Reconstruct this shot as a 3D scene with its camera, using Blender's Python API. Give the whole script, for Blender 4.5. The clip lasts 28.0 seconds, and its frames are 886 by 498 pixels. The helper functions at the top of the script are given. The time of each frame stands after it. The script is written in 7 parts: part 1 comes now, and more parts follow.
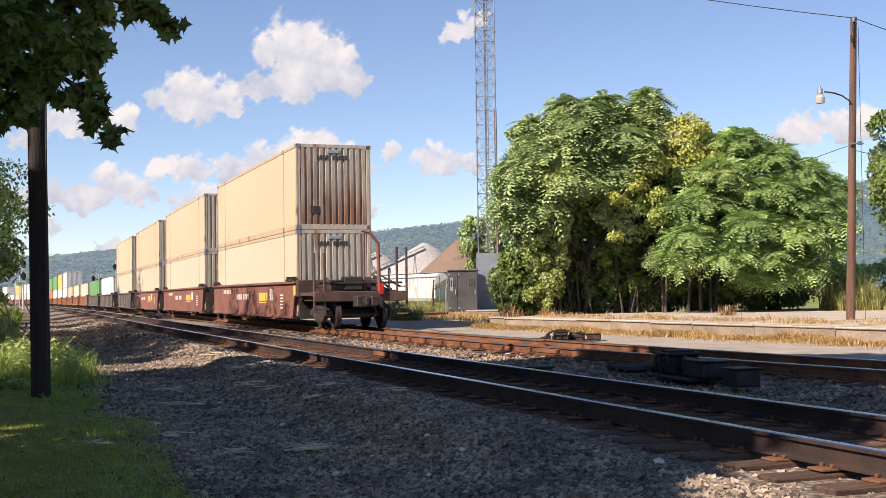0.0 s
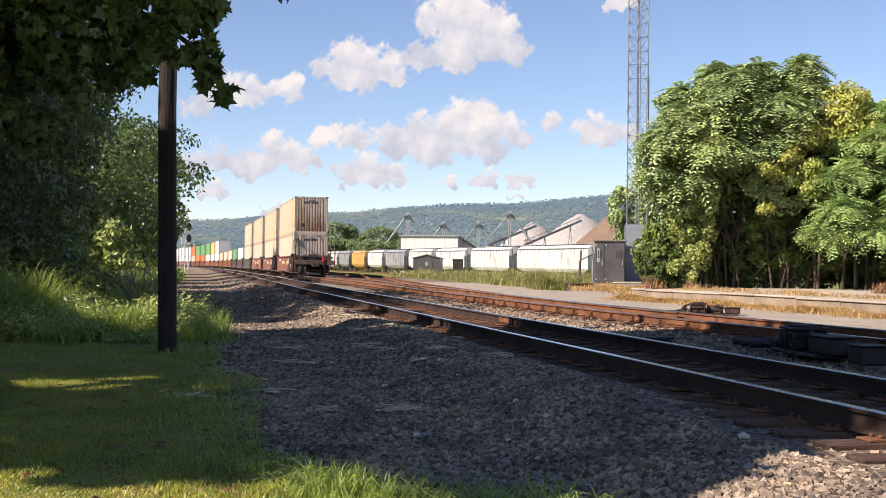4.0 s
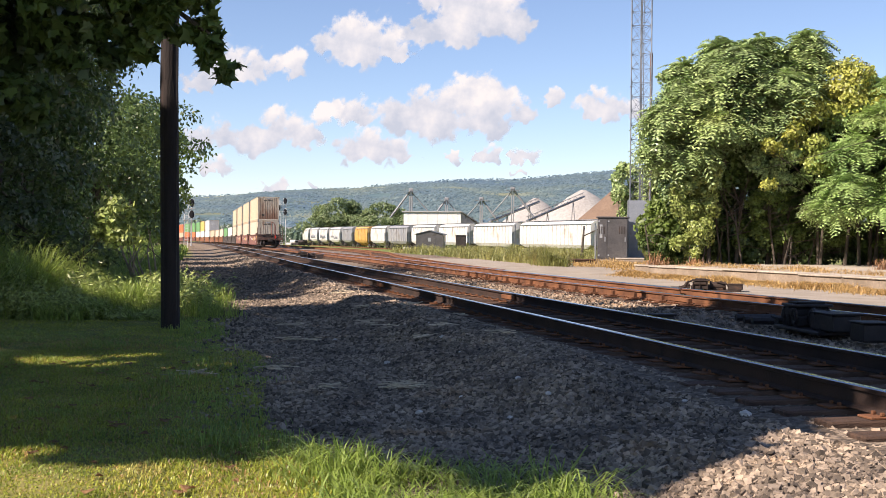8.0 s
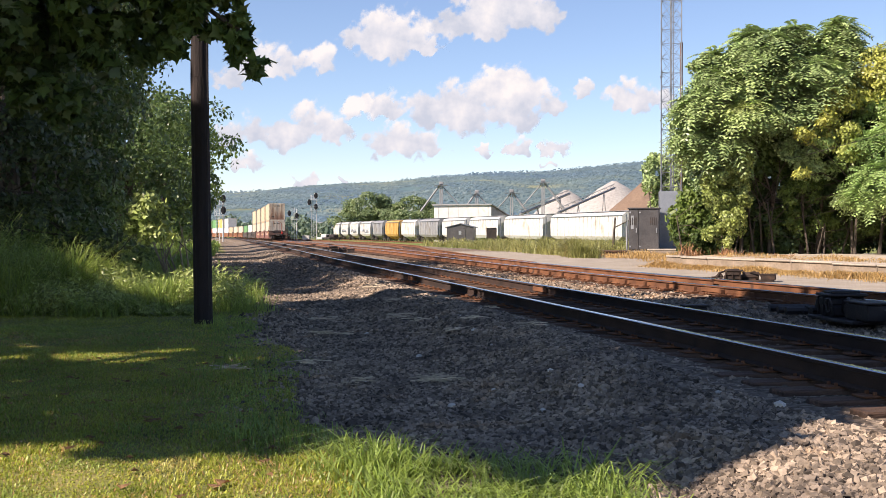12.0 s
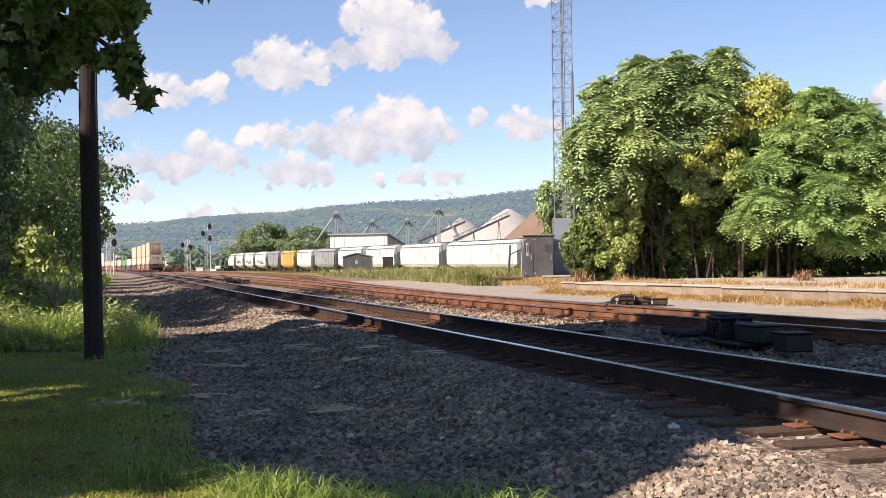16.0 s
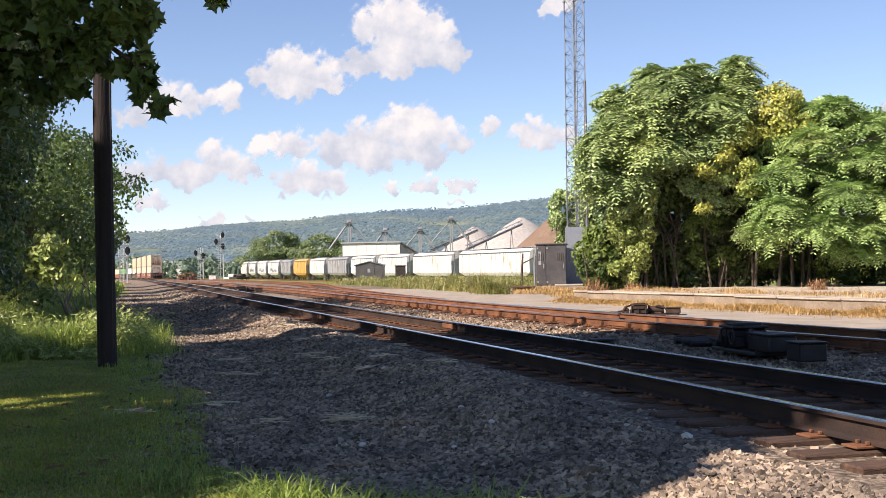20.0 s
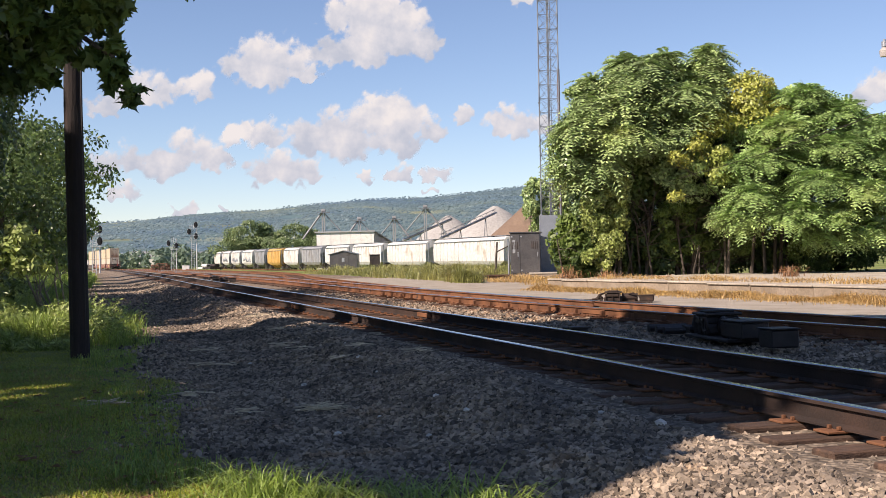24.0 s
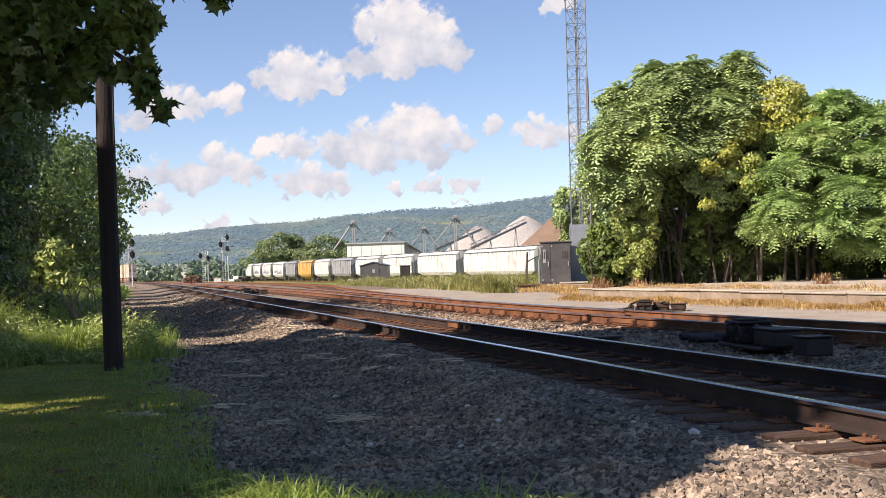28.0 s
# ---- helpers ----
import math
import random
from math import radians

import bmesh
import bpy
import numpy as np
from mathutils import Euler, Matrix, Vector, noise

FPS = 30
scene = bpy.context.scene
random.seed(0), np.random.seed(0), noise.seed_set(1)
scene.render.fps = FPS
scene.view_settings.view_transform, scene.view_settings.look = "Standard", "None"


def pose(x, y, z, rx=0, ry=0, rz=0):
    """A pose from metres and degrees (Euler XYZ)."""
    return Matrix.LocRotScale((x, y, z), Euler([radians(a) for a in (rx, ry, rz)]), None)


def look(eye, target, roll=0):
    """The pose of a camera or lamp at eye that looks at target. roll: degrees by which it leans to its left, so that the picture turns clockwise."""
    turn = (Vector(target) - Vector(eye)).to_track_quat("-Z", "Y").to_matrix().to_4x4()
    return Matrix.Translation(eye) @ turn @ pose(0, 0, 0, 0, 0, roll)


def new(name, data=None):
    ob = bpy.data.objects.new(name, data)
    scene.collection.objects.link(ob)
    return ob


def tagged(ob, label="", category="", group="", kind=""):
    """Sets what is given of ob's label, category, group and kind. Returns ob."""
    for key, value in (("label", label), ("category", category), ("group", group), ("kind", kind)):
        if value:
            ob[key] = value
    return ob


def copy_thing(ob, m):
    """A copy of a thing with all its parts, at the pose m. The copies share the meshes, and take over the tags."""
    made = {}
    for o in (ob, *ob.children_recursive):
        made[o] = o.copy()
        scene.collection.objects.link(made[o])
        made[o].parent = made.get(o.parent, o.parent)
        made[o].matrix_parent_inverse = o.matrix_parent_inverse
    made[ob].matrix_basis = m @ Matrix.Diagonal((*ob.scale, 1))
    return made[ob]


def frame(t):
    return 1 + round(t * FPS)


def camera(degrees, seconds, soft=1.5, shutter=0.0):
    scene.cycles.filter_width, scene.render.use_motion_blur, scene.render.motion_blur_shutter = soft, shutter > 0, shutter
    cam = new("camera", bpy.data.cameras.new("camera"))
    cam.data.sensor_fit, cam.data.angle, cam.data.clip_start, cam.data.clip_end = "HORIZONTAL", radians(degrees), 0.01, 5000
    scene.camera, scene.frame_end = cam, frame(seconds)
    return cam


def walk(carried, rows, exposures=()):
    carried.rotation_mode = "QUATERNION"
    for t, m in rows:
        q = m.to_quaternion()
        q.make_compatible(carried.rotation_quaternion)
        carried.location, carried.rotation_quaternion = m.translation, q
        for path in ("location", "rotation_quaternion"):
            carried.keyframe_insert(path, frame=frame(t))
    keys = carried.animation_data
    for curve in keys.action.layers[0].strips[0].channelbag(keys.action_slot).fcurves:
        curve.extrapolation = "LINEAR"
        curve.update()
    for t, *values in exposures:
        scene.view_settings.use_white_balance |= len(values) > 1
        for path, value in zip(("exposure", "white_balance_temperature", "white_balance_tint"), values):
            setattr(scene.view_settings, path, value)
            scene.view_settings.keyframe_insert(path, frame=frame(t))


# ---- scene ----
cam = camera(41.0, 28.0, soft=0.8)
PATH = [
    (0.0, pose(-0.609, -0.250, 1.117, 92.042, 0.863, -4.481)),
    (0.5, pose(-0.535, -0.260, 1.104, 91.886, 1.294, -4.492)),
    (1.0, pose(-0.469, -0.141, 1.082, 91.948, -1.043, -3.855)),
    (1.5, pose(-0.398, -0.105, 1.128, 91.247, 0.257, -2.412)),
    (2.0, pose(-0.189, -0.131, 1.111, 90.072, -0.264, -0.218)),
    (2.5, pose(-0.090, -0.094, 1.089, 89.456, 1.939, 2.122)),
    (3.0, pose(-0.098, -0.036, 1.042, 91.763, 0.779, 2.268)),
    (3.5, pose(-0.010, -0.002, 1.029, 90.521, -0.285, 3.130)),
    (5.5, pose(0.000, 0.000, 1.050, 91.272, -1.323, 2.576)),
    (6.0, pose(0.000, 0.000, 1.050, 90.817, -1.448, 2.737)),
    (6.5, pose(0.000, 0.000, 1.050, 90.121, -1.673, 2.845)),
    (7.0, pose(0.000, 0.000, 1.050, 89.763, -1.243, 2.963)),
    (7.5, pose(0.000, 0.000, 1.050, 89.512, -1.014, 3.133)),
    (8.0, pose(0.000, 0.000, 1.050, 89.462, -0.537, 3.235)),
    (8.5, pose(0.000, 0.000, 1.050, 89.246, -0.571, 3.114)),
    (9.0, pose(0.000, 0.000, 1.050, 88.939, -0.081, 3.250)),
    (9.5, pose(0.000, 0.000, 1.050, 88.892, 0.002, 3.321)),
    (10.0, pose(0.000, 0.000, 1.050, 88.796, 0.373, 5.215)),
    (10.5, pose(0.000, 0.000, 1.050, 88.290, 0.105, 4.981)),
    (11.0, pose(0.000, 0.000, 1.050, 88.731, 0.550, 5.007)),
    (11.5, pose(0.000, 0.000, 1.050, 88.867, 0.255, 4.974)),
    (13.5, pose(0.000, 0.000, 1.050, 90.355, 0.318, 3.886)),
    (14.0, pose(0.000, 0.000, 1.050, 90.478, 0.613, 3.589)),
    (14.5, pose(0.000, 0.000, 1.050, 90.638, 0.824, 2.080)),
    (15.0, pose(0.000, 0.000, 1.050, 89.949, 0.896, -0.028)),
    (15.5, pose(0.000, 0.000, 1.050, 90.072, 0.880, 0.008)),
    (16.0, pose(0.000, 0.000, 1.050, 90.482, 0.883, -0.292)),
    (16.5, pose(0.000, 0.000, 1.050, 90.574, 1.121, -0.151)),
    (17.0, pose(0.000, 0.000, 1.050, 90.601, 0.750, 0.008)),
    (17.5, pose(0.000, 0.000, 1.050, 90.652, 0.750, 0.442)),
    (18.0, pose(0.000, 0.000, 1.050, 90.725, 0.596, 0.574)),
    (18.5, pose(0.000, 0.000, 1.050, 90.760, 0.578, 0.686)),
    (19.0, pose(0.000, 0.000, 1.050, 90.817, 1.079, 0.689)),
    (19.5, pose(0.000, 0.000, 1.050, 90.829, 0.917, 0.476)),
    (20.0, pose(0.000, 0.000, 1.050, 90.904, 0.798, 0.313)),
    (20.5, pose(0.000, 0.000, 1.050, 91.050, 0.893, 0.204)),
    (21.0, pose(0.000, 0.000, 1.050, 91.183, 1.058, -2.489)),
    (21.5, pose(0.000, 0.000, 1.050, 91.735, 0.256, -3.830)),
    (23.5, pose(0.000, 0.000, 1.050, 90.336, 1.527, -1.127)),
    (24.0, pose(0.000, 0.000, 1.050, 90.342, 1.095, -0.928)),
    (24.5, pose(0.000, 0.000, 1.050, 90.404, 1.199, -0.510)),
    (25.0, pose(0.000, 0.000, 1.050, 90.499, 1.343, -0.079)),
    (25.5, pose(0.000, 0.000, 1.050, 90.603, 1.363, 0.687)),
    (26.0, pose(0.000, 0.000, 1.050, 90.693, 1.433, 1.058)),
    (26.5, pose(0.000, 0.000, 1.050, 90.769, 1.635, 1.090)),
    (27.0, pose(0.000, 0.000, 1.050, 90.776, 1.795, 1.104)),
    (27.5, pose(0.000, 0.000, 1.050, 90.831, 1.540, 0.942)),
    (28.0, pose(0.000, 0.000, 1.050, 90.880, 1.591, 0.539)),
]
walk(cam, PATH, [(0.0, 0.95), (3.0, 0.98), (6.0, 0.88), (8.0, 1.03), (11.0, 1.05), (14.0, 1.03), (21.0, 1.05), (24.0, 0.82), (26.0, 0.92), (28.0, 0.97)])

# ---- world, sun, exposure ----
SUN_WAY = Vector((-0.62, -0.43, 0.66)).normalized()      # towards the sun
world = bpy.data.worlds.new("World")
scene.world = world
world.use_nodes = True
wn = world.node_tree
sky = wn.nodes.new("ShaderNodeTexSky")
sky.sky_type = "NISHITA"
sky.sun_disc = False
sky.sun_elevation = math.asin(SUN_WAY.z)
sky.sun_rotation = math.atan2(SUN_WAY.x, SUN_WAY.y)
sky.air_density, sky.dust_density, sky.ozone_density = 0.85, 0.0, 3.5
wn.nodes["Background"].inputs["Strength"].default_value = 0.077
wn.links.new(sky.outputs["Color"], wn.nodes["Background"].inputs["Color"])
sun = new("sun", bpy.data.lights.new("sun", "SUN"))
sun.data.energy, sun.data.angle, sun.data.color = 4.5, radians(0.55), (1.0, 0.92, 0.79)
sun.matrix_world = look(SUN_WAY * 100, (0, 0, 0))
scene.view_settings.use_white_balance = True
scene.view_settings.white_balance_temperature, scene.view_settings.white_balance_tint = 6850, 21


# ---- materials ----
def ramp_stops(ramp, stops):
    el = ramp.color_ramp.elements
    while len(el) < len(stops):
        el.new(0.5)
    for e, (p, c) in zip(el, stops):
        e.position, e.color = p, (*c, 1)


def surf(name, a, b, c=None, scale=3.0, fine=40.0, rough=0.8, metal=0.0, bump=0.3, depth=0.02, island=0.0, each=0.0, spec=0.4, stretch=(1, 1, 1)):
    """A surface: colours a to b by broad noise, c as stains, fine grain and relief. island/each: brightness varied by piece."""
    m = bpy.data.materials.new(name)
    m.use_nodes = True
    nt = m.node_tree
    N, L = nt.nodes, nt.links
    bs = N["Principled BSDF"]
    bs.inputs["Roughness"].default_value, bs.inputs["Metallic"].default_value = rough, metal
    bs.inputs["Specular IOR Level"].default_value = spec
    co = N.new("ShaderNodeTexCoord")
    mp = N.new("ShaderNodeMapping")
    mp.inputs["Scale"].default_value = stretch
    L.new(co.outputs["Object"], mp.inputs["Vector"])
    n1, n2 = N.new("ShaderNodeTexNoise"), N.new("ShaderNodeTexNoise")
    n1.inputs["Scale"].default_value, n1.inputs["Detail"].default_value = scale, 5
    n2.inputs["Scale"].default_value, n2.inputs["Detail"].default_value = fine, 4
    for n in (n1, n2):
        L.new(mp.outputs["Vector"], n.inputs["Vector"])
    r = N.new("ShaderNodeValToRGB")
    ramp_stops(r, [(0.35, a), (0.62, b)] + ([(0.72, c)] if c else []))
    L.new(n1.outputs["Fac"], r.inputs["Fac"])
    g = N.new("ShaderNodeMixRGB")
    g.blend_type = "OVERLAY"
    g.inputs["Fac"].default_value = 0.45
    L.new(r.outputs["Color"], g.inputs["Color1"])
    L.new(n2.outputs["Fac"], g.inputs["Color2"])
    out = g.outputs["Color"]
    for amount, node, socket in ((island, "ShaderNodeNewGeometry", "Random Per Island"), (each, "ShaderNodeObjectInfo", "Random")):
        if amount:
            v = N.new(node)
            mr = N.new("ShaderNodeMapRange")
            mr.inputs["To Min"].default_value, mr.inputs["To Max"].default_value = 1 - amount, 1 + amount
            L.new(v.outputs[socket], mr.inputs["Value"])
            hs = N.new("ShaderNodeHueSaturation")
            L.new(mr.outputs["Result"], hs.inputs["Value"])
            L.new(out, hs.inputs["Color"])
            out = hs.outputs["Color"]
    L.new(out, bs.inputs["Base Color"])
    if bump:
        bp = N.new("ShaderNodeBump")
        bp.inputs["Strength"].default_value, bp.inputs["Distance"].default_value = bump, depth
        L.new(n2.outputs["Fac"], bp.inputs["Height"])
        L.new(bp.outputs["Normal"], bs.inputs["Normal"])
    return m


def leafy(name, a, b, c, glow=0.35, island=0.35, scale=0.35):
    """Leaves: light shines through them; each leaf has its own shade."""
    m = surf(name, a, b, c, scale=scale, fine=scale * 17, rough=0.42, bump=0.0, island=island, spec=0.5)
    N, L = m.node_tree.nodes, m.node_tree.links
    bs, out = N["Principled BSDF"], N["Material Output"]
    tr, mx = N.new("ShaderNodeBsdfTranslucent"), N.new("ShaderNodeMixShader")
    L.new(bs.inputs["Base Color"].links[0].from_socket, tr.inputs["Color"])
    mx.inputs["Fac"].default_value = glow
    L.new(bs.outputs["BSDF"], mx.inputs[1])
    L.new(tr.outputs["BSDF"], mx.inputs[2])
    L.new(mx.outputs["Shader"], out.inputs["Surface"])
    return m


M = {}
M["rust"] = surf("rusty_steel", (0.105, 0.045, 0.023), (0.225, 0.095, 0.043), (0.06, 0.032, 0.024), 1.6, 60, 0.85, 0.1)
# Near rails: the same rust, darkened in place of the trees' shade.
M["shaded_rust"] = surf("shade_darkened_rust", (0.026, 0.017, 0.014), (0.052, 0.029, 0.021), (0.02, 0.014, 0.013), 1.6, 60, 0.85, 0.1)
M["railhead"] = surf("worn_railhead", (0.60, 0.59, 0.58), (0.70, 0.69, 0.68), None, 2, 30, 0.22, 1.0, 0.03)
M["dark_iron"] = surf("dark_iron", (0.034, 0.029, 0.027), (0.065, 0.053, 0.048), (0.10, 0.058, 0.04), 3, 50, 0.6, 0.3)
M["tie"] = surf("creosoted_tie", (0.055, 0.033, 0.023), (0.125, 0.072, 0.047), (0.20, 0.105, 0.058), 3, 30, 0.9, 0, 0.6, each=0.35, stretch=(1, 6, 6))
M["old_tie"] = surf("old_tie", (0.14, 0.075, 0.05), (0.24, 0.13, 0.085), (0.10, 0.06, 0.05), 2, 20, 0.95, 0, 0.6, each=0.3)
M["stone"] = surf("ballast_stone", (0.152, 0.121, 0.094), (0.280, 0.219, 0.161), (0.24, 0.162, 0.10), 1.5, 35, 0.9, 0, 0.5, island=0.7)
M["rusty_stone"] = surf("rust_dusted_stone", (0.19, 0.125, 0.08), (0.31, 0.215, 0.14), (0.25, 0.14, 0.075), 1.5, 35, 0.9, 0, 0.5, island=0.55)
M["pole"] = surf("weathered_pole", (0.10, 0.055, 0.036), (0.16, 0.09, 0.058), (0.06, 0.04, 0.03), 1.2, 20, 0.9, 0, 0.5, stretch=(6, 6, 0.6))
# Near-black stands in for the tree shade on the left pole.
M["black_pole"] = surf("shade_dark_pole", (0.013, 0.010, 0.010), (0.030, 0.021, 0.019), (0.05, 0.026, 0.02), 1.0, 20, 0.85, 0, 0.5, stretch=(6, 6, 0.5))
M["galv"] = surf("galvanised_steel", (0.32, 0.34, 0.36), (0.44, 0.46, 0.48), (0.28, 0.27, 0.26), 1.5, 30, 0.5, 0.6, 0.08)
M["sheet"] = surf("galvanised_sheet", (0.20, 0.23, 0.26), (0.27, 0.30, 0.335), (0.18, 0.19, 0.20), 1.5, 30, 0.6, 0.15, 0.05)
M["galv_dark"] = surf("dull_galvanised", (0.16, 0.18, 0.20), (0.24, 0.26, 0.28), None, 2, 30, 0.55, 0.5, 0.05)
M["cabinet"] = surf("grey_cabinet", (0.085, 0.083, 0.085), (0.12, 0.115, 0.115), (0.07, 0.065, 0.06), 1.2, 20, 0.4, 0.3, 0.05)
M["concrete"] = surf("old_concrete", (0.20, 0.155, 0.11), (0.30, 0.24, 0.18), (0.14, 0.11, 0.08), 1.3, 14, 0.9, 0, 0.5, each=0.12)
M["white_steel"] = surf("white_paint", (0.54, 0.525, 0.49), (0.62, 0.605, 0.57), (0.45, 0.50, 0.44), 0.5, 6, 0.5, 0, 0.05)
M["tan"] = surf("tan_panel", (0.53, 0.425, 0.285), (0.555, 0.45, 0.305), (0.50, 0.385, 0.245), 0.10, 70, 0.5, 0, 0.01, each=0.06)
M["cream"] = surf("cream_panel", (0.54, 0.465, 0.35), (0.565, 0.49, 0.375), (0.51, 0.42, 0.305), 0.10, 70, 0.5, 0, 0.01, each=0.06)
M["c_rail"] = surf("rusty_container_rail", (0.42, 0.32, 0.21), (0.47, 0.37, 0.25), (0.22, 0.12, 0.065), 1.2, 14, 0.7, 0, 0.1)
M["well"] = surf("brown_railcar", (0.17, 0.070, 0.052), (0.24, 0.105, 0.075), (0.12, 0.06, 0.05), 0.9, 12, 0.7, 0, 0.1, each=0.1)
M["bark"] = surf("bark", (0.05, 0.04, 0.032), (0.11, 0.09, 0.07), None, 4, 30, 0.95, 0, 0.8, 0.03, stretch=(4, 4, 0.7))
# For growth that stands in shade; the shade is part of this colour.
M["leaf_dark"] = leafy("shade_dark_leaf", (0.06, 0.10, 0.03), (0.11, 0.17, 0.045), (0.16, 0.22, 0.06))
M["leaf_green"] = leafy("green_leaf", (0.27, 0.37, 0.16), (0.38, 0.48, 0.19), (0.48, 0.52, 0.19), 0.2, 0.5)
M["leaf_yellow"] = leafy("yellowing_leaf", (0.30, 0.36, 0.09), (0.42, 0.42, 0.09), (0.54, 0.42, 0.08), 0.2, 0.5)
M["leaf_bright"] = leafy("bright_leaf", (0.28, 0.42, 0.15), (0.37, 0.50, 0.18), (0.45, 0.53, 0.20), 0.2, 0.4)
M["leaf_shrub"] = leafy("shrub_leaf", (0.26, 0.33, 0.10), (0.37, 0.42, 0.12), (0.50, 0.47, 0.13), 0.25, 0.5)
M["leaf_mid"] = leafy("lineside_leaf", (0.12, 0.18, 0.045), (0.20, 0.28, 0.065), (0.27, 0.34, 0.08))
M["weed"] = leafy("weed_stalk", (0.24, 0.26, 0.08), (0.36, 0.34, 0.12), (0.44, 0.31, 0.15), 0.35, 0.5)
M["leaf_far"] = leafy("far_leaf", (0.16, 0.22, 0.10), (0.21, 0.275, 0.115), (0.27, 0.32, 0.13), 0.35, 0.25)
# Same leaves darker still; deep shade is put into the colour.
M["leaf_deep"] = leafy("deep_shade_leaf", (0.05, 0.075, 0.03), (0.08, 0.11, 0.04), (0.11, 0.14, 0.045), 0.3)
M["lawn"] = leafy("worn_grass", (0.24, 0.30, 0.045), (0.40, 0.42, 0.06), (0.50, 0.43, 0.14), 0.42, 0.35, 1.5)
M["grass"] = leafy("green_grass", (0.20, 0.29, 0.06), (0.33, 0.42, 0.09), (0.46, 0.48, 0.13), 0.45)
M["dry_grass"] = leafy("dry_grass", (0.38, 0.235, 0.08), (0.54, 0.36, 0.14), (0.30, 0.17, 0.06), 0.3)


# ---- mesh helpers ----
def mesh_of(name, verts, faces, material, smooth=False):
    me = bpy.data.meshes.new(name)
    me.from_pydata([tuple(v) for v in verts], [], [tuple(f) for f in faces])
    me.materials.append(material)
    if smooth:
        me.polygons.foreach_set("use_smooth", [True] * len(me.polygons))
    return me


def quads(name, V, material, n=4):
    """A mesh of separate n-cornered faces from an array (count, n, 3)."""
    V = np.asarray(V, dtype=np.float32)
    me = bpy.data.meshes.new(name)
    k = len(V)
    me.vertices.add(k * n)
    me.vertices.foreach_set("co", V.reshape(-1))
    me.loops.add(k * n)
    me.loops.foreach_set("vertex_index", np.arange(k * n, dtype=np.int32))
    me.polygons.add(k)
    me.polygons.foreach_set("loop_start", np.arange(0, k * n, n, dtype=np.int32))
    me.polygons.foreach_set("loop_total", np.full(k, n, dtype=np.int32))
    me.materials.append(material)
    me.update(calc_edges=True)
    return me


def part(name, data, material=None, parent=None, label="", m=None):
    """Links a bmesh or mesh as one object, under a thing or a part."""
    if isinstance(data, bmesh.types.BMesh):
        me = bpy.data.meshes.new(name)
        data.to_mesh(me)
        data.free()
        me.materials.append(material)
        data = me
    ob = new(name, data)
    ob.parent = parent
    if m is not None:
        ob.matrix_basis = m
    if label:
        ob["label"] = label
    return ob


def thing(name, label, category, m=None, group="", kind=""):
    ob = new(name)
    ob.empty_display_size = 0.1
    if m is not None:
        ob.matrix_basis = m
    return tagged(ob, label, category, group, kind)


def box(bm, x0, x1, y0, y1, z0, z1, m=None, bevel=0.0):
    t = Matrix.Translation(((x0 + x1) / 2, (y0 + y1) / 2, (z0 + z1) / 2)) @ Matrix.Diagonal((x1 - x0, y1 - y0, z1 - z0, 1))
    r = bmesh.ops.create_cube(bm, size=1, matrix=(m @ t) if m is not None else t)
    if bevel:
        es = list({e for v in r["verts"] for e in v.link_edges})
        bmesh.ops.bevel(bm, geom=es, offset=bevel, segments=1, affect="EDGES")
    return bm


def boxes(*rows, bevel=0.0):
    bm = bmesh.new()
    for r in rows:
        box(bm, *r, bevel=bevel)
    return bm


def rod(bm, a, b, r0, r1=None, n=8):
    a, b = Vector(a), Vector(b)
    d = b - a
    m = Matrix.Translation((a + b) / 2) @ d.to_track_quat("Z", "Y").to_matrix().to_4x4()
    bmesh.ops.create_cone(bm, cap_ends=True, segments=n, radius1=r0, radius2=r0 if r1 is None else r1, depth=d.length, matrix=m)
    return bm


def rods(*rows, n=8):
    bm = bmesh.new()
    for a, b, r in rows:
        rod(bm, a, b, r, None, n)
    return bm


def tube(pts, r, n=6, closed=False):
    """One bent round bar through the points."""
    pts = [Vector(p) for p in pts]
    bm = bmesh.new()
    rings = []
    k = len(pts)
    for i, p in enumerate(pts):
        d = (pts[(i + 1) % k] - pts[i - 1]) if closed else (pts[min(i + 1, k - 1)] - pts[max(i - 1, 0)])
        q = d.to_track_quat("Z", "Y")
        rings.append([bm.verts.new(p + q @ Vector((r * math.cos(a * 2 * math.pi / n), r * math.sin(a * 2 * math.pi / n), 0))) for a in range(n)])
    for i in range(k if closed else k - 1):
        a, b = rings[i], rings[(i + 1) % k]
        for j in range(n):
            bm.faces.new((a[j], a[(j + 1) % n], b[(j + 1) % n], b[j]))
    if not closed:
        bm.faces.new(rings[0][::-1])
        bm.faces.new(rings[-1])
    return bm


def hoop(m, radius, r, k=18):
    return tube([m @ Vector((radius * math.cos(i * 2 * math.pi / k), radius * math.sin(i * 2 * math.pi / k), 0)) for i in range(k)], r, 6, True)


def extrude(profile, x0, x1):
    """A closed (y, z) outline drawn out along x."""
    bm = bmesh.new()
    a = [bm.verts.new((x0, y, z)) for y, z in profile]
    b = [bm.verts.new((x1, y, z)) for y, z in profile]
    n = len(profile)
    for i in range(n):
        bm.faces.new((a[i], a[(i + 1) % n], b[(i + 1) % n], b[i]))
    bm.faces.new(a[::-1])
    bm.faces.new(b)
    bmesh.ops.recalc_face_normals(bm, faces=bm.faces)
    return bm


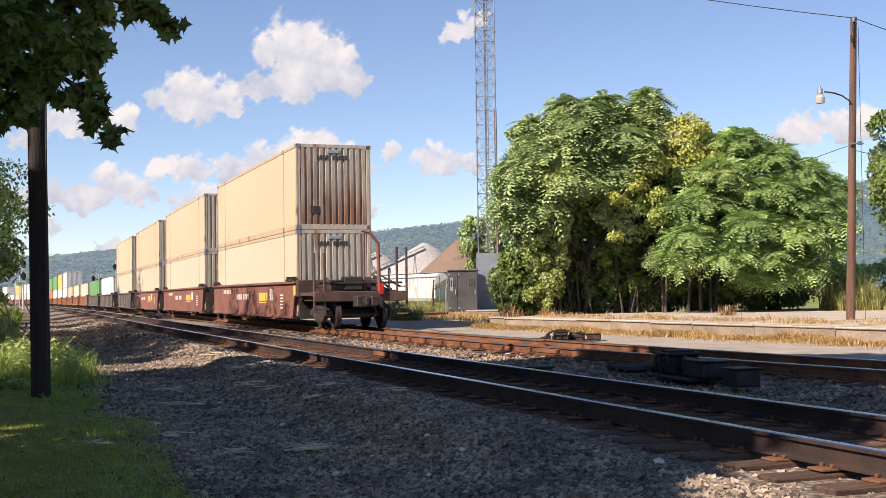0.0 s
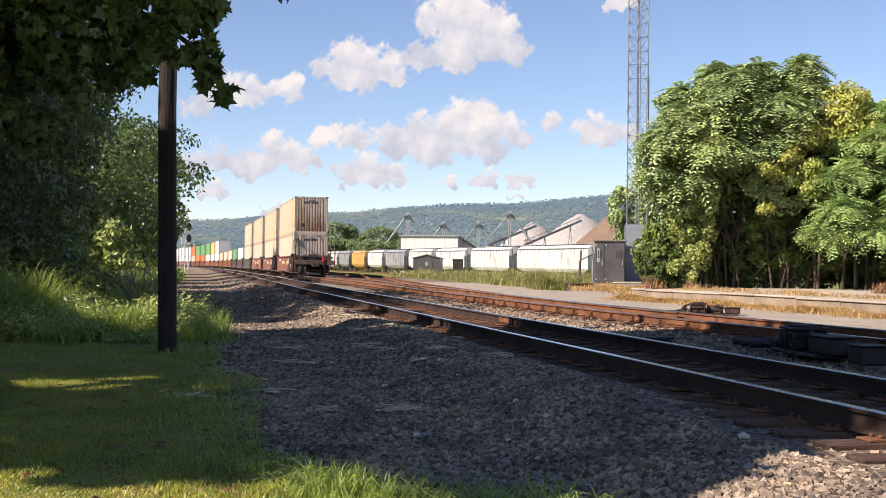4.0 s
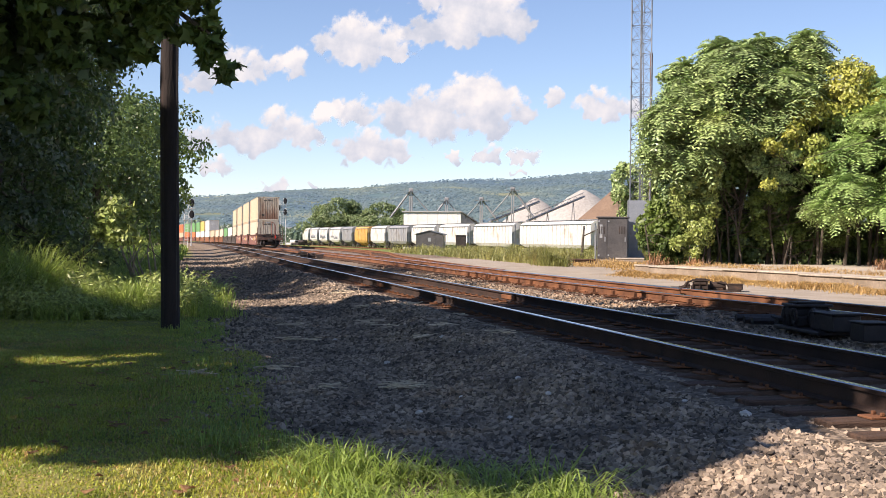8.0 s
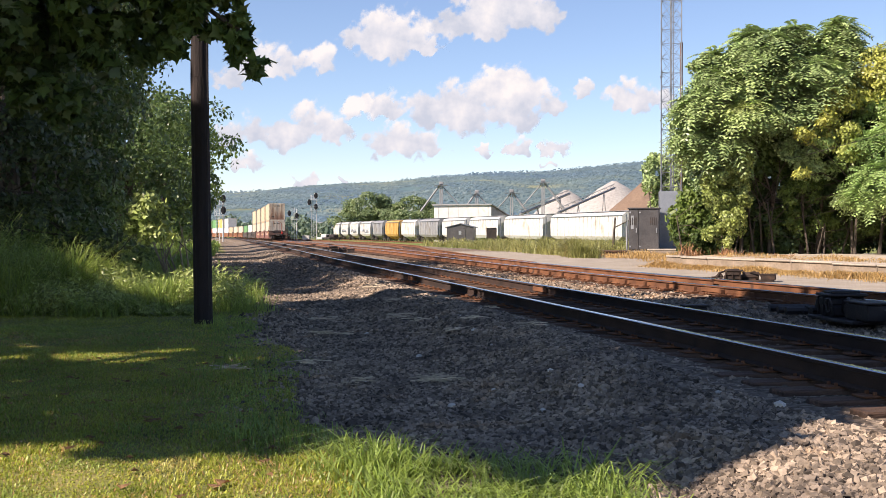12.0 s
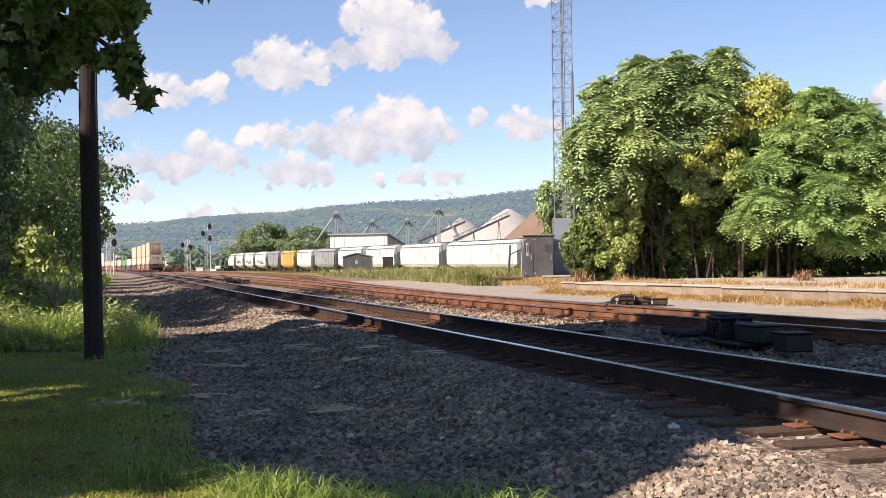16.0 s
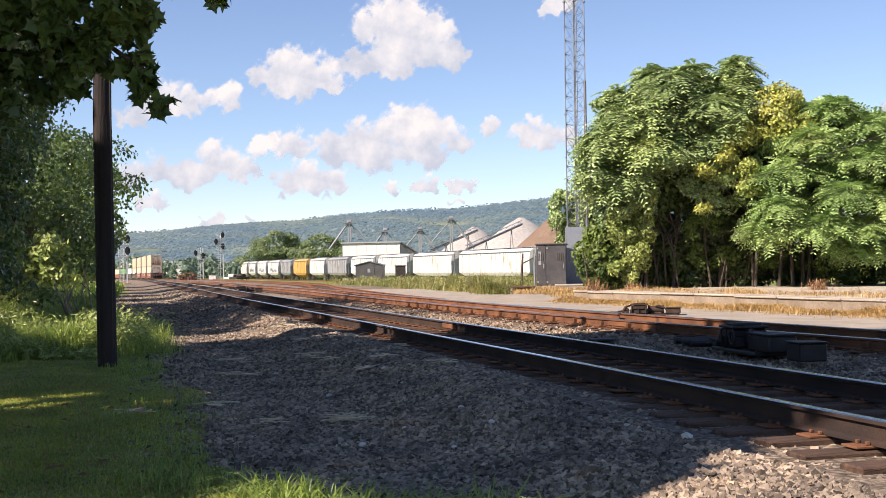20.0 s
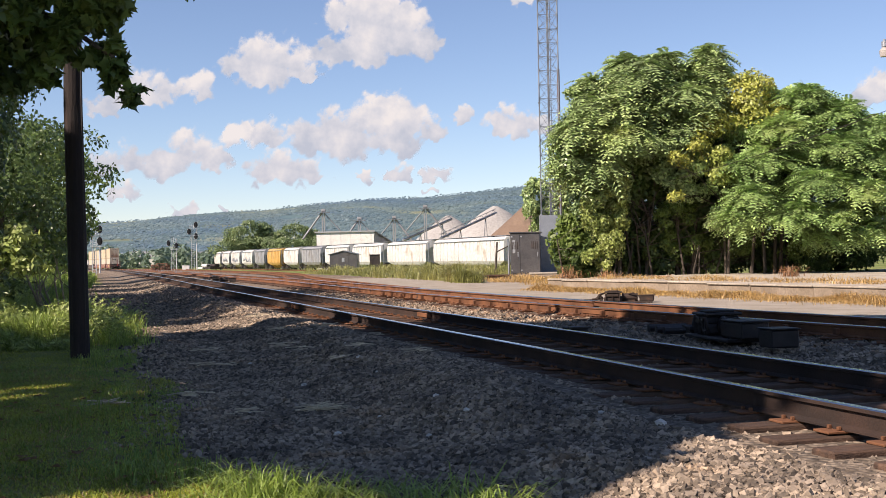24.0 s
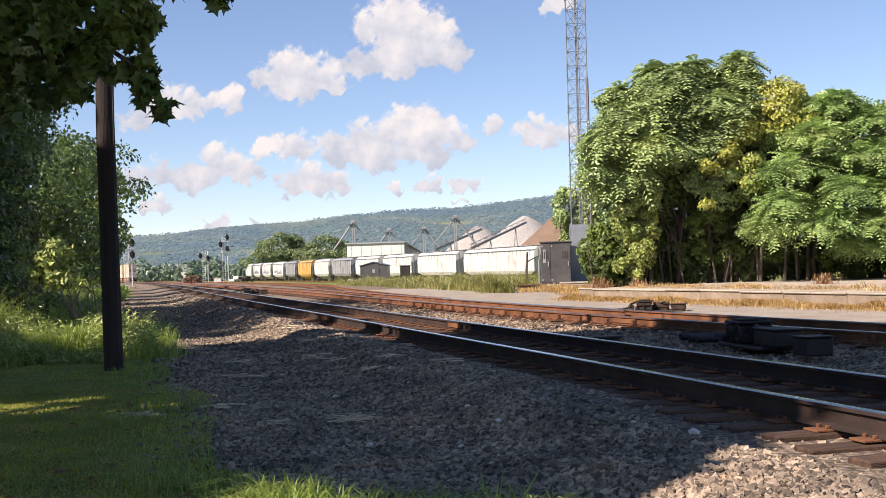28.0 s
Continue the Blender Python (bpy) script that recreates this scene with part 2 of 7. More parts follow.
def writing(words, size, parent, m, material, label="", name="lettering"):
    cu = bpy.data.curves.new("text", "FONT")
    cu.body, cu.size, cu.extrude, cu.align_x, cu.align_y = words, size, 0.004, "CENTER", "CENTER"
    me = bpy.data.meshes.new_from_object(bpy.data.objects.new("text", cu))
    me.materials.clear()
    me.materials.append(material)
    return part(name, me, None, parent, label, m)


# ---- the plan: two main tracks, a yard lead, the lie of the land ----
def curve_through(nodes, blur):
    ys, xs = zip(*nodes)
    y = np.arange(-60.0, 901.0, 1.0)
    x = np.interp(y, ys, xs)
    x[y < ys[0]] = xs[0] + (y[y < ys[0]] - ys[0]) * (xs[1] - xs[0]) / (ys[1] - ys[0])
    k = np.exp(-0.5 * (np.arange(-3 * blur, 3 * blur + 1) / blur) ** 2)
    pad = 3 * blur
    lead = x[0] - (np.arange(pad, 0, -1)) * (x[1] - x[0])
    tail = x[-1] + (np.arange(1, pad + 1)) * (x[-1] - x[-2])
    x = np.convolve(np.r_[lead, x, tail], k / k.sum(), "valid")
    return y, x


FAR_Y, FAR_X = curve_through([(-50, 36), (5, 11.2), (12, 8.2), (19, 5.45), (26.2, 2.8), (34.3, 0.41), (41.6, -1.55), (53, -4.75), (80, -12.1), (120, -22.9),
                              (146, -30.2), (172, -37.5), (227, -52.7), (264, -63.4), (303, -75.2), (380, -101), (500, -148), (700, -245), (900, -365)], 7)


def far_x(y):
    return np.interp(y, FAR_Y, FAR_X)


def near_x(y):
    a = 5.93 - 0.29 * y
    b = far_x(y) - 4.55
    w = np.clip((y - 45) / 30, 0, 1)
    return a * (1 - w) + b * w


def lead_x(y):
    """The yard lead leaves the far track to the right."""
    s = np.clip(y - 27, 0, None)
    return far_x(y) + np.where(s < 60, s * s / 60 * 0.075, 4.5 + 2.5 * (1 - np.exp(-(s - 60) * 0.06)))


def rail_z(y):
    return -np.clip((y - 60) / 240, 0, 1.6) * 0.8


def smooth(a, b, v):
    t = np.clip((v - a) / (b - a), 0, 1)
    return t * t * (3 - 2 * t)


def ground_z(x, y):
    """Ballast shoulder, the low strip on the near side, the level lot beyond the tracks."""
    x, y = np.asarray(x, float), np.asarray(y, float)
    n = (x - near_x(y)) * 0.96
    base = rail_z(y) - 0.235
    low = -0.22 * smooth(-1.5, -3.4, n) - 0.12 * smooth(-6, -20, n)
    berm = 0.085 * np.exp(-((n + 1.75) / 0.62) ** 4) * smooth(9.2, 11.5, y + 0.5 * np.sin(n * 5)) * (1 - smooth(60, 70, y))
    heap = 0.15 * np.exp(-((n + 2.55) / 0.5) ** 2) * (0.5 + 0.3 * np.sin(y * 0.9 + 1.0) * np.sin(y * 0.37) + 0.2 * np.sin(y * 2.1 + n * 3)) * (1 - smooth(15, 28, y))
    right = (x - far_x(y)) * 0.96
    lot = 0.035 * smooth(1.6, 3, right)
    yard = -0.6 * smooth(12, 30, right) * smooth(70, 130, y)
    between = -0.06 * np.exp(-((x - (near_x(y) + far_x(y)) / 2) / 0.9) ** 2)
    return base + low + berm + heap * (y < 60) + lot + yard + between


def lay(f, y0, y1, step):
    """Places along a track: (x, y, z, heading) every step metres of its length."""
    y = np.arange(y0, y1, 0.05)
    x = f(y)
    s = np.r_[0, np.cumsum(np.hypot(np.diff(x), np.diff(y)))]
    at = np.arange(0, s[-1], step)
    yy = np.interp(at, s, y)
    xx = np.interp(at, s, x)
    slope = np.gradient(x, y)
    return [(a, b, float(rail_z(b)), math.degrees(math.atan2(1, np.interp(b, y, slope)))) for a, b in zip(xx, yy)]

# ---- ground ----
def ground_material():
    """Gravel by the tracks, grass beyond it, a pale lot on the other side; mixed by place with ragged edges."""
    m = bpy.data.materials.new("ground")
    m.use_nodes = True
    N, L = m.node_tree.nodes, m.node_tree.links
    bs = N["Principled BSDF"]
    bs.inputs["Roughness"].default_value = 0.95
    bs.inputs["Specular IOR Level"].default_value = 0.2
    co = N.new("ShaderNodeTexCoord")

    def noise_tex(scale, detail=6):
        n = N.new("ShaderNodeTexNoise")
        n.inputs["Scale"].default_value, n.inputs["Detail"].default_value = scale, detail
        L.new(co.outputs["Object"], n.inputs["Vector"])
        return n.outputs["Fac"]

    def ramp(fac, stops):
        r = N.new("ShaderNodeValToRGB")
        ramp_stops(r, stops)
        L.new(fac, r.inputs["Fac"])
        return r.outputs["Color"]

    def mix(a, b, f, mode="MIX", k=None):
        x = N.new("ShaderNodeMixRGB")
        x.blend_type = mode
        L.new(a, x.inputs[1])
        L.new(b, x.inputs[2])
        if k is None:
            L.new(f, x.inputs[0])
        else:
            x.inputs[0].default_value = k
        return x.outputs[0]

    vor = N.new("ShaderNodeTexVoronoi")
    vor.inputs["Scale"].default_value = 17
    L.new(co.outputs["Object"], vor.inputs["Vector"])
    cell = N.new("ShaderNodeRGBToBW")
    L.new(vor.outputs["Color"], cell.inputs["Color"])
    stones = ramp(cell.outputs["Val"], [(0.1, (0.15, 0.125, 0.10)), (0.5, (0.26, 0.213, 0.166)), (0.9, (0.36, 0.30, 0.235))])
    edge = ramp(vor.outputs["Distance"], [(0.25, (1, 1, 1)), (0.75, (0.45, 0.43, 0.42))])
    gravel = mix(stones, edge, None, "MULTIPLY", 0.8)
    gravel = mix(gravel, ramp(noise_tex(0.35), [(0.35, (0.75, 0.74, 0.74)), (0.65, (1.15, 1.05, 0.95))]), None, "MULTIPLY", 0.9)
    lot = ramp(noise_tex(1.3), [(0.3, (0.29, 0.25, 0.20)), (0.7, (0.40, 0.35, 0.29))])
    lot = mix(lot, ramp(noise_tex(30), [(0.3, (0.7, 0.7, 0.7)), (0.7, (1.1, 1.1, 1.1))]), None, "MULTIPLY", 0.7)
    turf = ramp(noise_tex(1.1), [(0.3, (0.11, 0.13, 0.042)), (0.5, (0.19, 0.19, 0.062)), (0.62, (0.28, 0.245, 0.10)), (0.72, (0.38, 0.30, 0.16))])
    turf = mix(turf, ramp(noise_tex(45), [(0.3, (0.55, 0.55, 0.5)), (0.7, (1.2, 1.2, 1.1))]), None, "MULTIPLY", 0.9)
    meadow = ramp(noise_tex(0.06), [(0.35, (0.10, 0.15, 0.035)), (0.65, (0.24, 0.24, 0.08))])
    # which ground lies where is a weight on the sheet's corners
    for nm in ("turf", "lot", "meadow"):
        at = N.new("ShaderNodeAttribute")
        at.attribute_name = nm
        add = N.new("ShaderNodeMath")
        add.operation = "ADD"
        sub = N.new("ShaderNodeMath")
        sub.operation = "MULTIPLY_ADD"
        L.new(noise_tex(2.2 if nm != "meadow" else 0.3, 8), sub.inputs[0])
        sub.inputs[1].default_value, sub.inputs[2].default_value = 1.4, -0.7
        L.new(at.outputs["Fac"], add.inputs[0])
        L.new(sub.outputs[0], add.inputs[1])
        rr = N.new("ShaderNodeMapRange")
        rr.inputs["From Min"].default_value, rr.inputs["From Max"].default_value = 0.4, 0.6
        L.new(add.outputs[0], rr.inputs["Value"])
        gravel = mix(gravel, {"turf": turf, "lot": lot, "meadow": meadow}[nm], rr.outputs["Result"])
    L.new(gravel, bs.inputs["Base Color"])
    bp = N.new("ShaderNodeBump")
    bp.inputs["Distance"].default_value = 0.03
    tw, fl = N.new("ShaderNodeAttribute"), N.new("ShaderNodeMapRange")
    tw.attribute_name = "turf"
    fl.inputs["To Min"].default_value, fl.inputs["To Max"].default_value = 0.9, 0.0
    L.new(tw.outputs["Fac"], fl.inputs["Value"])
    L.new(fl.outputs["Result"], bp.inputs["Strength"])
    L.new(vor.outputs["Distance"], bp.inputs["Height"])
    bp.invert = True
    L.new(bp.outputs["Normal"], bs.inputs["Normal"])
    return m


def turf_edge(y):
    """How far left of the near track the grass begins."""
    return -4.8 - 0.15 * np.sin(y * 0.8) + 1.0 * smooth(9.0, 6.6, y)


def ground():
    ys = np.unique(np.r_[np.arange(-70, 0, 3.0), np.arange(0, 45, 0.3), np.arange(45, 120, 1.5), np.arange(120, 420, 6), np.arange(420, 1500, 60), np.arange(1500, 4801, 300)])
    us = np.unique(np.r_[np.arange(-4600, -400, 300), np.arange(-400, -60, 20), np.arange(-60, -12, 2), np.arange(-12, 16, 0.25), np.arange(16, 60, 2), np.arange(60, 400, 20), np.arange(400, 4601, 300)])
    U, Y = np.meshgrid(us, ys)
    near = near_x(np.clip(Y, -60, 900))
    X = U + np.where(abs(U) < 60, near, near * np.clip(1 - (abs(U) - 60) / 400, 0, 1))
    Z = ground_z(X, np.clip(Y, -60, 900))
    n = U * 0.96
    rng = np.random.RandomState(3)
    Z = Z + rng.normal(0, 0.002, Z.shape) * (Y < 60)
    V = np.stack([X, Y, Z], -1).reshape(-1, 3)
    c, r = len(us), len(ys)
    F = [(j * c + i, j * c + i + 1, (j + 1) * c + i + 1, (j + 1) * c + i) for j in range(r - 1) for i in range(c - 1)]
    me = mesh_of("ground", V, F, ground_material(), True)
    right = (X - far_x(np.clip(Y, -60, 900))) * 0.96
    turf = smooth(0.35, -0.35, n - turf_edge(Y)) * (1 - smooth(60, 110, Y) * 0.4)
    lot = smooth(2.0, 3.0, right) * (Y < 75)
    meadow = np.maximum(smooth(7, 11, right) * smooth(58, 75, Y), smooth(20, 60, abs(U)) * 1.0)
    for nm, w in (("turf", turf), ("lot", lot), ("meadow", meadow)):
        a = me.attributes.new(nm, "FLOAT", "POINT")
        a.data.foreach_set("value", w.astype(np.float32).reshape(-1))
    return tagged(new("ground", me), "gravel, patchy grass and a dusty lot beside the tracks", "ground", kind="structure")


ground()

# ---- tracks ----
RAIL = [(-0.068, -0.171), (0.068, -0.171), (0.068, -0.158), (0.012, -0.14), (0.009, -0.045), (0.036, -0.034), (0.036, -0.008), (0.028, 0.0),
        (-0.028, 0.0), (-0.036, -0.008), (-0.036, -0.034), (-0.009, -0.045), (-0.012, -0.14), (-0.068, -0.158)]


def rail_mesh(f, off, y0, y1, shine):
    """A rail swept along the track f at the offset off; its running face is polished where trains wear it."""
    y = np.concatenate([np.arange(y0, min(y1, 90), 1.5), np.arange(90, y1 + 1, 6.0)]) if y1 > 90 else np.arange(y0, y1 + 0.1, 1.0)
    x = f(y)
    tx, ty = np.gradient(x, y), np.ones_like(y)
    ln = np.hypot(tx, ty)
    nx, ny = ty / ln, -tx / ln
    V = []
    for k in range(len(y)):
        for a, b in RAIL:
            V.append((x[k] + nx[k] * (off + a), y[k] + ny[k] * (off + a), rail_z(y[k]) + b))
    c = len(RAIL)
    F, S = [], []
    for k in range(len(y) - 1):
        for i in range(c):
            j = (i + 1) % c
            F.append((k * c + i, k * c + j, (k + 1) * c + j, (k + 1) * c + i))
            S.append(1 if (i in (6, 7, 8) and shine) else 0)
    F.append(tuple(range(c))[::-1])
    F.append(tuple((len(y) - 1) * c + i for i in range(c)))
    S += [0, 0]
    # The near track takes the rust with shade put into its colour.
    me = mesh_of("rail", V, F, M["shaded_rust"] if f is near_x else M["rust"])
    me.materials.append(M["railhead"])
    me.polygons.foreach_set("material_index", S)
    me.update()
    return me


def tie_mesh(mat, L=2.6):
    bm = boxes((-L / 2, L / 2, -0.115, 0.115, -0.16, 0.0), bevel=0.012)
    me = bpy.data.meshes.new("tie")
    bm.to_mesh(me)
    bm.free()
    me.materials.append(mat)
    return me


def plate_mesh():
    bm = boxes((-0.19, 0.19, -0.09, 0.09, 0, 0.018), (-0.10, -0.072, -0.07, -0.045, 0.018, 0.045), (0.072, 0.10, 0.045, 0.07, 0.018, 0.045),
               (-0.10, -0.072, 0.04, 0.065, 0.018, 0.045), bevel=0.004)
    me = bpy.data.meshes.new("tie_plate")
    bm.to_mesh(me)
    bm.free()
    me.materials.append(M["rust"])
    return me


TIE, OLD_TIE, PLATE = tie_mesh(M["tie"]), tie_mesh(M["tie"], 2.75), plate_mesh()


def joint_bar(parent, f, off, y, side):
    x, yy, z, head = lay(f, y, y + 1, 5)[0]
    bm = boxes((-0.46, 0.46, -0.016, 0.016, -0.135, -0.05), bevel=0.006)
    for i in range(6):
        rod(bm, (-0.39 + i * 0.156, 0, -0.092), (-0.39 + i * 0.156, -0.035, -0.092), 0.018, None, 6)
    m = pose(x, y, z, 0, 0, head) @ pose(0, -off - side * 0.03, 0)
    part("joint_bar", bm, M["rust"], parent, "", m)


def track(name, label, f, y0, y1, shine, ties_to, far_ties_to):
    t = thing(name, label, "railway track", None, "main line tracks", "structure")
    for off in (-0.7525, 0.7525):
        part("rail", rail_mesh(f, off, y0, y1, shine), None, t)
    rng = random.Random(len(name))
    rows = lay(f, y0, far_ties_to, 0.55)
    rest = []
    for x, y, z, head in rows:
        a = pose(x, y, z - 0.19, 0, 0, head - 90 + rng.uniform(-1.2, 1.2))
        if y < ties_to:
            part("tie", TIE if rng.random() < 0.7 else OLD_TIE, None, t, "", a @ pose(rng.uniform(-0.06, 0.06), 0, rng.uniform(-0.012, 0.006)))
            if y < 32:
                for off in (-0.7525, 0.7525):
                    part("tie_plate", PLATE, None, t, "", a @ pose(off, 0, 0.001))
        else:
            rest.append(a)
    if rest:
        V = []
        for a in rest:
            p = [a @ Vector(v) for v in ((-1.3, -0.11, 0), (1.3, -0.11, 0), (1.3, 0.11, 0), (-1.3, 0.11, 0), (-1.3, -0.11, -0.12), (1.3, -0.11, -0.12))]
            V += [[p[0], p[1], p[2], p[3]], [p[4], p[5], p[1], p[0]]]
        tagged(part("ties", quads("ties", V, M["tie"]), None, t, "far wooden ties"), kind="stuff")
    return t


near_track = track("near_track", "main line track with polished railheads on dark wooden ties", near_x, -14, 640, True, 75, 160)
far_track = track("far_track", "rust-red main line track on wooden ties in ballast", far_x, -8, 640, True, 75, 160)
yard_lead = track("yard_lead", "rusty yard lead that leaves the main line by a turnout", lead_x, 40, 420, False, 45, 140)
for off, ys in ((0.7525, (22.9,)), (-0.7525, (28.5,))):
    for y in ys:
        joint_bar(near_track, near_x, off, y, -1)
for y in (23.3, 36.0):
    joint_bar(far_track, far_x, -0.7525, y, -1)


def rail_braces():
    """Braces that hold the stock rail by the points of the turnout, and the sliding plates under it."""
    bm = boxes((-0.07, 0.07, 0.0, 0.16, 0.02, 0.05), (-0.035, 0.035, 0.02, 0.09, 0.05, 0.14), (-0.09, 0.09, -0.5, 0.28, 0.0, 0.02), bevel=0.006)
    me = bpy.data.meshes.new("rail_brace")
    bm.to_mesh(me)
    bm.free()
    me.materials.append(M["rust"])
    for x, y, z, head in lay(far_x, 25.0, 38.0, 1.1):
        part("rail_brace", me, None, far_track, "", pose(x, y, z - 0.188, 0, 0, head) @ pose(0, 0.83, 0))
    for x, y, z, head in lay(far_x, 12.5, 24.0, 1.1):
        part("rail_brace", me, None, far_track, "", pose(x, y, z - 0.188, 0, 0, head) @ pose(0, 0.83, 0))
    point = part("switch_point", rail_mesh(lambda y: far_x(y) + 0.62 + 0.006 * (y - 26), 0.0, 26, 40, True), None, far_track, "tapered switch point rail")
    part("closure_rail", rail_mesh(lambda y: far_x(y) - 0.62 + 0.012 * (y - 26), 0.0, 26, 40, False), None, far_track)


rail_braces()

# ---- the train that rolls away ----
def paint(name, a, b, dirt):
    return surf(name, a, b, dirt, 0.5, 6, 0.5, 0, 0.05, each=0.06)


M["c_green"] = paint("green_container", (0.10, 0.26, 0.09), (0.15, 0.34, 0.12), (0.10, 0.17, 0.07))
M["c_orange"] = paint("orange_container", (0.55, 0.13, 0.04), (0.66, 0.18, 0.06), (0.35, 0.11, 0.05))
M["c_white"] = paint("white_container", (0.62, 0.60, 0.57), (0.74, 0.72, 0.69), (0.45, 0.38, 0.32))
M["c_yellow"] = paint("yellow_container", (0.60, 0.40, 0.10), (0.70, 0.48, 0.14), (0.4, 0.27, 0.1))
M["c_grey"] = paint("grey_container", (0.42, 0.43, 0.44), (0.52, 0.53, 0.54), (0.33, 0.31, 0.3))
M["grey_well"] = surf("grey_railcar", (0.10, 0.085, 0.078), (0.15, 0.128, 0.115), (0.14, 0.085, 0.06), 0.9, 12, 0.7, 0, 0.1)
M["orange_well"] = surf("orange_brown_railcar", (0.25, 0.115, 0.06), (0.32, 0.155, 0.085), (0.19, 0.09, 0.055), 0.9, 12, 0.7, 0, 0.1)
M["end_brown"] = surf("dark_brown_railcar", (0.06, 0.038, 0.032), (0.11, 0.062, 0.05), (0.15, 0.08, 0.055), 1.5, 14, 0.75, 0, 0.1)
M["end_steel"] = surf("streaked_end_panel", (0.38, 0.345, 0.29), (0.45, 0.41, 0.345), (0.26, 0.15, 0.09), 1.1, 8, 0.55, 0.1, 0.05, stretch=(1, 2.2, 0.25))
M["end_rusty"] = surf("rust_streaked_end_panel", (0.40, 0.36, 0.30), (0.36, 0.30, 0.235), (0.24, 0.15, 0.10), 0.9, 9, 0.6, 0.05, 0.05, stretch=(1, 1.3, 0.35))


def rust_run(m, height):
    """Rust that runs down a panel and gathers at its foot."""
    N, L = m.node_tree.nodes, m.node_tree.links
    bs = N["Principled BSDF"]
    base = bs.inputs["Base Color"].links[0].from_socket
    co, xyz, tx = N.new("ShaderNodeTexCoord"), N.new("ShaderNodeSeparateXYZ"), N.new("ShaderNodeTexNoise")
    mp = N.new("ShaderNodeMapping")
    mp.inputs["Scale"].default_value = (1, 3.2, 0.45)
    L.new(co.outputs["Object"], mp.inputs["Vector"])
    L.new(co.outputs["Object"], xyz.inputs["Vector"])
    L.new(mp.outputs["Vector"], tx.inputs["Vector"])
    tx.inputs["Scale"].default_value, tx.inputs["Detail"].default_value = 1.6, 6
    a, b, r = N.new("ShaderNodeMath"), N.new("ShaderNodeMath"), N.new("ShaderNodeMapRange")
    a.operation, b.operation = "MULTIPLY_ADD", "ADD"
    a.inputs[1].default_value, a.inputs[2].default_value = -0.75 / height, 0.54
    L.new(xyz.outputs["Z"], a.inputs[0])
    L.new(a.outputs[0], b.inputs[0])
    L.new(tx.outputs["Fac"], b.inputs[1])
    r.inputs["From Min"].default_value, r.inputs["From Max"].default_value, r.inputs["To Max"].default_value = 0.52, 0.95, 0.8
    L.new(b.outputs[0], r.inputs["Value"])
    mx = N.new("ShaderNodeMixRGB")
    mx.inputs["Color2"].default_value = (0.17, 0.072, 0.04, 1)
    L.new(r.outputs["Result"], mx.inputs["Fac"])
    L.new(base, mx.inputs["Color1"])
    L.new(mx.outputs["Color"], bs.inputs["Base Color"])


rust_run(M["end_rusty"], 2.9)
M["ink"] = surf("dark_lettering", (0.03, 0.03, 0.03), (0.05, 0.05, 0.05), None, 3, 20, 0.6, 0, 0)
M["pale"] = surf("pale_lettering", (0.55, 0.50, 0.45), (0.65, 0.6, 0.55), None, 3, 20, 0.6, 0, 0)
M["yellow_mark"] = surf("yellow_marking", (0.65, 0.45, 0.08), (0.72, 0.5, 0.1), None, 3, 20, 0.6, 0, 0)
M["red_lamp"] = surf("red_marker", (0.5, 0.02, 0.01), (0.6, 0.03, 0.015), None, 3, 20, 0.3, 0, 0)
CL, CW, CH = 16.15, 2.59, 2.90


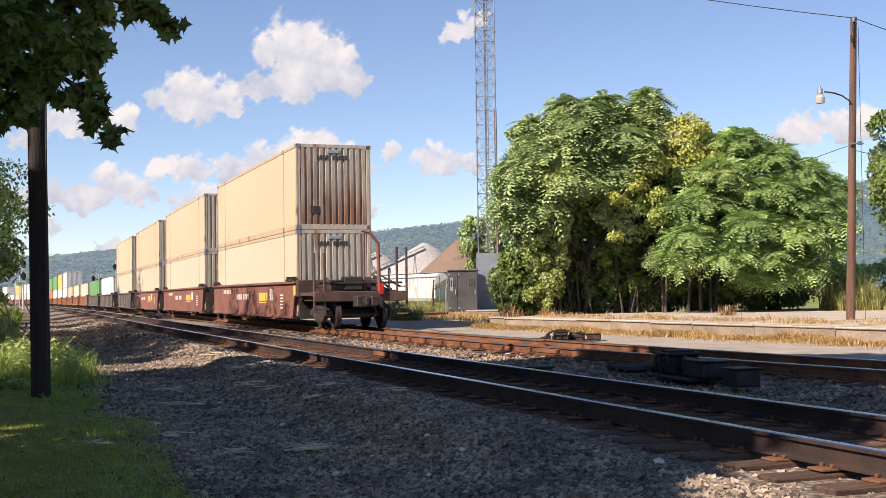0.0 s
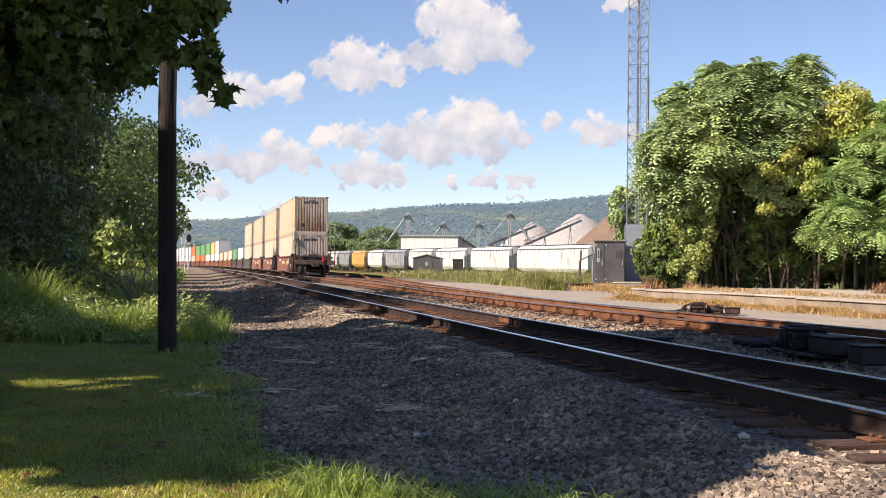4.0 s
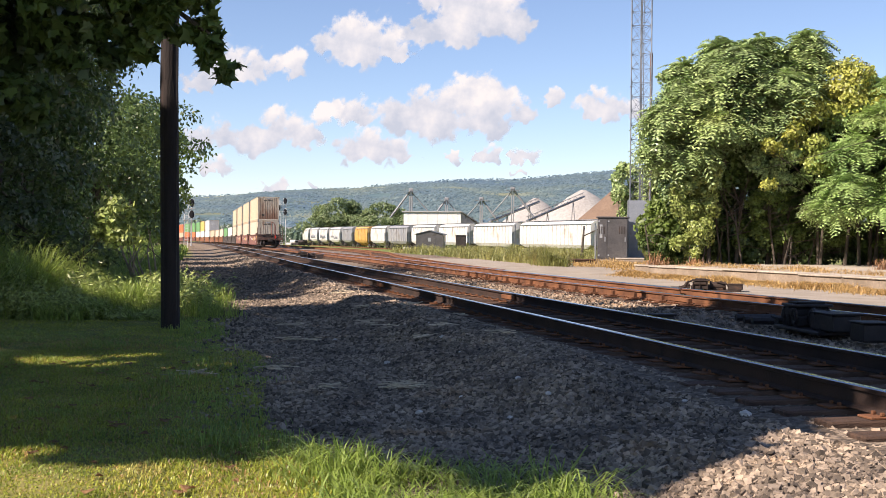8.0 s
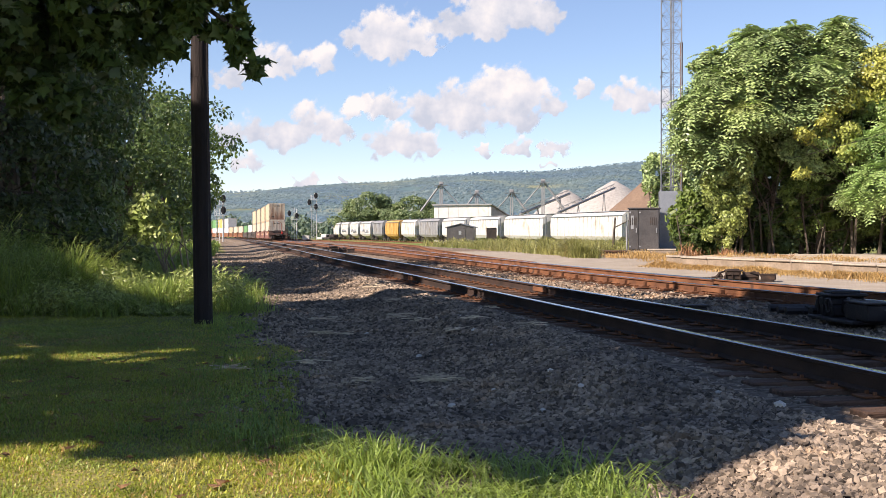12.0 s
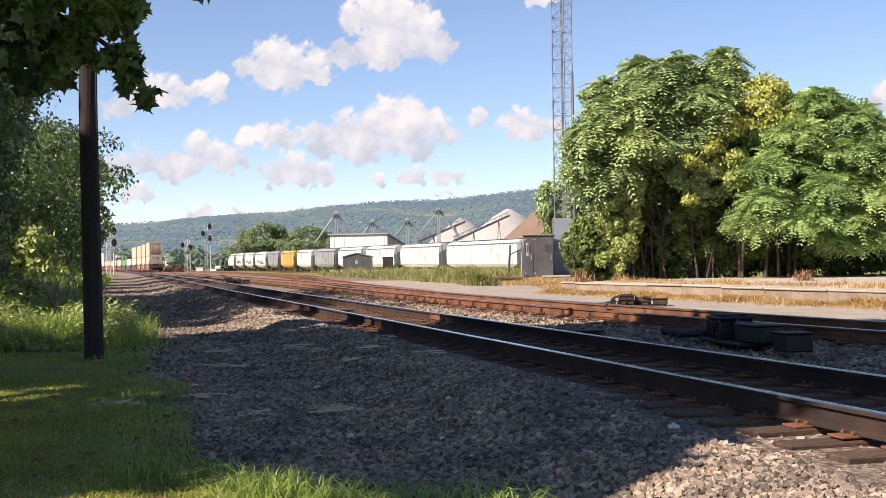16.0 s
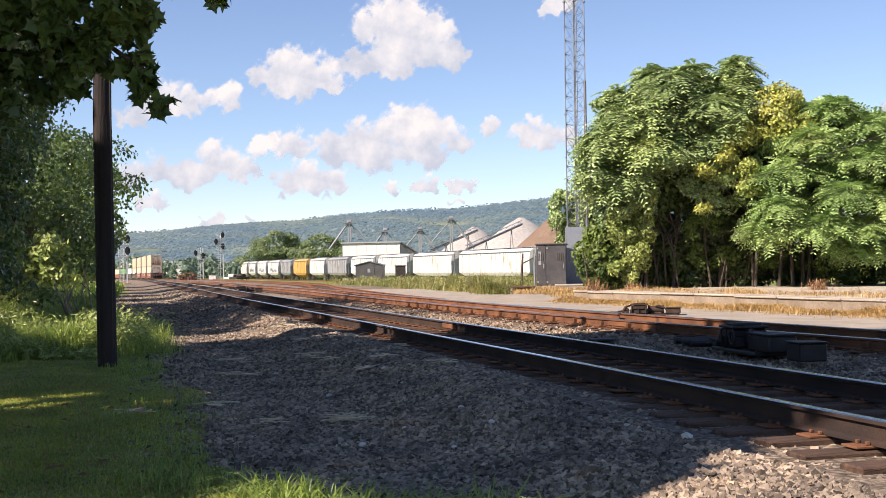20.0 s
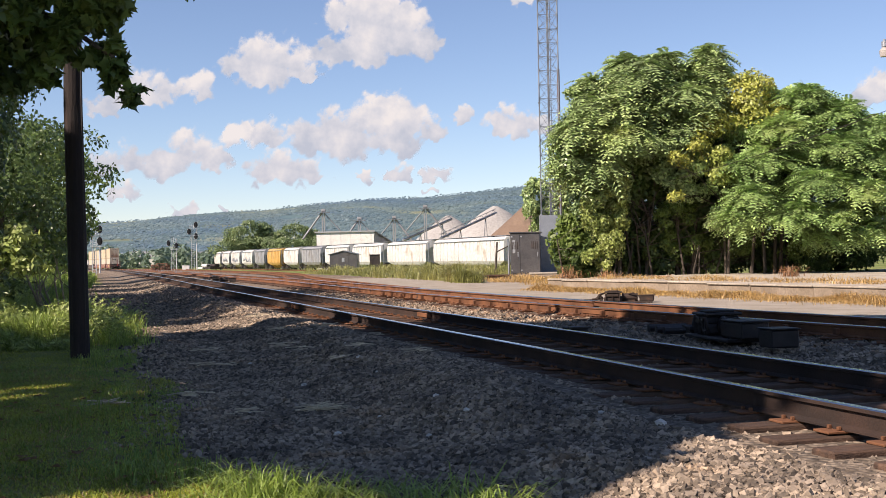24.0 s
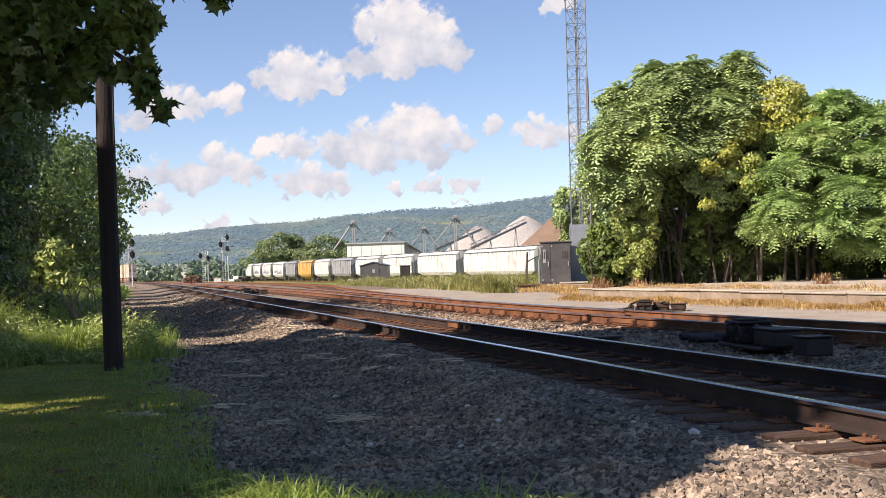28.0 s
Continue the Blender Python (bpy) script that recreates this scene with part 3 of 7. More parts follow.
def container(name, label, side, end, rusty=False, number=False, L=CL):
    """A container along +x, its rear end at x = 0, standing on z = 0."""
    c = thing(name, label, "freight container", None, "containers on the train")
    w = CW / 2
    rail = M["c_rail"] if side in (M["tan"], M["cream"]) else side
    part("side_panel", boxes((0.10, L - 0.10, w - 0.05, w - 0.012, 0.16, CH - 0.10), ), side, c)
    part("side_panel", boxes((0.10, L - 0.10, -w + 0.012, -w + 0.05, 0.16, CH - 0.10), ), side, c)
    part("roof", boxes((0.05, L - 0.05, -w + 0.05, w - 0.05, CH - 0.09, CH - 0.03)), M["c_white"], c)
    part("floor", boxes((0.05, L - 0.05, -w + 0.05, w - 0.05, 0.05, 0.15)), M["dark_iron"], c)
    for s in (-1, 1):
        part("corner_post", boxes((0.0, 0.16, min(s * (w + 0.006), s * (w - 0.05)), max(s * (w + 0.006), s * (w - 0.05)), 0.16, CH - 0.1), bevel=0.006), rail, c)
        part("corner_post", boxes((L - 0.16, L, min(s * (w + 0.006), s * (w - 0.05)), max(s * (w + 0.006), s * (w - 0.05)), 0.16, CH - 0.1), bevel=0.006), rail, c)
        part("top_rail", boxes((0.0, L, s * w - 0.05, s * w + 0.05, CH - 0.12, CH) if s < 0 else (0, L, w - 0.05, w + 0.003, CH - 0.12, CH), bevel=0.01), rail, c)
        part("bottom_rail", boxes((0, L, min(s * w, s * w - s * 0.06), max(s * w, s * w - s * 0.06), 0.0, 0.20), bevel=0.01), rail, c)
    for s in (-1, 1):
        for x in (2.0, L - 2.0):
            part("seam_post", boxes((x - 0.03, x + 0.03, min(s * (w + 0.004), s * (w - 0.02)), max(s * (w + 0.004), s * (w - 0.02)), 0.2, CH - 0.12)), rail, c)
    # ribbed end wall
    prof = [(-w + 0.12, 0.05)]
    n = 11
    step = (CW - 0.24) / n
    for i in range(n):
        y = -w + 0.12 + i * step
        prof += [(y + step * 0.14, 0.05), (y + step * 0.24, 0.0), (y + step * 0.76, 0.0), (y + step * 0.86, 0.05)]
    prof += [(w - 0.12, 0.05), (w - 0.12, 0.09), (-w + 0.12, 0.09)]
    for x0, sx in ((0.01, 1), (L - 0.01, -1)):
        bm = bmesh.new()
        lo = [bm.verts.new((x0 + sx * d, y, 0.18)) for y, d in prof]
        hi = [bm.verts.new((x0 + sx * d, y, CH - 0.12)) for y, d in prof]
        for i in range(len(prof)):
            j = (i + 1) % len(prof)
            bm.faces.new((lo[i], lo[j], hi[j], hi[i]))
        bmesh.ops.recalc_face_normals(bm, faces=bm.faces)
        part("end_wall", bm, (M["end_rusty"] if rusty else end) if sx > 0 else end, c)
        part("end_frame", boxes((x0 - 0.01, x0 + sx * 0.12, -w, -w + 0.14, 0.0, CH) if sx > 0 else (x0 + sx * 0.12, x0 + 0.01, -w, -w + 0.14, 0, CH),
                                (min(x0, x0 + sx * 0.12), max(x0, x0 + sx * 0.12), w - 0.14, w, 0, CH),
                                (min(x0, x0 + sx * 0.1), max(x0, x0 + sx * 0.1), -w + 0.14, w - 0.14, 0, 0.18),
                                (min(x0, x0 + sx * 0.1), max(x0, x0 + sx * 0.1), -w + 0.14, w - 0.14, CH - 0.12, CH), bevel=0.008), M["end_steel"], c)
    for x in (0.09, 2.0, L - 2.0, L - 0.09):
        for s in (-1, 1):
            for z in (0.08, CH - 0.08):
                part("corner_casting", boxes((x - 0.09, x + 0.09, s * (w - 0.075) - 0.085, s * (w - 0.075) + 0.085, z - 0.075, z + 0.083), bevel=0.012), M["galv_dark"], c)
    if number:
        # the owner's mark and number stand as plain bars
        bm = bmesh.new()
        for i in range(10):
            if i != 4:
                box(bm, -0.005, 0.008, 0.55 - i * 0.11 - 0.035, 0.55 - i * 0.11 + 0.035, CH - 0.52, CH - 0.37)
        tagged(part("stencil", bm, M["ink"], c), kind="stuff")
        part("placard", boxes((-0.004, 0.01, 0.5, 0.82, 0.55, 0.8)), M["dark_iron"], c)
        part("latch_plate", boxes((-0.01, 0.03, -0.22, 0.22, CH - 0.30, CH - 0.18), bevel=0.01), M["galv"], c)
        bm = bmesh.new()
        box(bm, 13.2, 13.26, w - 0.012, w - 0.004, 0.25, 0.65)
        part("side_mark", bm, M["ink"], c)
    return c


R_WHEEL = 0.42


def truck(parent, x, turning):
    """A three-piece truck with two wheelsets, centred at x."""
    tr = part("truck", boxes((x - 0.15, x + 0.15, -1.05, 1.05, 0.34, 0.62), bevel=0.03), M["dark_iron"], parent)
    for s in (-1, 1):
        prof = [(-1.15, 0.40), (-1.15, 0.56), (-0.85, 0.60), (-0.5, 0.72), (0.5, 0.72), (0.85, 0.60), (1.15, 0.56), (1.15, 0.40), (0.75, 0.40), (0.42, 0.20), (-0.42, 0.20), (-0.75, 0.40)]
        bm = bmesh.new()
        a = [bm.verts.new((x + px, s * 0.93, pz)) for px, pz in prof]
        b = [bm.verts.new((x + px, s * 1.08, pz)) for px, pz in prof]
        for i in range(len(prof)):
            j = (i + 1) % len(prof)
            bm.faces.new((a[i], a[j], b[j], b[i]))
        bm.faces.new(a)
        bm.faces.new(b)
        bmesh.ops.recalc_face_normals(bm, faces=bm.faces)
        for i in range(3):
            rod(bm, (x - 0.17 + i * 0.17, s * 1.0, 0.26), (x - 0.17 + i * 0.17, s * 1.0, 0.52), 0.065, None, 8)
        part("side_frame", bm, M["dark_iron"], tr)
    for dx in (-0.89, 0.89):
        bm = bmesh.new()
        rod(bm, (0, -0.98, 0), (0, 0.98, 0), 0.085, None, 10)
        for s in (-1, 1):
            rod(bm, (0, s * 0.69, 0), (0, s * 0.82, 0), R_WHEEL, None, 24)
            rod(bm, (0, s * 0.67, 0), (0, s * 0.70, 0), R_WHEEL + 0.025, None, 24)
            rod(bm, (0, s * 0.82, 0), (0, s * 0.86, 0), 0.14, None, 10)
            for k in range(5):
                a = k * 2 * math.pi / 5
                rod(bm, (0.27 * math.cos(a), s * 0.815, 0.27 * math.sin(a)), (0.27 * math.cos(a), s * 0.828, 0.27 * math.sin(a)), 0.05, None, 6)
        ws = part("wheelset", bm, M["dark_iron"], tr, "", pose(x + dx, 0, R_WHEEL))
        if turning is not None:
            turning.append((ws, x + dx))
    return tr


WHEELS = []
PITCH, REAR = 20.2, 3.55


def well_unit(name, label, body, last=False, rear_truck=True, marks=False):
    """One well of an articulated car along +x; its rear end at x = 0, the well itself from REAR on, the rails at z = 0."""
    u = thing(name, label, "railway car", None, "wells of the freight train")
    x0, x1 = REAR - 0.35, REAR + CL + 0.35
    for s in (-1, 1):
        y0, y1 = sorted((s * 1.30, s * 1.43))
        bm = boxes((x0, x1, y0, y1, 0.30, 1.52), (x0, x1, min(s * 1.30, s * 1.50), max(s * 1.30, s * 1.50), 1.44, 1.53), (x0, x1, min(s * 1.2, s * 1.48), max(s * 1.2, s * 1.48), 0.27, 0.36), bevel=0.01)
        for v in bm.verts:
            if v.co.z < 0.9 and v.co.x > x1 - 0.01:
                v.co.x -= 0.55
            if v.co.z < 0.9 and v.co.x < x0 + 0.01:
                v.co.x += 0.55
        part("side_sill", bm, body, u)
        if not marks:
            for k in range(9):
                x = x0 + 1.4 + k * (x1 - x0 - 2.8) / 8
                part("side_post", boxes((x - 0.05, x + 0.05, min(s * 1.43, s * 1.49), max(s * 1.43, s * 1.49), 0.37, 1.43)), body, u)
        for x in (x0 + 0.7, x1 - 0.7):
            part("container_guide", boxes((x - 0.5, x + 0.5, min(s * 1.30, s * 1.52), max(s * 1.30, s * 1.52), 1.532, 1.60), (x - 0.42, x - 0.34, min(s * 1.33, s * 1.5), max(s * 1.33, s * 1.5), 1.60, 1.68),
                                          (x + 0.34, x + 0.42, min(s * 1.33, s * 1.5), max(s * 1.33, s * 1.5), 1.60, 1.68)), M["dark_iron"], u)
    part("well_floor", boxes((x0, x1, -1.2, 1.2, 0.27, 0.34), *[(x0 + 1 + i * 3.5, x0 + 1.3 + i * 3.5, -1.25, 1.25, 0.34, 0.345) for i in range(5)]), M["dark_iron"], u)
    for xe in (x0 + 0.12, x1 - 0.12):
        part("end_bulkhead", boxes((xe - 0.05, xe + 0.05, -1.295, 1.295, 0.345, 1.5), *[(xe - 0.09, xe + 0.09, y - 0.05, y + 0.05, 0.36, 1.48) for y in (-0.8, 0, 0.8)]), M["dark_iron"], u)
    part("end_platform", boxes((x1, x1 + 0.9, -1.3, 1.3, 1.0, 1.16), (x1 - 0.1, x1 + 1.3, -0.5, 0.5, 0.55, 1.0), bevel=0.02), body, u)
    for s in (-1, 1):
        part("end_ladder", rods(*[((x1 + 0.35, s * (1.2 - k * 0.28), 0.6), (x1 + 0.35, s * (1.2 - k * 0.28), 2.3), 0.022) for k in (0, 1)],
                                *[((x1 + 0.35, s * 1.2, z), (x1 + 0.35, s * 0.92, z), 0.016) for z in (0.75, 1.1, 1.45, 1.8, 2.25)], n=6), body, u)
    if rear_truck:
        truck(u, 1.55, WHEELS if last else None)
    if last:
        part("deck", boxes((0.35, x0, -1.35, 1.35, 1.02, 1.14), (0.45, 3.1, -1.2, -0.9, 0.86, 1.02), (0.45, 3.1, 0.9, 1.2, 0.86, 1.02), bevel=0.015), M["end_brown"], u)
        part("end_sill", boxes((0.28, 0.45, -1.52, 1.52, 0.84, 1.16), bevel=0.02), M["end_brown"], u)
        part("bulkhead", boxes((x0 - 0.25, x0, -1.42, 1.42, 1.0, 1.56), bevel=0.02), M["end_brown"], u)
        part("draft_sill", boxes((-0.15, 3.0, -0.28, 0.28, 0.66, 1.02), bevel=0.03), M["dark_iron"], u)
        part("coupler", boxes((-0.62, -0.1, -0.10, 0.10, 0.76, 0.96), (-0.86, -0.58, -0.20, 0.02, 0.70, 1.0), (-0.84, -0.66, 0.06, 0.20, 0.72, 0.98), bevel=0.03), M["dark_iron"], u)
        for s, h in ((1, 2.35), (-1, 2.55)):
            rows = [((0.36, s * 1.5, 0.6), (0.36, s * 1.5, h), 0.042), ((0.36, s * 1.18, 0.6), (0.36, s * 1.18, h), 0.042)]
            rows += [((0.36, s * 1.5, z), (0.36, s * 1.18, z), 0.018) for z in (0.62, 0.95, 1.3)]
            part("grab_ladder", rods(*rows, n=6), M["end_brown"], u, "dark rusty grab ladder")
        part("brake_stand", rods(((0.42, -0.62, 1.1), (0.42, -0.58, 2.7), 0.06), ((0.42, -0.58, 2.68), (0.42, -0.30, 3.02), 0.05), ((0.42, -0.31, 3.0), (0.42, -0.05, 3.06), 0.045), ((0.7, -0.2, 1.15), (0.7, -0.2, 3.0), 0.04), n=8), M["well"], u, "rusty brake stand")
        part("crossover_board", boxes((0.6, 1.1, -1.3, 1.3, 1.145, 1.19), (0.55, 0.62, 0.2, 0.9, 1.2, 1.5), (0.9, 1.4, -0.5, 0.15, 1.19, 1.42), bevel=0.012), M["dark_iron"], u)
        part("end_railing", rods(((1.6, -1.3, 1.14), (1.6, -1.3, 1.9), 0.035), ((0.45, -1.3, 1.3), (2.9, -1.3, 1.75), 0.04), ((0.45, -0.9, 1.2), (2.7, -0.3, 1.65), 0.045), ((0.4, -1.0, 1.2), (1.3, -0.65, 1.7), 0.045), ((0.5, 0.9, 1.2), (2.7, 0.5, 1.6), 0.04), ((0.5, -1.4, 1.42), (0.5, 1.4, 1.42), 0.035), n=6), M["dark_iron"], u)
        mk = part("marker", boxes((0.20, 0.27, -0.70, -0.54, 1.05, 1.40), bevel=0.02), M["red_lamp"], u, "red end-of-train marker")
        part("marker_mount", boxes((0.24, 0.30, -0.68, -0.56, 0.62, 1.02)), M["dark_iron"], mk)
        part("brake_hose", rods(((0.2, -0.35, 0.8), (0.0, -0.38, 0.45), 0.025), ((0.0, -0.38, 0.45), (-0.12, -0.3, 0.38), 0.025), n=6), M["dark_iron"], u)
        for s in (-1, 1):
            part("step", boxes((0.30, 0.42, s * 1.36 - 0.16, s * 1.36 + 0.16, 0.42, 0.46)), M["well"], u)
        part("brake_gear", boxes((2.6, 3.05, -0.9, 0.9, 0.45, 0.95), bevel=0.03), M["dark_iron"], u)
        part("brake_cylinder", rods(((1.2, -0.55, 1.42), (1.2, 0.25, 1.42), 0.2), ((1.2, 0.25, 1.42), (1.2, 0.8, 1.42), 0.05), n=12), M["dark_iron"], u)
        part("valve_box", boxes((0.5, 0.95, -0.1, 0.5, 1.19, 1.62), bevel=0.03), M["dark_iron"], u)
        part("air_reservoir", rods(((0.9, 0.75, 0.72), (1.9, 0.75, 0.72), 0.17), n=12), M["dark_iron"], u)
        for s in (-1, 1):
            part("corner_marking", boxes((x0 + 0.05, x0 + 0.35, s * 1.4305 - 0.002, s * 1.4305 + 0.002, 1.05, 1.38)), M["yellow_mark"], u)
    if marks:
        for s in (-1, 1):
            # road name, number and emblem as plain shapes; they are brands
            bm = bmesh.new()
            for i in range(4):
                box(bm, REAR + 4.3 + i * 0.42, REAR + 4.62 + i * 0.42, s * 1.4325 - 0.002, s * 1.4325 + 0.002, 0.86, 1.16)
            box(bm, REAR + 4.3, REAR + 5.9, s * 1.4325 - 0.002, s * 1.4325 + 0.002, 0.78, 0.81)
            tagged(part("road_mark", bm, M["yellow_mark"], u, "yellow road mark drawn as bars"), kind="stuff")
            bm = bmesh.new()
            box(bm, REAR + 3.35, REAR + 3.9, s * 1.4325 - 0.002, s * 1.4325 + 0.002, 0.88, 1.3)
            for i in range(9):
                if i != 4:
                    box(bm, REAR + 8.0 + i * 0.3, REAR + 8.2 + i * 0.3, s * 1.4325 - 0.002, s * 1.4325 + 0.002, 0.9, 1.12)
            for i in range(5):
                box(bm, REAR + 1.6, REAR + 2.1, s * 1.4325 - 0.002, s * 1.4325 + 0.002, 0.6 + i * 0.11, 0.65 + i * 0.11)
                box(bm, REAR + 12 + i * 0.4, REAR + 12.25 + i * 0.4, s * 1.4325 - 0.002, s * 1.4325 + 0.002, 1.15, 1.3)
            tagged(part("stencil", bm, M["pale"], u, "pale stencilled number drawn as bars"), kind="stuff")
    return u


# arc length along the far track, from the place of the train's rear at the start
TY = np.arange(-20.0, 895.0, 0.5)
TX = far_x(TY)
TS = np.r_[0, np.cumsum(np.hypot(np.diff(TX), np.diff(TY)))]
S0 = float(np.interp(36.6, TY, TS))


def rear_s(t):
    return S0 + 13.457 * t - 0.0013 * t * t


def on_track(s):
    y = float(np.interp(s, TS, TY))
    return Vector((float(far_x(y)), y, float(rail_z(y))))


def riding(s0, s1):
    """The pose of a body that rides on the track from s0 to s1, its +x ahead."""
    a, b = on_track(s0), on_track(s1)
    d = b - a
    return Matrix.Translation(a) @ pose(0, 0, 0, 0, -math.degrees(math.atan2(d.z, math.hypot(d.x, d.y))), math.degrees(math.atan2(d.y, d.x)))


ROLLING = []          # (thing, metres ahead of the rear, lift above the rails, distance from its unit's rear end)
TAN = "cream freight container with a ribbed grey end, rust streaked"


def cargo(i, names):
    lift = 0.345
    for side, end, label, x_off, L in names:
        c = CARGO.setdefault((side, i == 0 and lift > 1, i == 0), None)
        rusty, number = (i == 0 and lift > 1), i == 0
        key = (side, rusty, number)
        if c is None:
            c = container("freight_container", label, M[side], M[end], rusty, number)
            CARGO[key] = c
        else:
            c = copy_thing(c, Matrix())
            tagged(c, label)
        ROLLING.append((c, i, lift))
        lift += CH + 0.012


CARGO = {}
T1 = ("tan", "end_steel", TAN, 0, CL)
K1 = ("cream", "end_steel", "pale cream freight container with a ribbed grey end", 0, CL)
W1 = ("c_white", "c_white", "white freight container with ribbed ends", 0, CL)
G1 = ("c_green", "c_green", "green freight container with ribbed ends", 0, CL)
O1 = ("c_orange", "c_orange", "orange freight container with ribbed ends", 0, CL)
Y1 = ("c_yellow", "c_yellow", "dull yellow freight container with ribbed ends", 0, CL)
S1 = ("c_grey", "c_grey", "pale grey freight container with ribbed ends", 0, CL)
LOADS = [[K1, T1], [K1, T1], [K1, T1], [K1, T1], [W1], [G1], [K1], [K1], [T1], [W1, S1], [W1, Y1], [W1, G1], [O1, G1], [O1, G1], [T1, O1],
         [W1, W1], [W1, W1], [S1, W1], [T1, Y1], [W1], [G1, W1]]
BODY = ["well"] * 3 + ["grey_well"] * 3 + ["orange_well"] * 6 + ["well"] * 9
LABEL = {"well": "brown well car carrying stacked containers on the far track", "grey_well": "grey well car carrying containers on the far track",
         "orange_well": "orange-brown well car carrying containers on the far track"}
UNITS = {}
for i, load in enumerate(LOADS):
    key = (BODY[i], i == 0, i < 3)
    if key not in UNITS:
        u = well_unit("well_car", LABEL[BODY[i]], M[BODY[i]], i == 0, True, i < 3)
        UNITS[key] = u
    else:
        u = copy_thing(UNITS[key], Matrix())
    ROLLING.append((u, i, 0.0))
    cargo(i, load)


def rolled(i, lift, t):
    s = rear_s(t) + i * PITCH
    m = riding(s + 1.5, s + PITCH + 1.5)
    shift = pose(-1.5, 0, lift) if lift == 0 else pose(REAR - 1.5, 0, lift)
    return m @ shift

# ---- platform, tower, cabinet and poles beyond the tracks ----
def platform():
    """A raised platform edged by old concrete blocks, with a thin kerb along its top."""
    p = thing("platform", "low concrete platform wall with a dusty top", "platform", None, "", "structure")
    a, b = Vector((15.4, 15.5, 0)), Vector((4.5, 43.2, 0))
    d = (b - a).normalized()
    nrm = Vector((d.y, -d.x, 0))
    if nrm.x < 0:
        nrm = -nrm
    L = (b - a).length
    V, F = [], []
    for k in range(31):
        o = a + d * (L * k / 30)
        for w in (0.25, 2.0, 6.0, 30.0):
            q = o + nrm * w
            V.append((q.x, q.y, 0.115 + 0.02 * noise.noise((q.x * 0.7, q.y * 0.7, 0)) + (0.05 if w > 1 else 0)))
    for k in range(30):
        for j in range(3):
            i = k * 4 + j
            F.append((i, i + 1, i + 5, i + 4))
    part("platform_top", mesh_of("platform_top", V, F, M["dust"], True), None, p)
    rng = random.Random(5)
    s = 0.0
    head = math.degrees(math.atan2(d.y, d.x))
    while s < L - 0.5:
        w = rng.uniform(1.6, 3.2)
        w = min(w, L - s)
        o = a + d * s
        block = part("concrete_block", boxes((0.012, w - 0.012, -0.33, 0.0, -0.65, 0.09), bevel=0.02), M["concrete"], p, "", pose(o.x, o.y, rng.uniform(-0.015, 0.015), 0, 0, head + rng.uniform(-0.3, 0.3)))
        part("coping", boxes((0.02, w - 0.02, -0.36, 0.035, 0.092, 0.15), bevel=0.018), M["coping"], p, "", block.matrix_basis @ pose(0, rng.uniform(-0.01, 0.015), 0))
        s += w
    return p


M["dust"] = surf("dusty_platform_top", (0.34, 0.29, 0.23), (0.44, 0.38, 0.30), (0.30, 0.22, 0.12), 0.8, 25, 0.95, 0, 0.4)
M["coping"] = surf("pale_coping", (0.30, 0.255, 0.20), (0.42, 0.37, 0.30), (0.22, 0.18, 0.14), 1.2, 18, 0.9, 0, 0.4, each=0.15)
platform()


def lattice_tower():
    t = thing("lattice_mast", "tall grey lattice radio mast with a sheet-metal climbing guard", "radio mast", pose(6.93, 64.3, 0.1))
    legs = [Vector((-0.53, -0.33, 0)), Vector((0.53, -0.33, 0)), Vector((0.12, 0.66, 0))]
    H, sec = 27.0, 6.1
    for p in legs:
        part("leg", rods((p, p + Vector((0, 0, H)), 0.036), *[(p + Vector((0, 0, z)), p + Vector((0, 0, z + 0.08)), 0.075) for z in (3.05, 9.1, 15.2, 21.3)]), M["galv_dark"], t)
    for k in range(3):
        a, b = legs[k], legs[(k + 1) % 3]
        z, i = 0.25, 0
        while z < H - 1:
            up = Vector((0, 0, z))
            part("brace", rods((a + up, b + up, 0.014), (a + up, b + up + Vector((0, 0, 0.76)), 0.011), (b + up, a + up + Vector((0, 0, 0.76)), 0.011), n=5), M["galv_dark"], t)
            z += 0.76
    part("guard_panel", boxes((-0.66, 0.60, -0.40, -0.385, 0.0, 3.05), bevel=0.004), M["sheet"], t, "flat galvanised sheet guard")
    for x in (-0.67, 0.57):
        part("guard_edge", boxes((x, x + 0.05, -0.412, -0.402, 0.0, 3.05)), M["galv"], t)
    m = Matrix.Translation((0.6, -0.38, 0)) @ pose(0, 0, 0, 0, 0, 115)
    part("guard_panel", boxes((0.02, 0.5, -0.012, 0.0, 0.0, 3.05), bevel=0.003), M["sheet"], t, "flat galvanised sheet guard", m)
    part("cable_ladder", rods(((-0.02, -0.1, 0.3), (-0.02, -0.1, H), 0.03), ((0.14, -0.1, 0.3), (0.14, -0.1, H), 0.02), *[((-0.02, -0.1, 0.5 + i * 0.55), (0.24, -0.1, 0.5 + i * 0.55), 0.022) for i in range(47)], n=5), M["galv_dark"], t)
    base = part("slab", boxes((-1.5, 1.4, -1.2, 1.3, -0.35, -0.01), bevel=0.03), M["concrete"], t)
    return t


lattice_tower()
post = thing("timber_post", "slim weathered timber post behind the mast", "post", pose(7.72, 66.2, 0.0))
part("shaft", rods(((0, 0, -0.3), (0, 0, 11.4), 0.075), n=10), M["pole"], post)


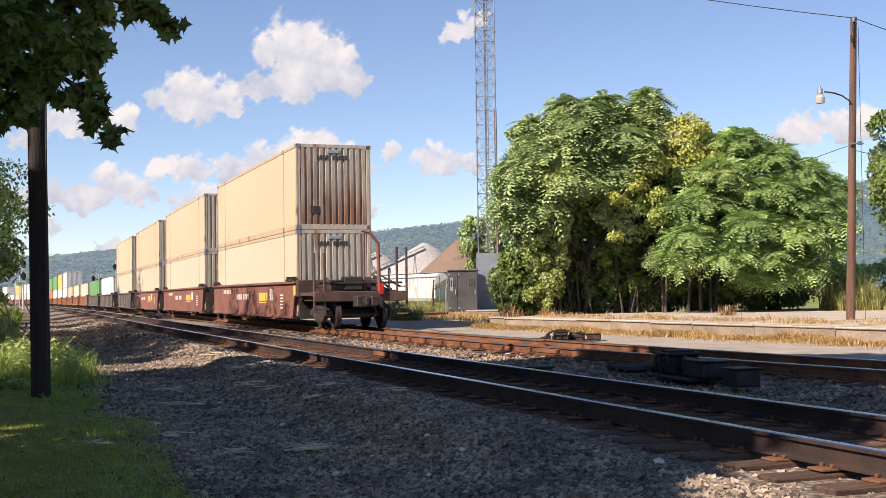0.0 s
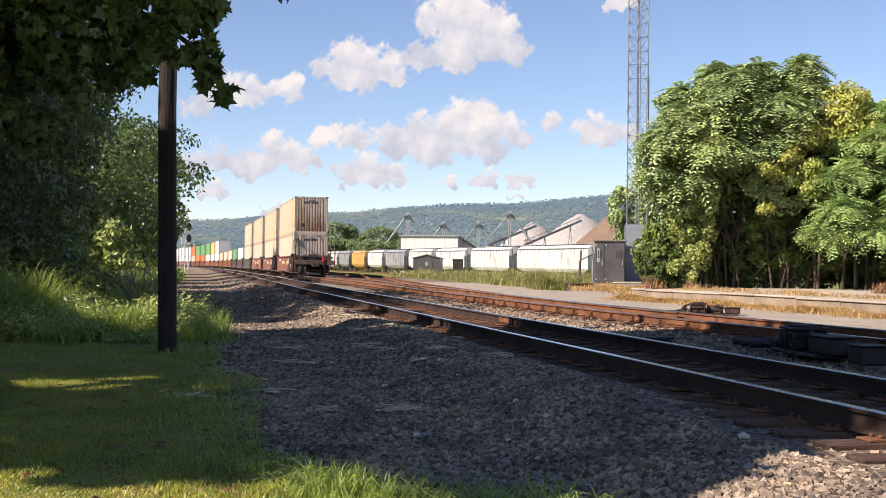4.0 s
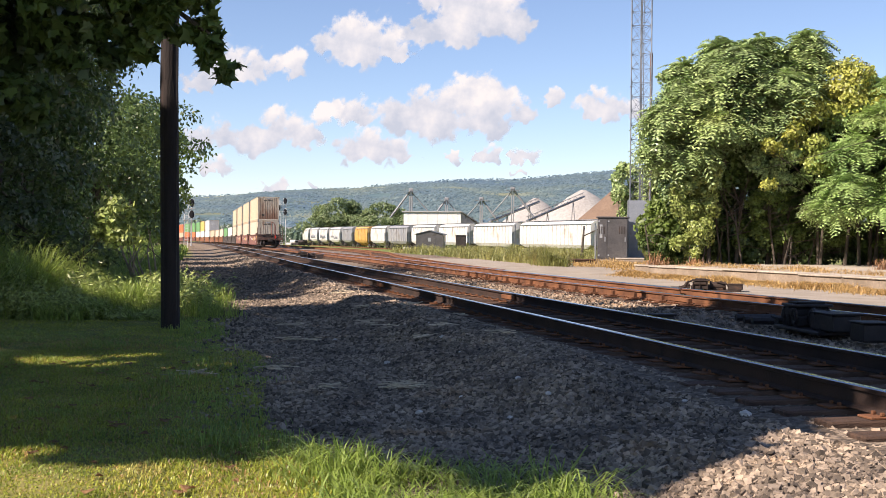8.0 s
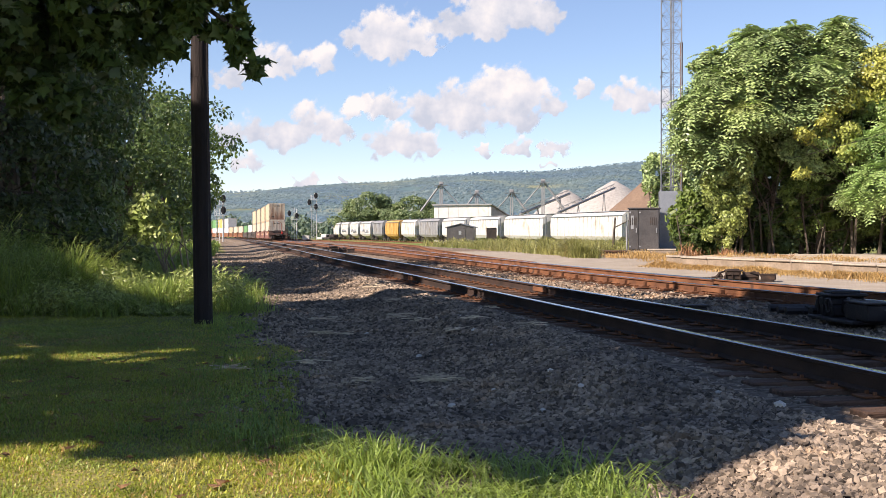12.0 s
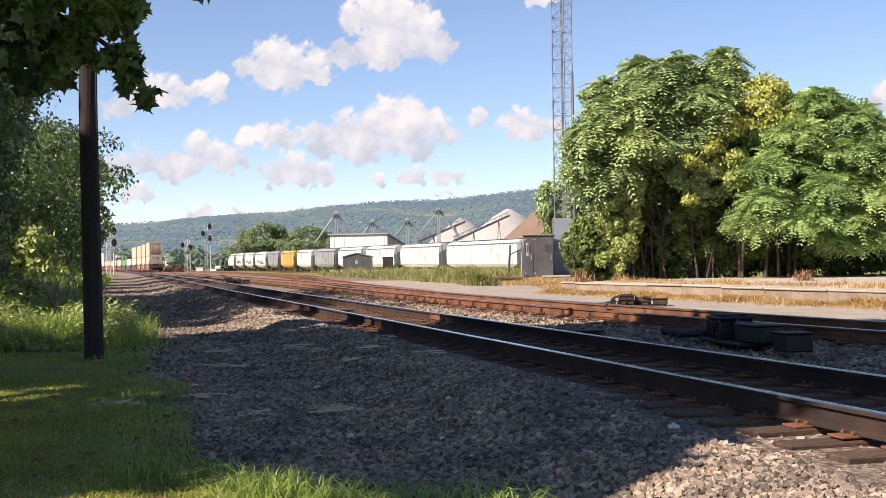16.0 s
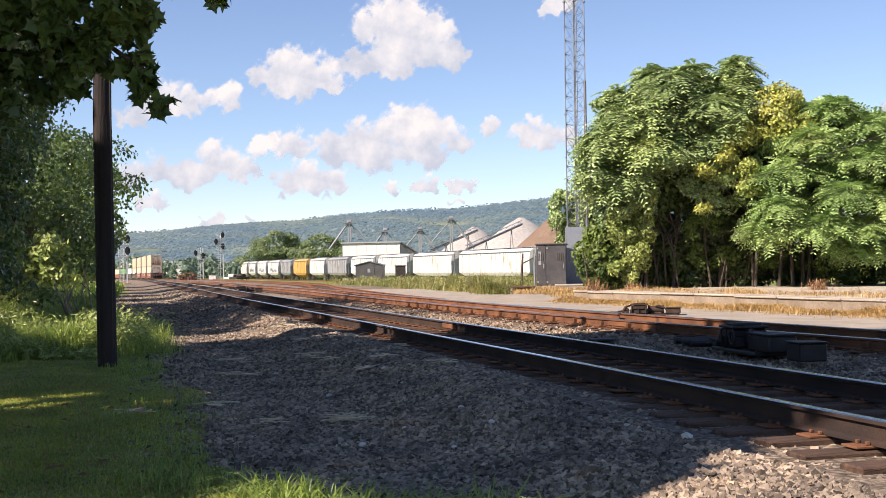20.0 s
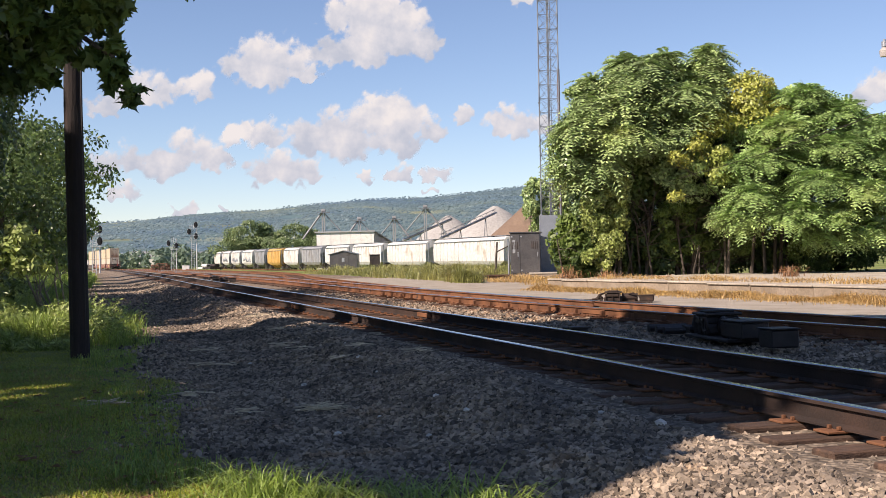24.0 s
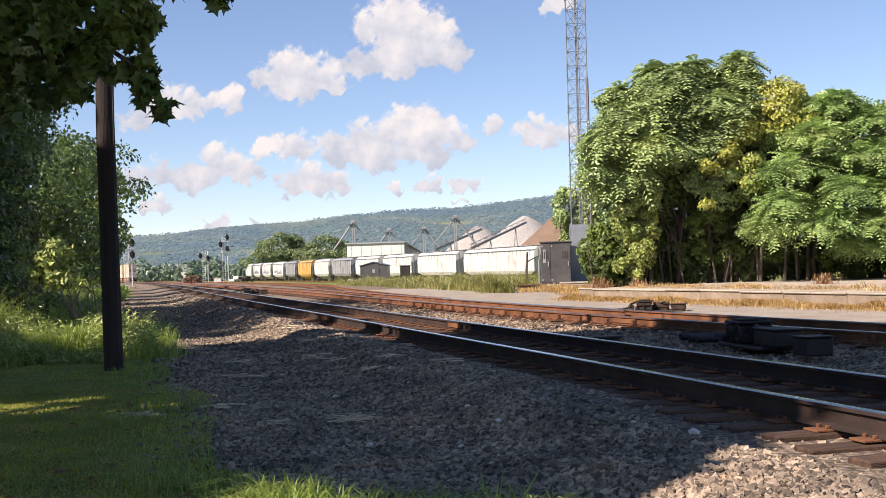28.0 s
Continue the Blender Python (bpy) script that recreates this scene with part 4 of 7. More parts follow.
def equipment_cabinet():
    c = thing("equipment_cabinet", "grey metal signal equipment cabinet with louvred doors", "cabinet", pose(5.42, 62.9, -0.12, 0, 0, -8))
    part("body", boxes((-0.78, 0.78, -0.5, 0.9, 0.12, 2.3), bevel=0.02), M["cabinet"], c)
    part("roof", boxes((-0.84, 0.84, -0.56, 0.96, 2.3, 2.37), bevel=0.015), M["cabinet"], c)
    part("plinth", boxes((-0.8, 0.8, -0.52, 0.92, -0.05, 0.12)), M["concrete"], c)
    for x0, x1 in ((-0.76, -0.28), (-0.26, 0.76)):
        d = part("door", boxes((x0, x1, -0.525, -0.502, 0.2, 2.24), bevel=0.006), M["cabinet"], c)
        part("handle", boxes((x1 - 0.12, x1 - 0.07, -0.56, -0.526, 1.05, 1.3), bevel=0.006), M["galv"], d)
        for i in range(4):
            part("louvre", boxes((x1 - 0.42 + i * 0.09, x1 - 0.37 + i * 0.09, -0.535, -0.526, 1.45, 1.85)), M["dark_iron"], d)
        for z in (2.08, 0.3):
            part("hinge", boxes((x0 + 0.02, x0 + 0.10, -0.54, -0.526, z, z + 0.08)), M["galv"], d)
    part("window", boxes((-0.66, -0.52, -0.53, -0.526, 1.25, 1.95)), M["galv"], c)
    part("conduit", rods(((-0.9, -0.2, 0), (-0.9, -0.2, 1.4), 0.04), ((-0.9, 0.3, 0), (-0.9, 0.3, 1.9), 0.03)), M["galv"], c)
    return c


equipment_cabinet()
low = thing("timber_crib", "low dark timber crib on the gravel", "timber crib", pose(3.55, 61.8, -0.2, 0, 0, 4))
for i in range(3):
    part("timber", boxes((-1.0, 0.9, -0.5 + i * 0.4, -0.25 + i * 0.4, 0.0, 0.16), bevel=0.015), M["tie"], low)
for i in range(4):
    part("deck_board", boxes((-1.05, 0.95, -0.55 + i * 0.31, -0.28 + i * 0.31, 0.162, 0.22), bevel=0.01), M["tie"], low)
slab = thing("concrete_step", "worn concrete step in front of the mast", "step", pose(6.4, 60.6, -0.2))
part("tread", boxes((-1.7, 2.6, -0.5, 1.8, 0.0, 0.2), bevel=0.04), M["concrete"], slab)
part("tread", boxes((-0.9, 2.9, 0.3, 2.2, 0.202, 0.3), bevel=0.04), M["coping"], slab)


def wire(parent, a, b, sag, r=0.012, name="wire"):
    a, b = Vector(a), Vector(b)
    pts = [a.lerp(b, k / 16) - Vector((0, 0, sag * 4 * (k / 16) * (1 - k / 16))) for k in range(17)]
    return part(name, tube(pts, r, 5), M["dark_iron"], parent)


def lamp_pole():
    p = thing("utility_pole", "brown wooden utility pole with a street lamp on a curved arm", "utility pole", pose(13.0, 31.2, 0.05))
    bm = bmesh.new()
    rod(bm, (0, 0, -0.2), (0.33, 0, 8.45), 0.125, 0.085, 12)
    part("shaft", bm, M["pole"], p)
    pts = [Vector((0.24, -0.05, 5.95)), Vector((0.1, -0.1, 6.12)), Vector((-0.1, -0.12, 6.25)), Vector((-0.35, -0.14, 6.33)), Vector((-0.62, -0.15, 6.36))]
    part("arm", tube(pts, 0.022, 8), M["dark_iron"], p)
    head = part("lamp_head", rods(((-0.74, -0.15, 6.30), (-0.74, -0.15, 6.44), 0.075), ((-0.74, -0.15, 6.44), (-0.74, -0.15, 6.50), 0.035), n=14), M["galv"], p)
    bm = bmesh.new()
    bmesh.ops.create_cone(bm, segments=16, radius1=0.12, radius2=0.13, depth=0.16, cap_ends=True, matrix=pose(-0.74, -0.15, 6.12))
    bmesh.ops.create_cone(bm, segments=16, radius1=0.13, radius2=0.07, depth=0.08, cap_ends=True, matrix=pose(-0.74, -0.15, 6.24))
    part("refractor", bm, M["lens"], p, "pale ribbed lamp glass")
    part("insulator", rods(((0.28, -0.12, 8.3), (0.28, -0.12, 8.42), 0.045), n=8), M["galv_dark"], p)
    part("drop_loop", rods(((0.24, -0.14, 8.3), (0.18, -0.16, 7.9), 0.02), ((0.18, -0.16, 7.9), (0.2, -0.15, 7.7), 0.03), n=6), M["dark_iron"], p)
    part("clamp", boxes((0.30, 0.42, -0.14, -0.10, 4.9, 5.0), (0.05, 0.45, -0.16, -0.12, 4.92, 4.96)), M["galv_dark"], p)
    part("ground_wire", rods(((0.44, 0.02, 0.1), (0.46, 0.02, 8.2), 0.008), n=5), M["dark_iron"], p)
    wire(p, (0.28, -0.12, 8.4), (-23, -0.2, 12.95), 0.55)
    wire(p, (0.30, -0.12, 8.4), (9, 3, 7.2), 0.2)
    wire(p, (0.24, -0.1, 4.95), (-5.5, 19, 3.4), 0.25, 0.01)
    wire(p, (0.24, -0.1, 4.75), (12, 9, 4.7), 0.2, 0.01)
    return p


M["lens"] = surf("lamp_glass", (0.34, 0.31, 0.28), (0.44, 0.41, 0.37), None, 4, 30, 0.25, 0, 0.1)
lamp_pole()
dark_pole = thing("utility_pole", "wooden pole standing in the grass, darkened in place of tree shade", "utility pole", pose(-5.46, 18.85, -0.46))
bm = bmesh.new()
rod(bm, (0, 0, -0.2), (-0.05, 0, 4), 0.152, 0.145, 16)
rod(bm, (-0.05, 0, 4), (-0.02, 0.02, 9.5), 0.145, 0.115, 16)
part("shaft", bm, M["black_pole"], dark_pole)
part("staple_wire", rods(((0.12, -0.1, 0.3), (0.10, -0.1, 6), 0.008), n=5), M["dark_iron"], dark_pole)


# ---- switch machines and trackside gear ----
def switch_machine(name, m, label, mat, handle=True, reach=0.0):
    s = thing(name, label, "switch machine", m, "switch machines")
    part("base_plate", boxes((-0.62, 0.95, -0.42, 0.45, 0.0, 0.05), (-1.0, -0.62, -0.2, 0.3, 0.0, 0.12), bevel=0.012), mat, s)
    part("gear_case", boxes((-0.40, 0.10, -0.32, 0.32, 0.05, 0.22), (-0.34, 0.05, -0.36, 0.36, 0.2, 0.34), bevel=0.035), mat, s)
    part("lid", boxes((-0.40, 0.10, -0.38, 0.38, 0.345, 0.385), (-0.30, 0.0, -0.28, 0.28, 0.383, 0.42), bevel=0.012), mat, s)
    part("motor", rods(((0.10, 0.0, 0.19), (0.16, 0.0, 0.19), 0.15), ((0.16, 0.0, 0.19), (0.50, 0.0, 0.19), 0.13), ((0.50, 0.0, 0.19), (0.54, 0.0, 0.19), 0.145), n=14), mat, s)
    part("motor_foot", boxes((0.2, 0.48, -0.14, 0.14, 0.05, 0.1), bevel=0.01), mat, s)
    jb = part("junction_box", boxes((0.60 + reach, 1.0 + reach, -0.26, 0.24, 0.0 if reach else 0.052, 0.24), bevel=0.02), mat, s)
    part("cover", boxes((0.58 + reach, 1.02 + reach, -0.28, 0.26, 0.242, 0.262), bevel=0.008), mat, jb)
    if reach:
        mc = part("motor_case", boxes((0.45, 1.15, -0.27, 0.27, 0.052, 0.29), bevel=0.025), mat, s)
        part("cover", boxes((0.43, 1.17, -0.29, 0.29, 0.292, 0.315), bevel=0.008), mat, mc)
        part("cable", tube([(1.15, 0.1, 0.15), (1.5, 0.2, 0.06), (1.9, 0.15, 0.03), (0.62 + reach, 0.0, 0.12)], 0.03, 7), mat, s)
        for k in range(3):
            part("pipe_carrier", rods(((-1.3 - 0.35 * k, -0.5, 0.05), (-1.3 - 0.35 * k, 0.35, 0.05), 0.06), n=8), mat, s)
    part("conduit", tube([(0.3, -0.1, 0.3), (0.42, -0.2, 0.34), (0.55, -0.25, 0.28), (0.62, -0.25, 0.18)], 0.025, 7), mat, s)
    part("throw_rod", rods(((-0.35, 0.3, 0.12), (-0.35, 1.5, 0.02), 0.028), ((0.0, 0.3, 0.12), (0.0, 1.5, 0.02), 0.022), n=8), mat, s)
    part("crank", rods(((-0.62, -0.25, 0.05), (-0.50, -0.25, 0.30), 0.045), ((-0.50, -0.25, 0.30), (-0.40, -0.1, 0.33), 0.03), ((-0.72, 0.1, 0.08), (-0.45, 0.1, 0.2), 0.06), n=8), mat, s)
    part("hand_lever", rods(((-0.46, -0.36, 0.12), (-0.72, -0.4, 0.16), 0.022), ((-0.46, -0.42, 0.12), (-0.46, -0.30, 0.12), 0.05), n=8), mat, s)
    for x in (-0.34, -0.15, 0.05):
        part("rib", boxes((x - 0.012, x + 0.012, -0.37, -0.32, 0.06, 0.33)), mat, s)
    if handle:
        bm = hoop(pose(0.08, -0.38, 0.22, 90, 0, 0), 0.10, 0.018)
        part("hand_throw_ring", bm, mat, s)
    for x in (-0.9, 0.86):
        for y in (-0.34, 0.36):
            part("bolt", rods(((x, y, 0.05), (x, y, 0.085), 0.03), n=6), mat, s)
    return s


M["black_iron"] = surf("black_cast_iron", (0.014, 0.012, 0.013), (0.028, 0.023, 0.023), (0.045, 0.03, 0.025), 3, 50, 0.55, 0.2)
M["machine_brown"] = surf("rusty_machine", (0.028, 0.019, 0.015), (0.05, 0.033, 0.025), (0.09, 0.048, 0.03), 3, 30, 0.85, 0.1, 0.2)
switch_machine("switch_machine", pose(4.2, 16.75, -0.19, 0, 0, -80) @ Matrix.Diagonal((0.95, 0.74, 0.95, 1)), "dark cast switch machine with a ring handle between the tracks", M["black_iron"], True, 1.05)
switch_machine("switch_machine", pose(4.85, 29.6, -0.20, 0, 0, -12) @ Matrix.Diagonal((0.88, 0.88, 0.72, 1)), "rusty brown switch machine beside the far track", M["machine_brown"], False)
switch_machine("switch_machine", pose(-11.85, 68.5, -0.24, 0, 0, 10), "dark switch machine between the distant tracks", M["dark_iron"], False)
bonds = thing("bond_box", "small dark bond box fixed beside the rail", "bond box", pose(2.2, 17.2, -0.2, 0, 0, 15))
part("case", boxes((-0.16, 0.16, -0.1, 0.1, 0, 0.16), bevel=0.02), M["dark_iron"], bonds)
part("lid", boxes((-0.18, 0.18, -0.12, 0.12, 0.162, 0.19), bevel=0.01), M["dark_iron"], bonds)


# ---- signals ----
def signal_mast(name, m, H, heads, label):
    s = thing(name, label, "railway signal", m, "railway signals")
    part("mast", rods(((0, 0, -0.3), (0, 0, H), 0.11), n=10), M["signal_grey"], s)
    part("ladder", rods(((-0.5, 0.05, 0), (-0.45, 0.05, H + 0.2), 0.05), ((-1.05, 0.05, 0), (-0.95, 0.05, H + 0.2), 0.05), *[((-1.05 + 0.1 * z / H, 0.05, z), (-0.5 + 0.05 * z / H, 0.05, z), 0.03) for z in np.arange(0.4, H, 0.4)], n=5), M["signal_grey"], s)
    part("foundation", boxes((-0.4, 0.4, -0.4, 0.4, -0.3, 0.25), bevel=0.03), M["concrete"], s)
    for x, z in heads:
        bm = bmesh.new()
        bmesh.ops.create_cone(bm, segments=20, radius1=0.37, radius2=0.37, depth=0.07, cap_ends=True, matrix=pose(x, -0.30, H + z, 90, 0, 0) @ Matrix.Diagonal((1, 1.6, 1, 1)))
        h = part("signal_head", bm, M["signal_black"], s, "oval black signal head")
        for dz in (0.36, 0.0, -0.36):
            part("hood", rods(((x, -0.62, H + z + dz), (x, -0.34, H + z + dz), 0.15), n=10), M["signal_black"], h)
        part("lamp_case", boxes((x - 0.34, x + 0.34, -0.26, 0.1, H + z - 0.5, H + z + 0.5), bevel=0.03), M["signal_grey"], s)
        part("gallery", boxes((-1.2, 0.5, -0.35, 0.35, H + z - 0.82, H + z - 0.76)), M["signal_grey"], s)
        part("gallery_rail", rods(((-1.2, 0.3, H + z - 0.2), (0.5, 0.3, H + z - 0.2), 0.03), ((-1.2, 0.3, H + z - 0.8), (-1.2, 0.3, H + z - 0.2), 0.03), ((-1.2, -0.3, H + z - 0.8), (-1.2, -0.3, H + z + 0.2), 0.03), n=5), M["signal_grey"], s)
    return s


M["signal_grey"] = surf("silver_paint", (0.5, 0.51, 0.52), (0.6, 0.61, 0.62), None, 2, 20, 0.5, 0.3, 0)
M["signal_black"] = surf("black_signal_paint", (0.012, 0.012, 0.013), (0.02, 0.02, 0.022), None, 2, 20, 0.6, 0, 0)
signal_mast("signal_mast", pose(-46.9, 172.3, -0.75, 0, 0, 14), 6.7, ((0.05, -0.1), (0.05, -1.8)), "silver signal mast with two round black heads beside the tracks")
signal_mast("signal_mast", pose(-44.2, 231.5, -1.35, 0, 0, 12), 9.3, ((-0.1, 0.1), (-0.1, -2.1), (-1.4, -1.2)), "silver signal mast with three round black heads")
signal_mast("signal_mast", pose(-49.6, 238.5, -1.3, 0, 0, 12), 6.9, ((0.0, -1.4), (-1.5, -0.9)), "slim silver signal mast with small heads")


def stack_of_ties():
    s = thing("tie_stack", "stack of old rust-brown railway ties beside the track", "tie stack", pose(-54.9, 248, -1.1, 0, 0, 16))
    rng = random.Random(2)
    for k in range(6):
        for i in range(7):
            if k == 5 and i in (0, 1, 6):
                continue
            part("old_tie", boxes((-1.95 + i * 0.56, -1.95 + i * 0.56 + 0.46, -1.3, 1.3, k * 0.31, k * 0.31 + 0.27), bevel=0.02), M["old_tie"], s, "", pose(rng.uniform(-0.06, 0.06), rng.uniform(-0.2, 0.2), 0, 0, 0, rng.uniform(-2, 2)))
    return s


stack_of_ties()


# ---- hopper cars in the yard ----
def hopper(name, L, mat, label, gz):
    h = thing(name, label, "hopper car", None, "hopper cars in the yard")
    w = 1.55
    prof = [(-w + 0.25, 1.05), (-w, 1.5), (-w - 0.04, 3.0), (-w + 0.05, 4.0), (-w + 0.45, 4.38), (0, 4.5), (w - 0.45, 4.38), (w - 0.05, 4.0), (w + 0.04, 3.0), (w, 1.5), (w - 0.25, 1.05)]
    bm = extrude(prof, 1.3, L - 1.3)
    for v in bm.verts:
        if v.co.z < 1.3:
            v.co.x += 1.6 if v.co.x < L / 2 else -1.6
    part("body", bm, mat, h)
    n = max(3, int((L - 2.6) / 1.25))
    for s in (-1, 1):
        for i in range(1, n):
            x = 1.3 + (L - 2.6) * i / n
            part("rib", boxes((x - 0.04, x + 0.04, min(s * 1.53, s * 1.62), max(s * 1.53, s * 1.62), 1.5, 3.9)), mat, h)
    part("roof_walk", boxes((0.9, L - 0.9, -0.5, 0.5, 4.56, 4.60), *[(1.5 + i * 1.5, 1.62 + i * 1.5, -0.5, 0.5, 4.48, 4.56) for i in range(int((L - 3) / 1.5))]), M["galv"], h)
    for s in (-1, 1):
        part("eave_rail", boxes((1.3, L - 1.3, min(s * 1.46, s * 1.61), max(s * 1.46, s * 1.61), 3.98, 4.06)), M["galv_dark"], h)
        part("end_post", boxes((0.2, 0.34, s * 1.45 - 0.06, s * 1.45 + 0.06, 1.15, 4.1)), M["galv_dark"], h)
    for i in range(5):
        part("hatch", boxes((2.0 + i * (L - 4) / 4.4, 2.9 + i * (L - 4) / 4.4, -0.95, -0.55, 4.44, 4.56), bevel=0.03), mat, h)
    for i in range(3):
        x = L * (0.25 + 0.25 * i)
        bm = bmesh.new()
        bmesh.ops.create_cone(bm, segments=4, radius1=0.45, radius2=1.8, depth=0.8, cap_ends=True, matrix=pose(x, 0, 0.78, 0, 0, 45))
        part("hopper_bay", bm, mat, h)
    part("sill", boxes((0.3, L - 0.3, -0.3, 0.3, 0.8, 1.05)), M["dark_iron"], h)
    for x in (0.35, L - 0.35):
        part("end_platform", boxes((x - 0.3, x + 0.3, -1.45, 1.45, 1.05, 1.15)), M["dark_iron"], h)
        part("end_ladder", rods(((x, -1.3, 1.1), (x, -1.3, 4.4), 0.03), ((x, -0.9, 1.1), (x, -0.9, 4.4), 0.03), *[((x, -1.3, z), (x, -0.9, z), 0.02) for z in np.arange(1.5, 4.3, 0.45)], n=5), M["galv_dark"], h)
    for x in (1.7, L - 1.7):
        truck(h, x, None)
    return h


M["h_white"] = surf("white_hopper_paint", (0.52, 0.505, 0.475), (0.60, 0.585, 0.555), (0.40, 0.34, 0.28), 0.25, 3, 0.55, 0, 0)
M["h_grey"] = surf("grey_hopper_paint", (0.22, 0.225, 0.235), (0.28, 0.285, 0.29), (0.18, 0.165, 0.15), 0.25, 3, 0.55, 0, 0)
M["h_yellow"] = surf("yellow_hopper_paint", (0.46, 0.27, 0.075), (0.54, 0.33, 0.10), (0.35, 0.22, 0.08), 0.25, 3, 0.55, 0, 0)
JOINTS = [-3.0, 23.7, 43.7, 62.1, 79.2, 96.1, 110.9, 125.9, 138.7, 153.2, 166.2, 178.1, 189.3]
HCOL = ["h_white", "h_white", "h_white", "h_white", "h_grey", "h_white", "h_yellow", "h_grey", "h_white", "h_white", "h_white", "h_white"]
HLAB = {"h_white": "white covered hopper car parked in the yard", "h_grey": "grey covered hopper car parked in the yard", "h_yellow": "yellow covered hopper car parked in the yard"}
YARD_WAY = math.degrees(math.atan2(0.938, -0.347))
for k in range(len(JOINTS) - 1):
    L = JOINTS[k + 1] - JOINTS[k] - 0.5
    h = hopper("hopper_car", L, M[HCOL[k]], HLAB[HCOL[k]], 0)
    s = JOINTS[k] + 0.25
    h.matrix_basis = pose(10.5 - 0.347 * s, 143 + 0.938 * s, -1.15, 0, 0, YARD_WAY)
    if k in (8, 9, 10):
        rng = random.Random(k)
        bm = bmesh.new()
        for i in range(5):
            a, z = 3 + i * (L - 6) / 5, rng.uniform(1.7, 2.1)
            rod(bm, (a, 1.6, z), (a + 0.7, 1.62, z + rng.uniform(0.5, 1.0)), 0.10, None, 6)
            rod(bm, (a + 0.7, 1.62, z + 0.6), (a + 1.1, 1.6, z), 0.10, None, 6)
        part("spray_paint", bm, M["galv_dark"], h, "faded grey spray-paint strokes")


def yard_x(y):
    return 10.5 - 0.347 * (np.asarray(y, float) - 143) / 0.938


bm = bmesh.new()
for off in (-0.75, 0.75):
    a = Vector((float(yard_x(120)) + off, 120, -1.15))
    b = Vector((float(yard_x(345)) + off, 345, -1.15))
    d = (b - a)
    box(bm, 0, d.length, -0.036, 0.036, -0.17, 0, Matrix.Translation(a) @ pose(0, 0, 0, 0, 0, YARD_WAY))
siding = thing("yard_siding", "rusty siding under the parked hopper cars", "railway track", None, "", "structure")
part("rails", bm, M["rust"], siding)

shed = thing("equipment_shed", "small grey metal shed among the weeds", "shed", pose(-8.4, 126, -0.75, 0, 0, 88) @ Matrix.Diagonal((1, 1.18, 1, 1)))
bm = extrude([(-1.2, 0), (-1.2, 2.15), (0, 2.5), (1.2, 2.15), (1.2, 0)], -1.65, 1.65)
part("wall", bm, M["cabinet"], shed)
part("roof", extrude([(-1.35, 2.13), (0, 2.53), (1.35, 2.13), (1.35, 2.19), (0, 2.6), (-1.35, 2.19)], -1.75, 1.75), M["galv_dark"], shed)
part("door", boxes((-1.69, -1.655, -0.5, 0.5, 0.1, 1.95), bevel=0.01), M["cabinet"], shed)
part("vent", boxes((-1.71, -1.692, -0.12, 0.12, 1.4, 1.8)), M["galv"], shed)
case = thing("relay_case", "dark relay case standing in the weeds", "relay case", pose(-5.3, 128, -0.75, 0, 0, 3))
part("body", boxes((-0.55, 0.55, -0.4, 0.4, 0, 2.05), bevel=0.03), M["dark_iron"], case)
part("roof", boxes((-0.6, 0.6, -0.46, 0.46, 2.052, 2.12), bevel=0.015), M["dark_iron"], case)
case2 = thing("relay_case", "small white relay case beside the distant tracks", "relay case", pose(-46.6, 233, -1.35))
part("body", boxes((-0.7, 0.7, -0.4, 0.4, 0, 1.5), bevel=0.03), M["white_steel"], case2)
part("roof", boxes((-0.76, 0.76, -0.46, 0.46, 1.502, 1.56), bevel=0.015), M["white_steel"], case2)


def parked_truck(m, paintwork, label):
    t = thing("pickup_truck", label, "pickup truck", m, "parked trucks")
    part("body", boxes((-2.6, 2.6, -0.9, 0.9, 0.5, 1.05), bevel=0.08), paintwork, t)
    part("cab", boxes((-0.6, 1.3, -0.82, 0.82, 1.052, 1.75), bevel=0.16), paintwork, t)
    part("window", boxes((-0.45, 1.15, -0.835, -0.822, 1.15, 1.6)), M["signal_black"], t)
    for x in (-1.7, 1.75):
        for s in (-1, 1):
            w = part("wheel", rods(((x, s * 0.7, 0.37), (x, s * 0.92, 0.37), 0.37), n=16), M["signal_black"], t)
            part("rim", rods(((x, s * 0.921, 0.37), (x, s * 0.935, 0.37), 0.2), n=10), M["galv"], w)
    return t


parked_truck(pose(-53.9, 293, -1.55, 0, 0, 68), M["white_steel"], "white pickup truck parked near the hopper cars")
parked_truck(pose(-51.6, 292, -1.55, 0, 0, 62), M["dark_iron"], "dark pickup truck parked near the hopper cars")


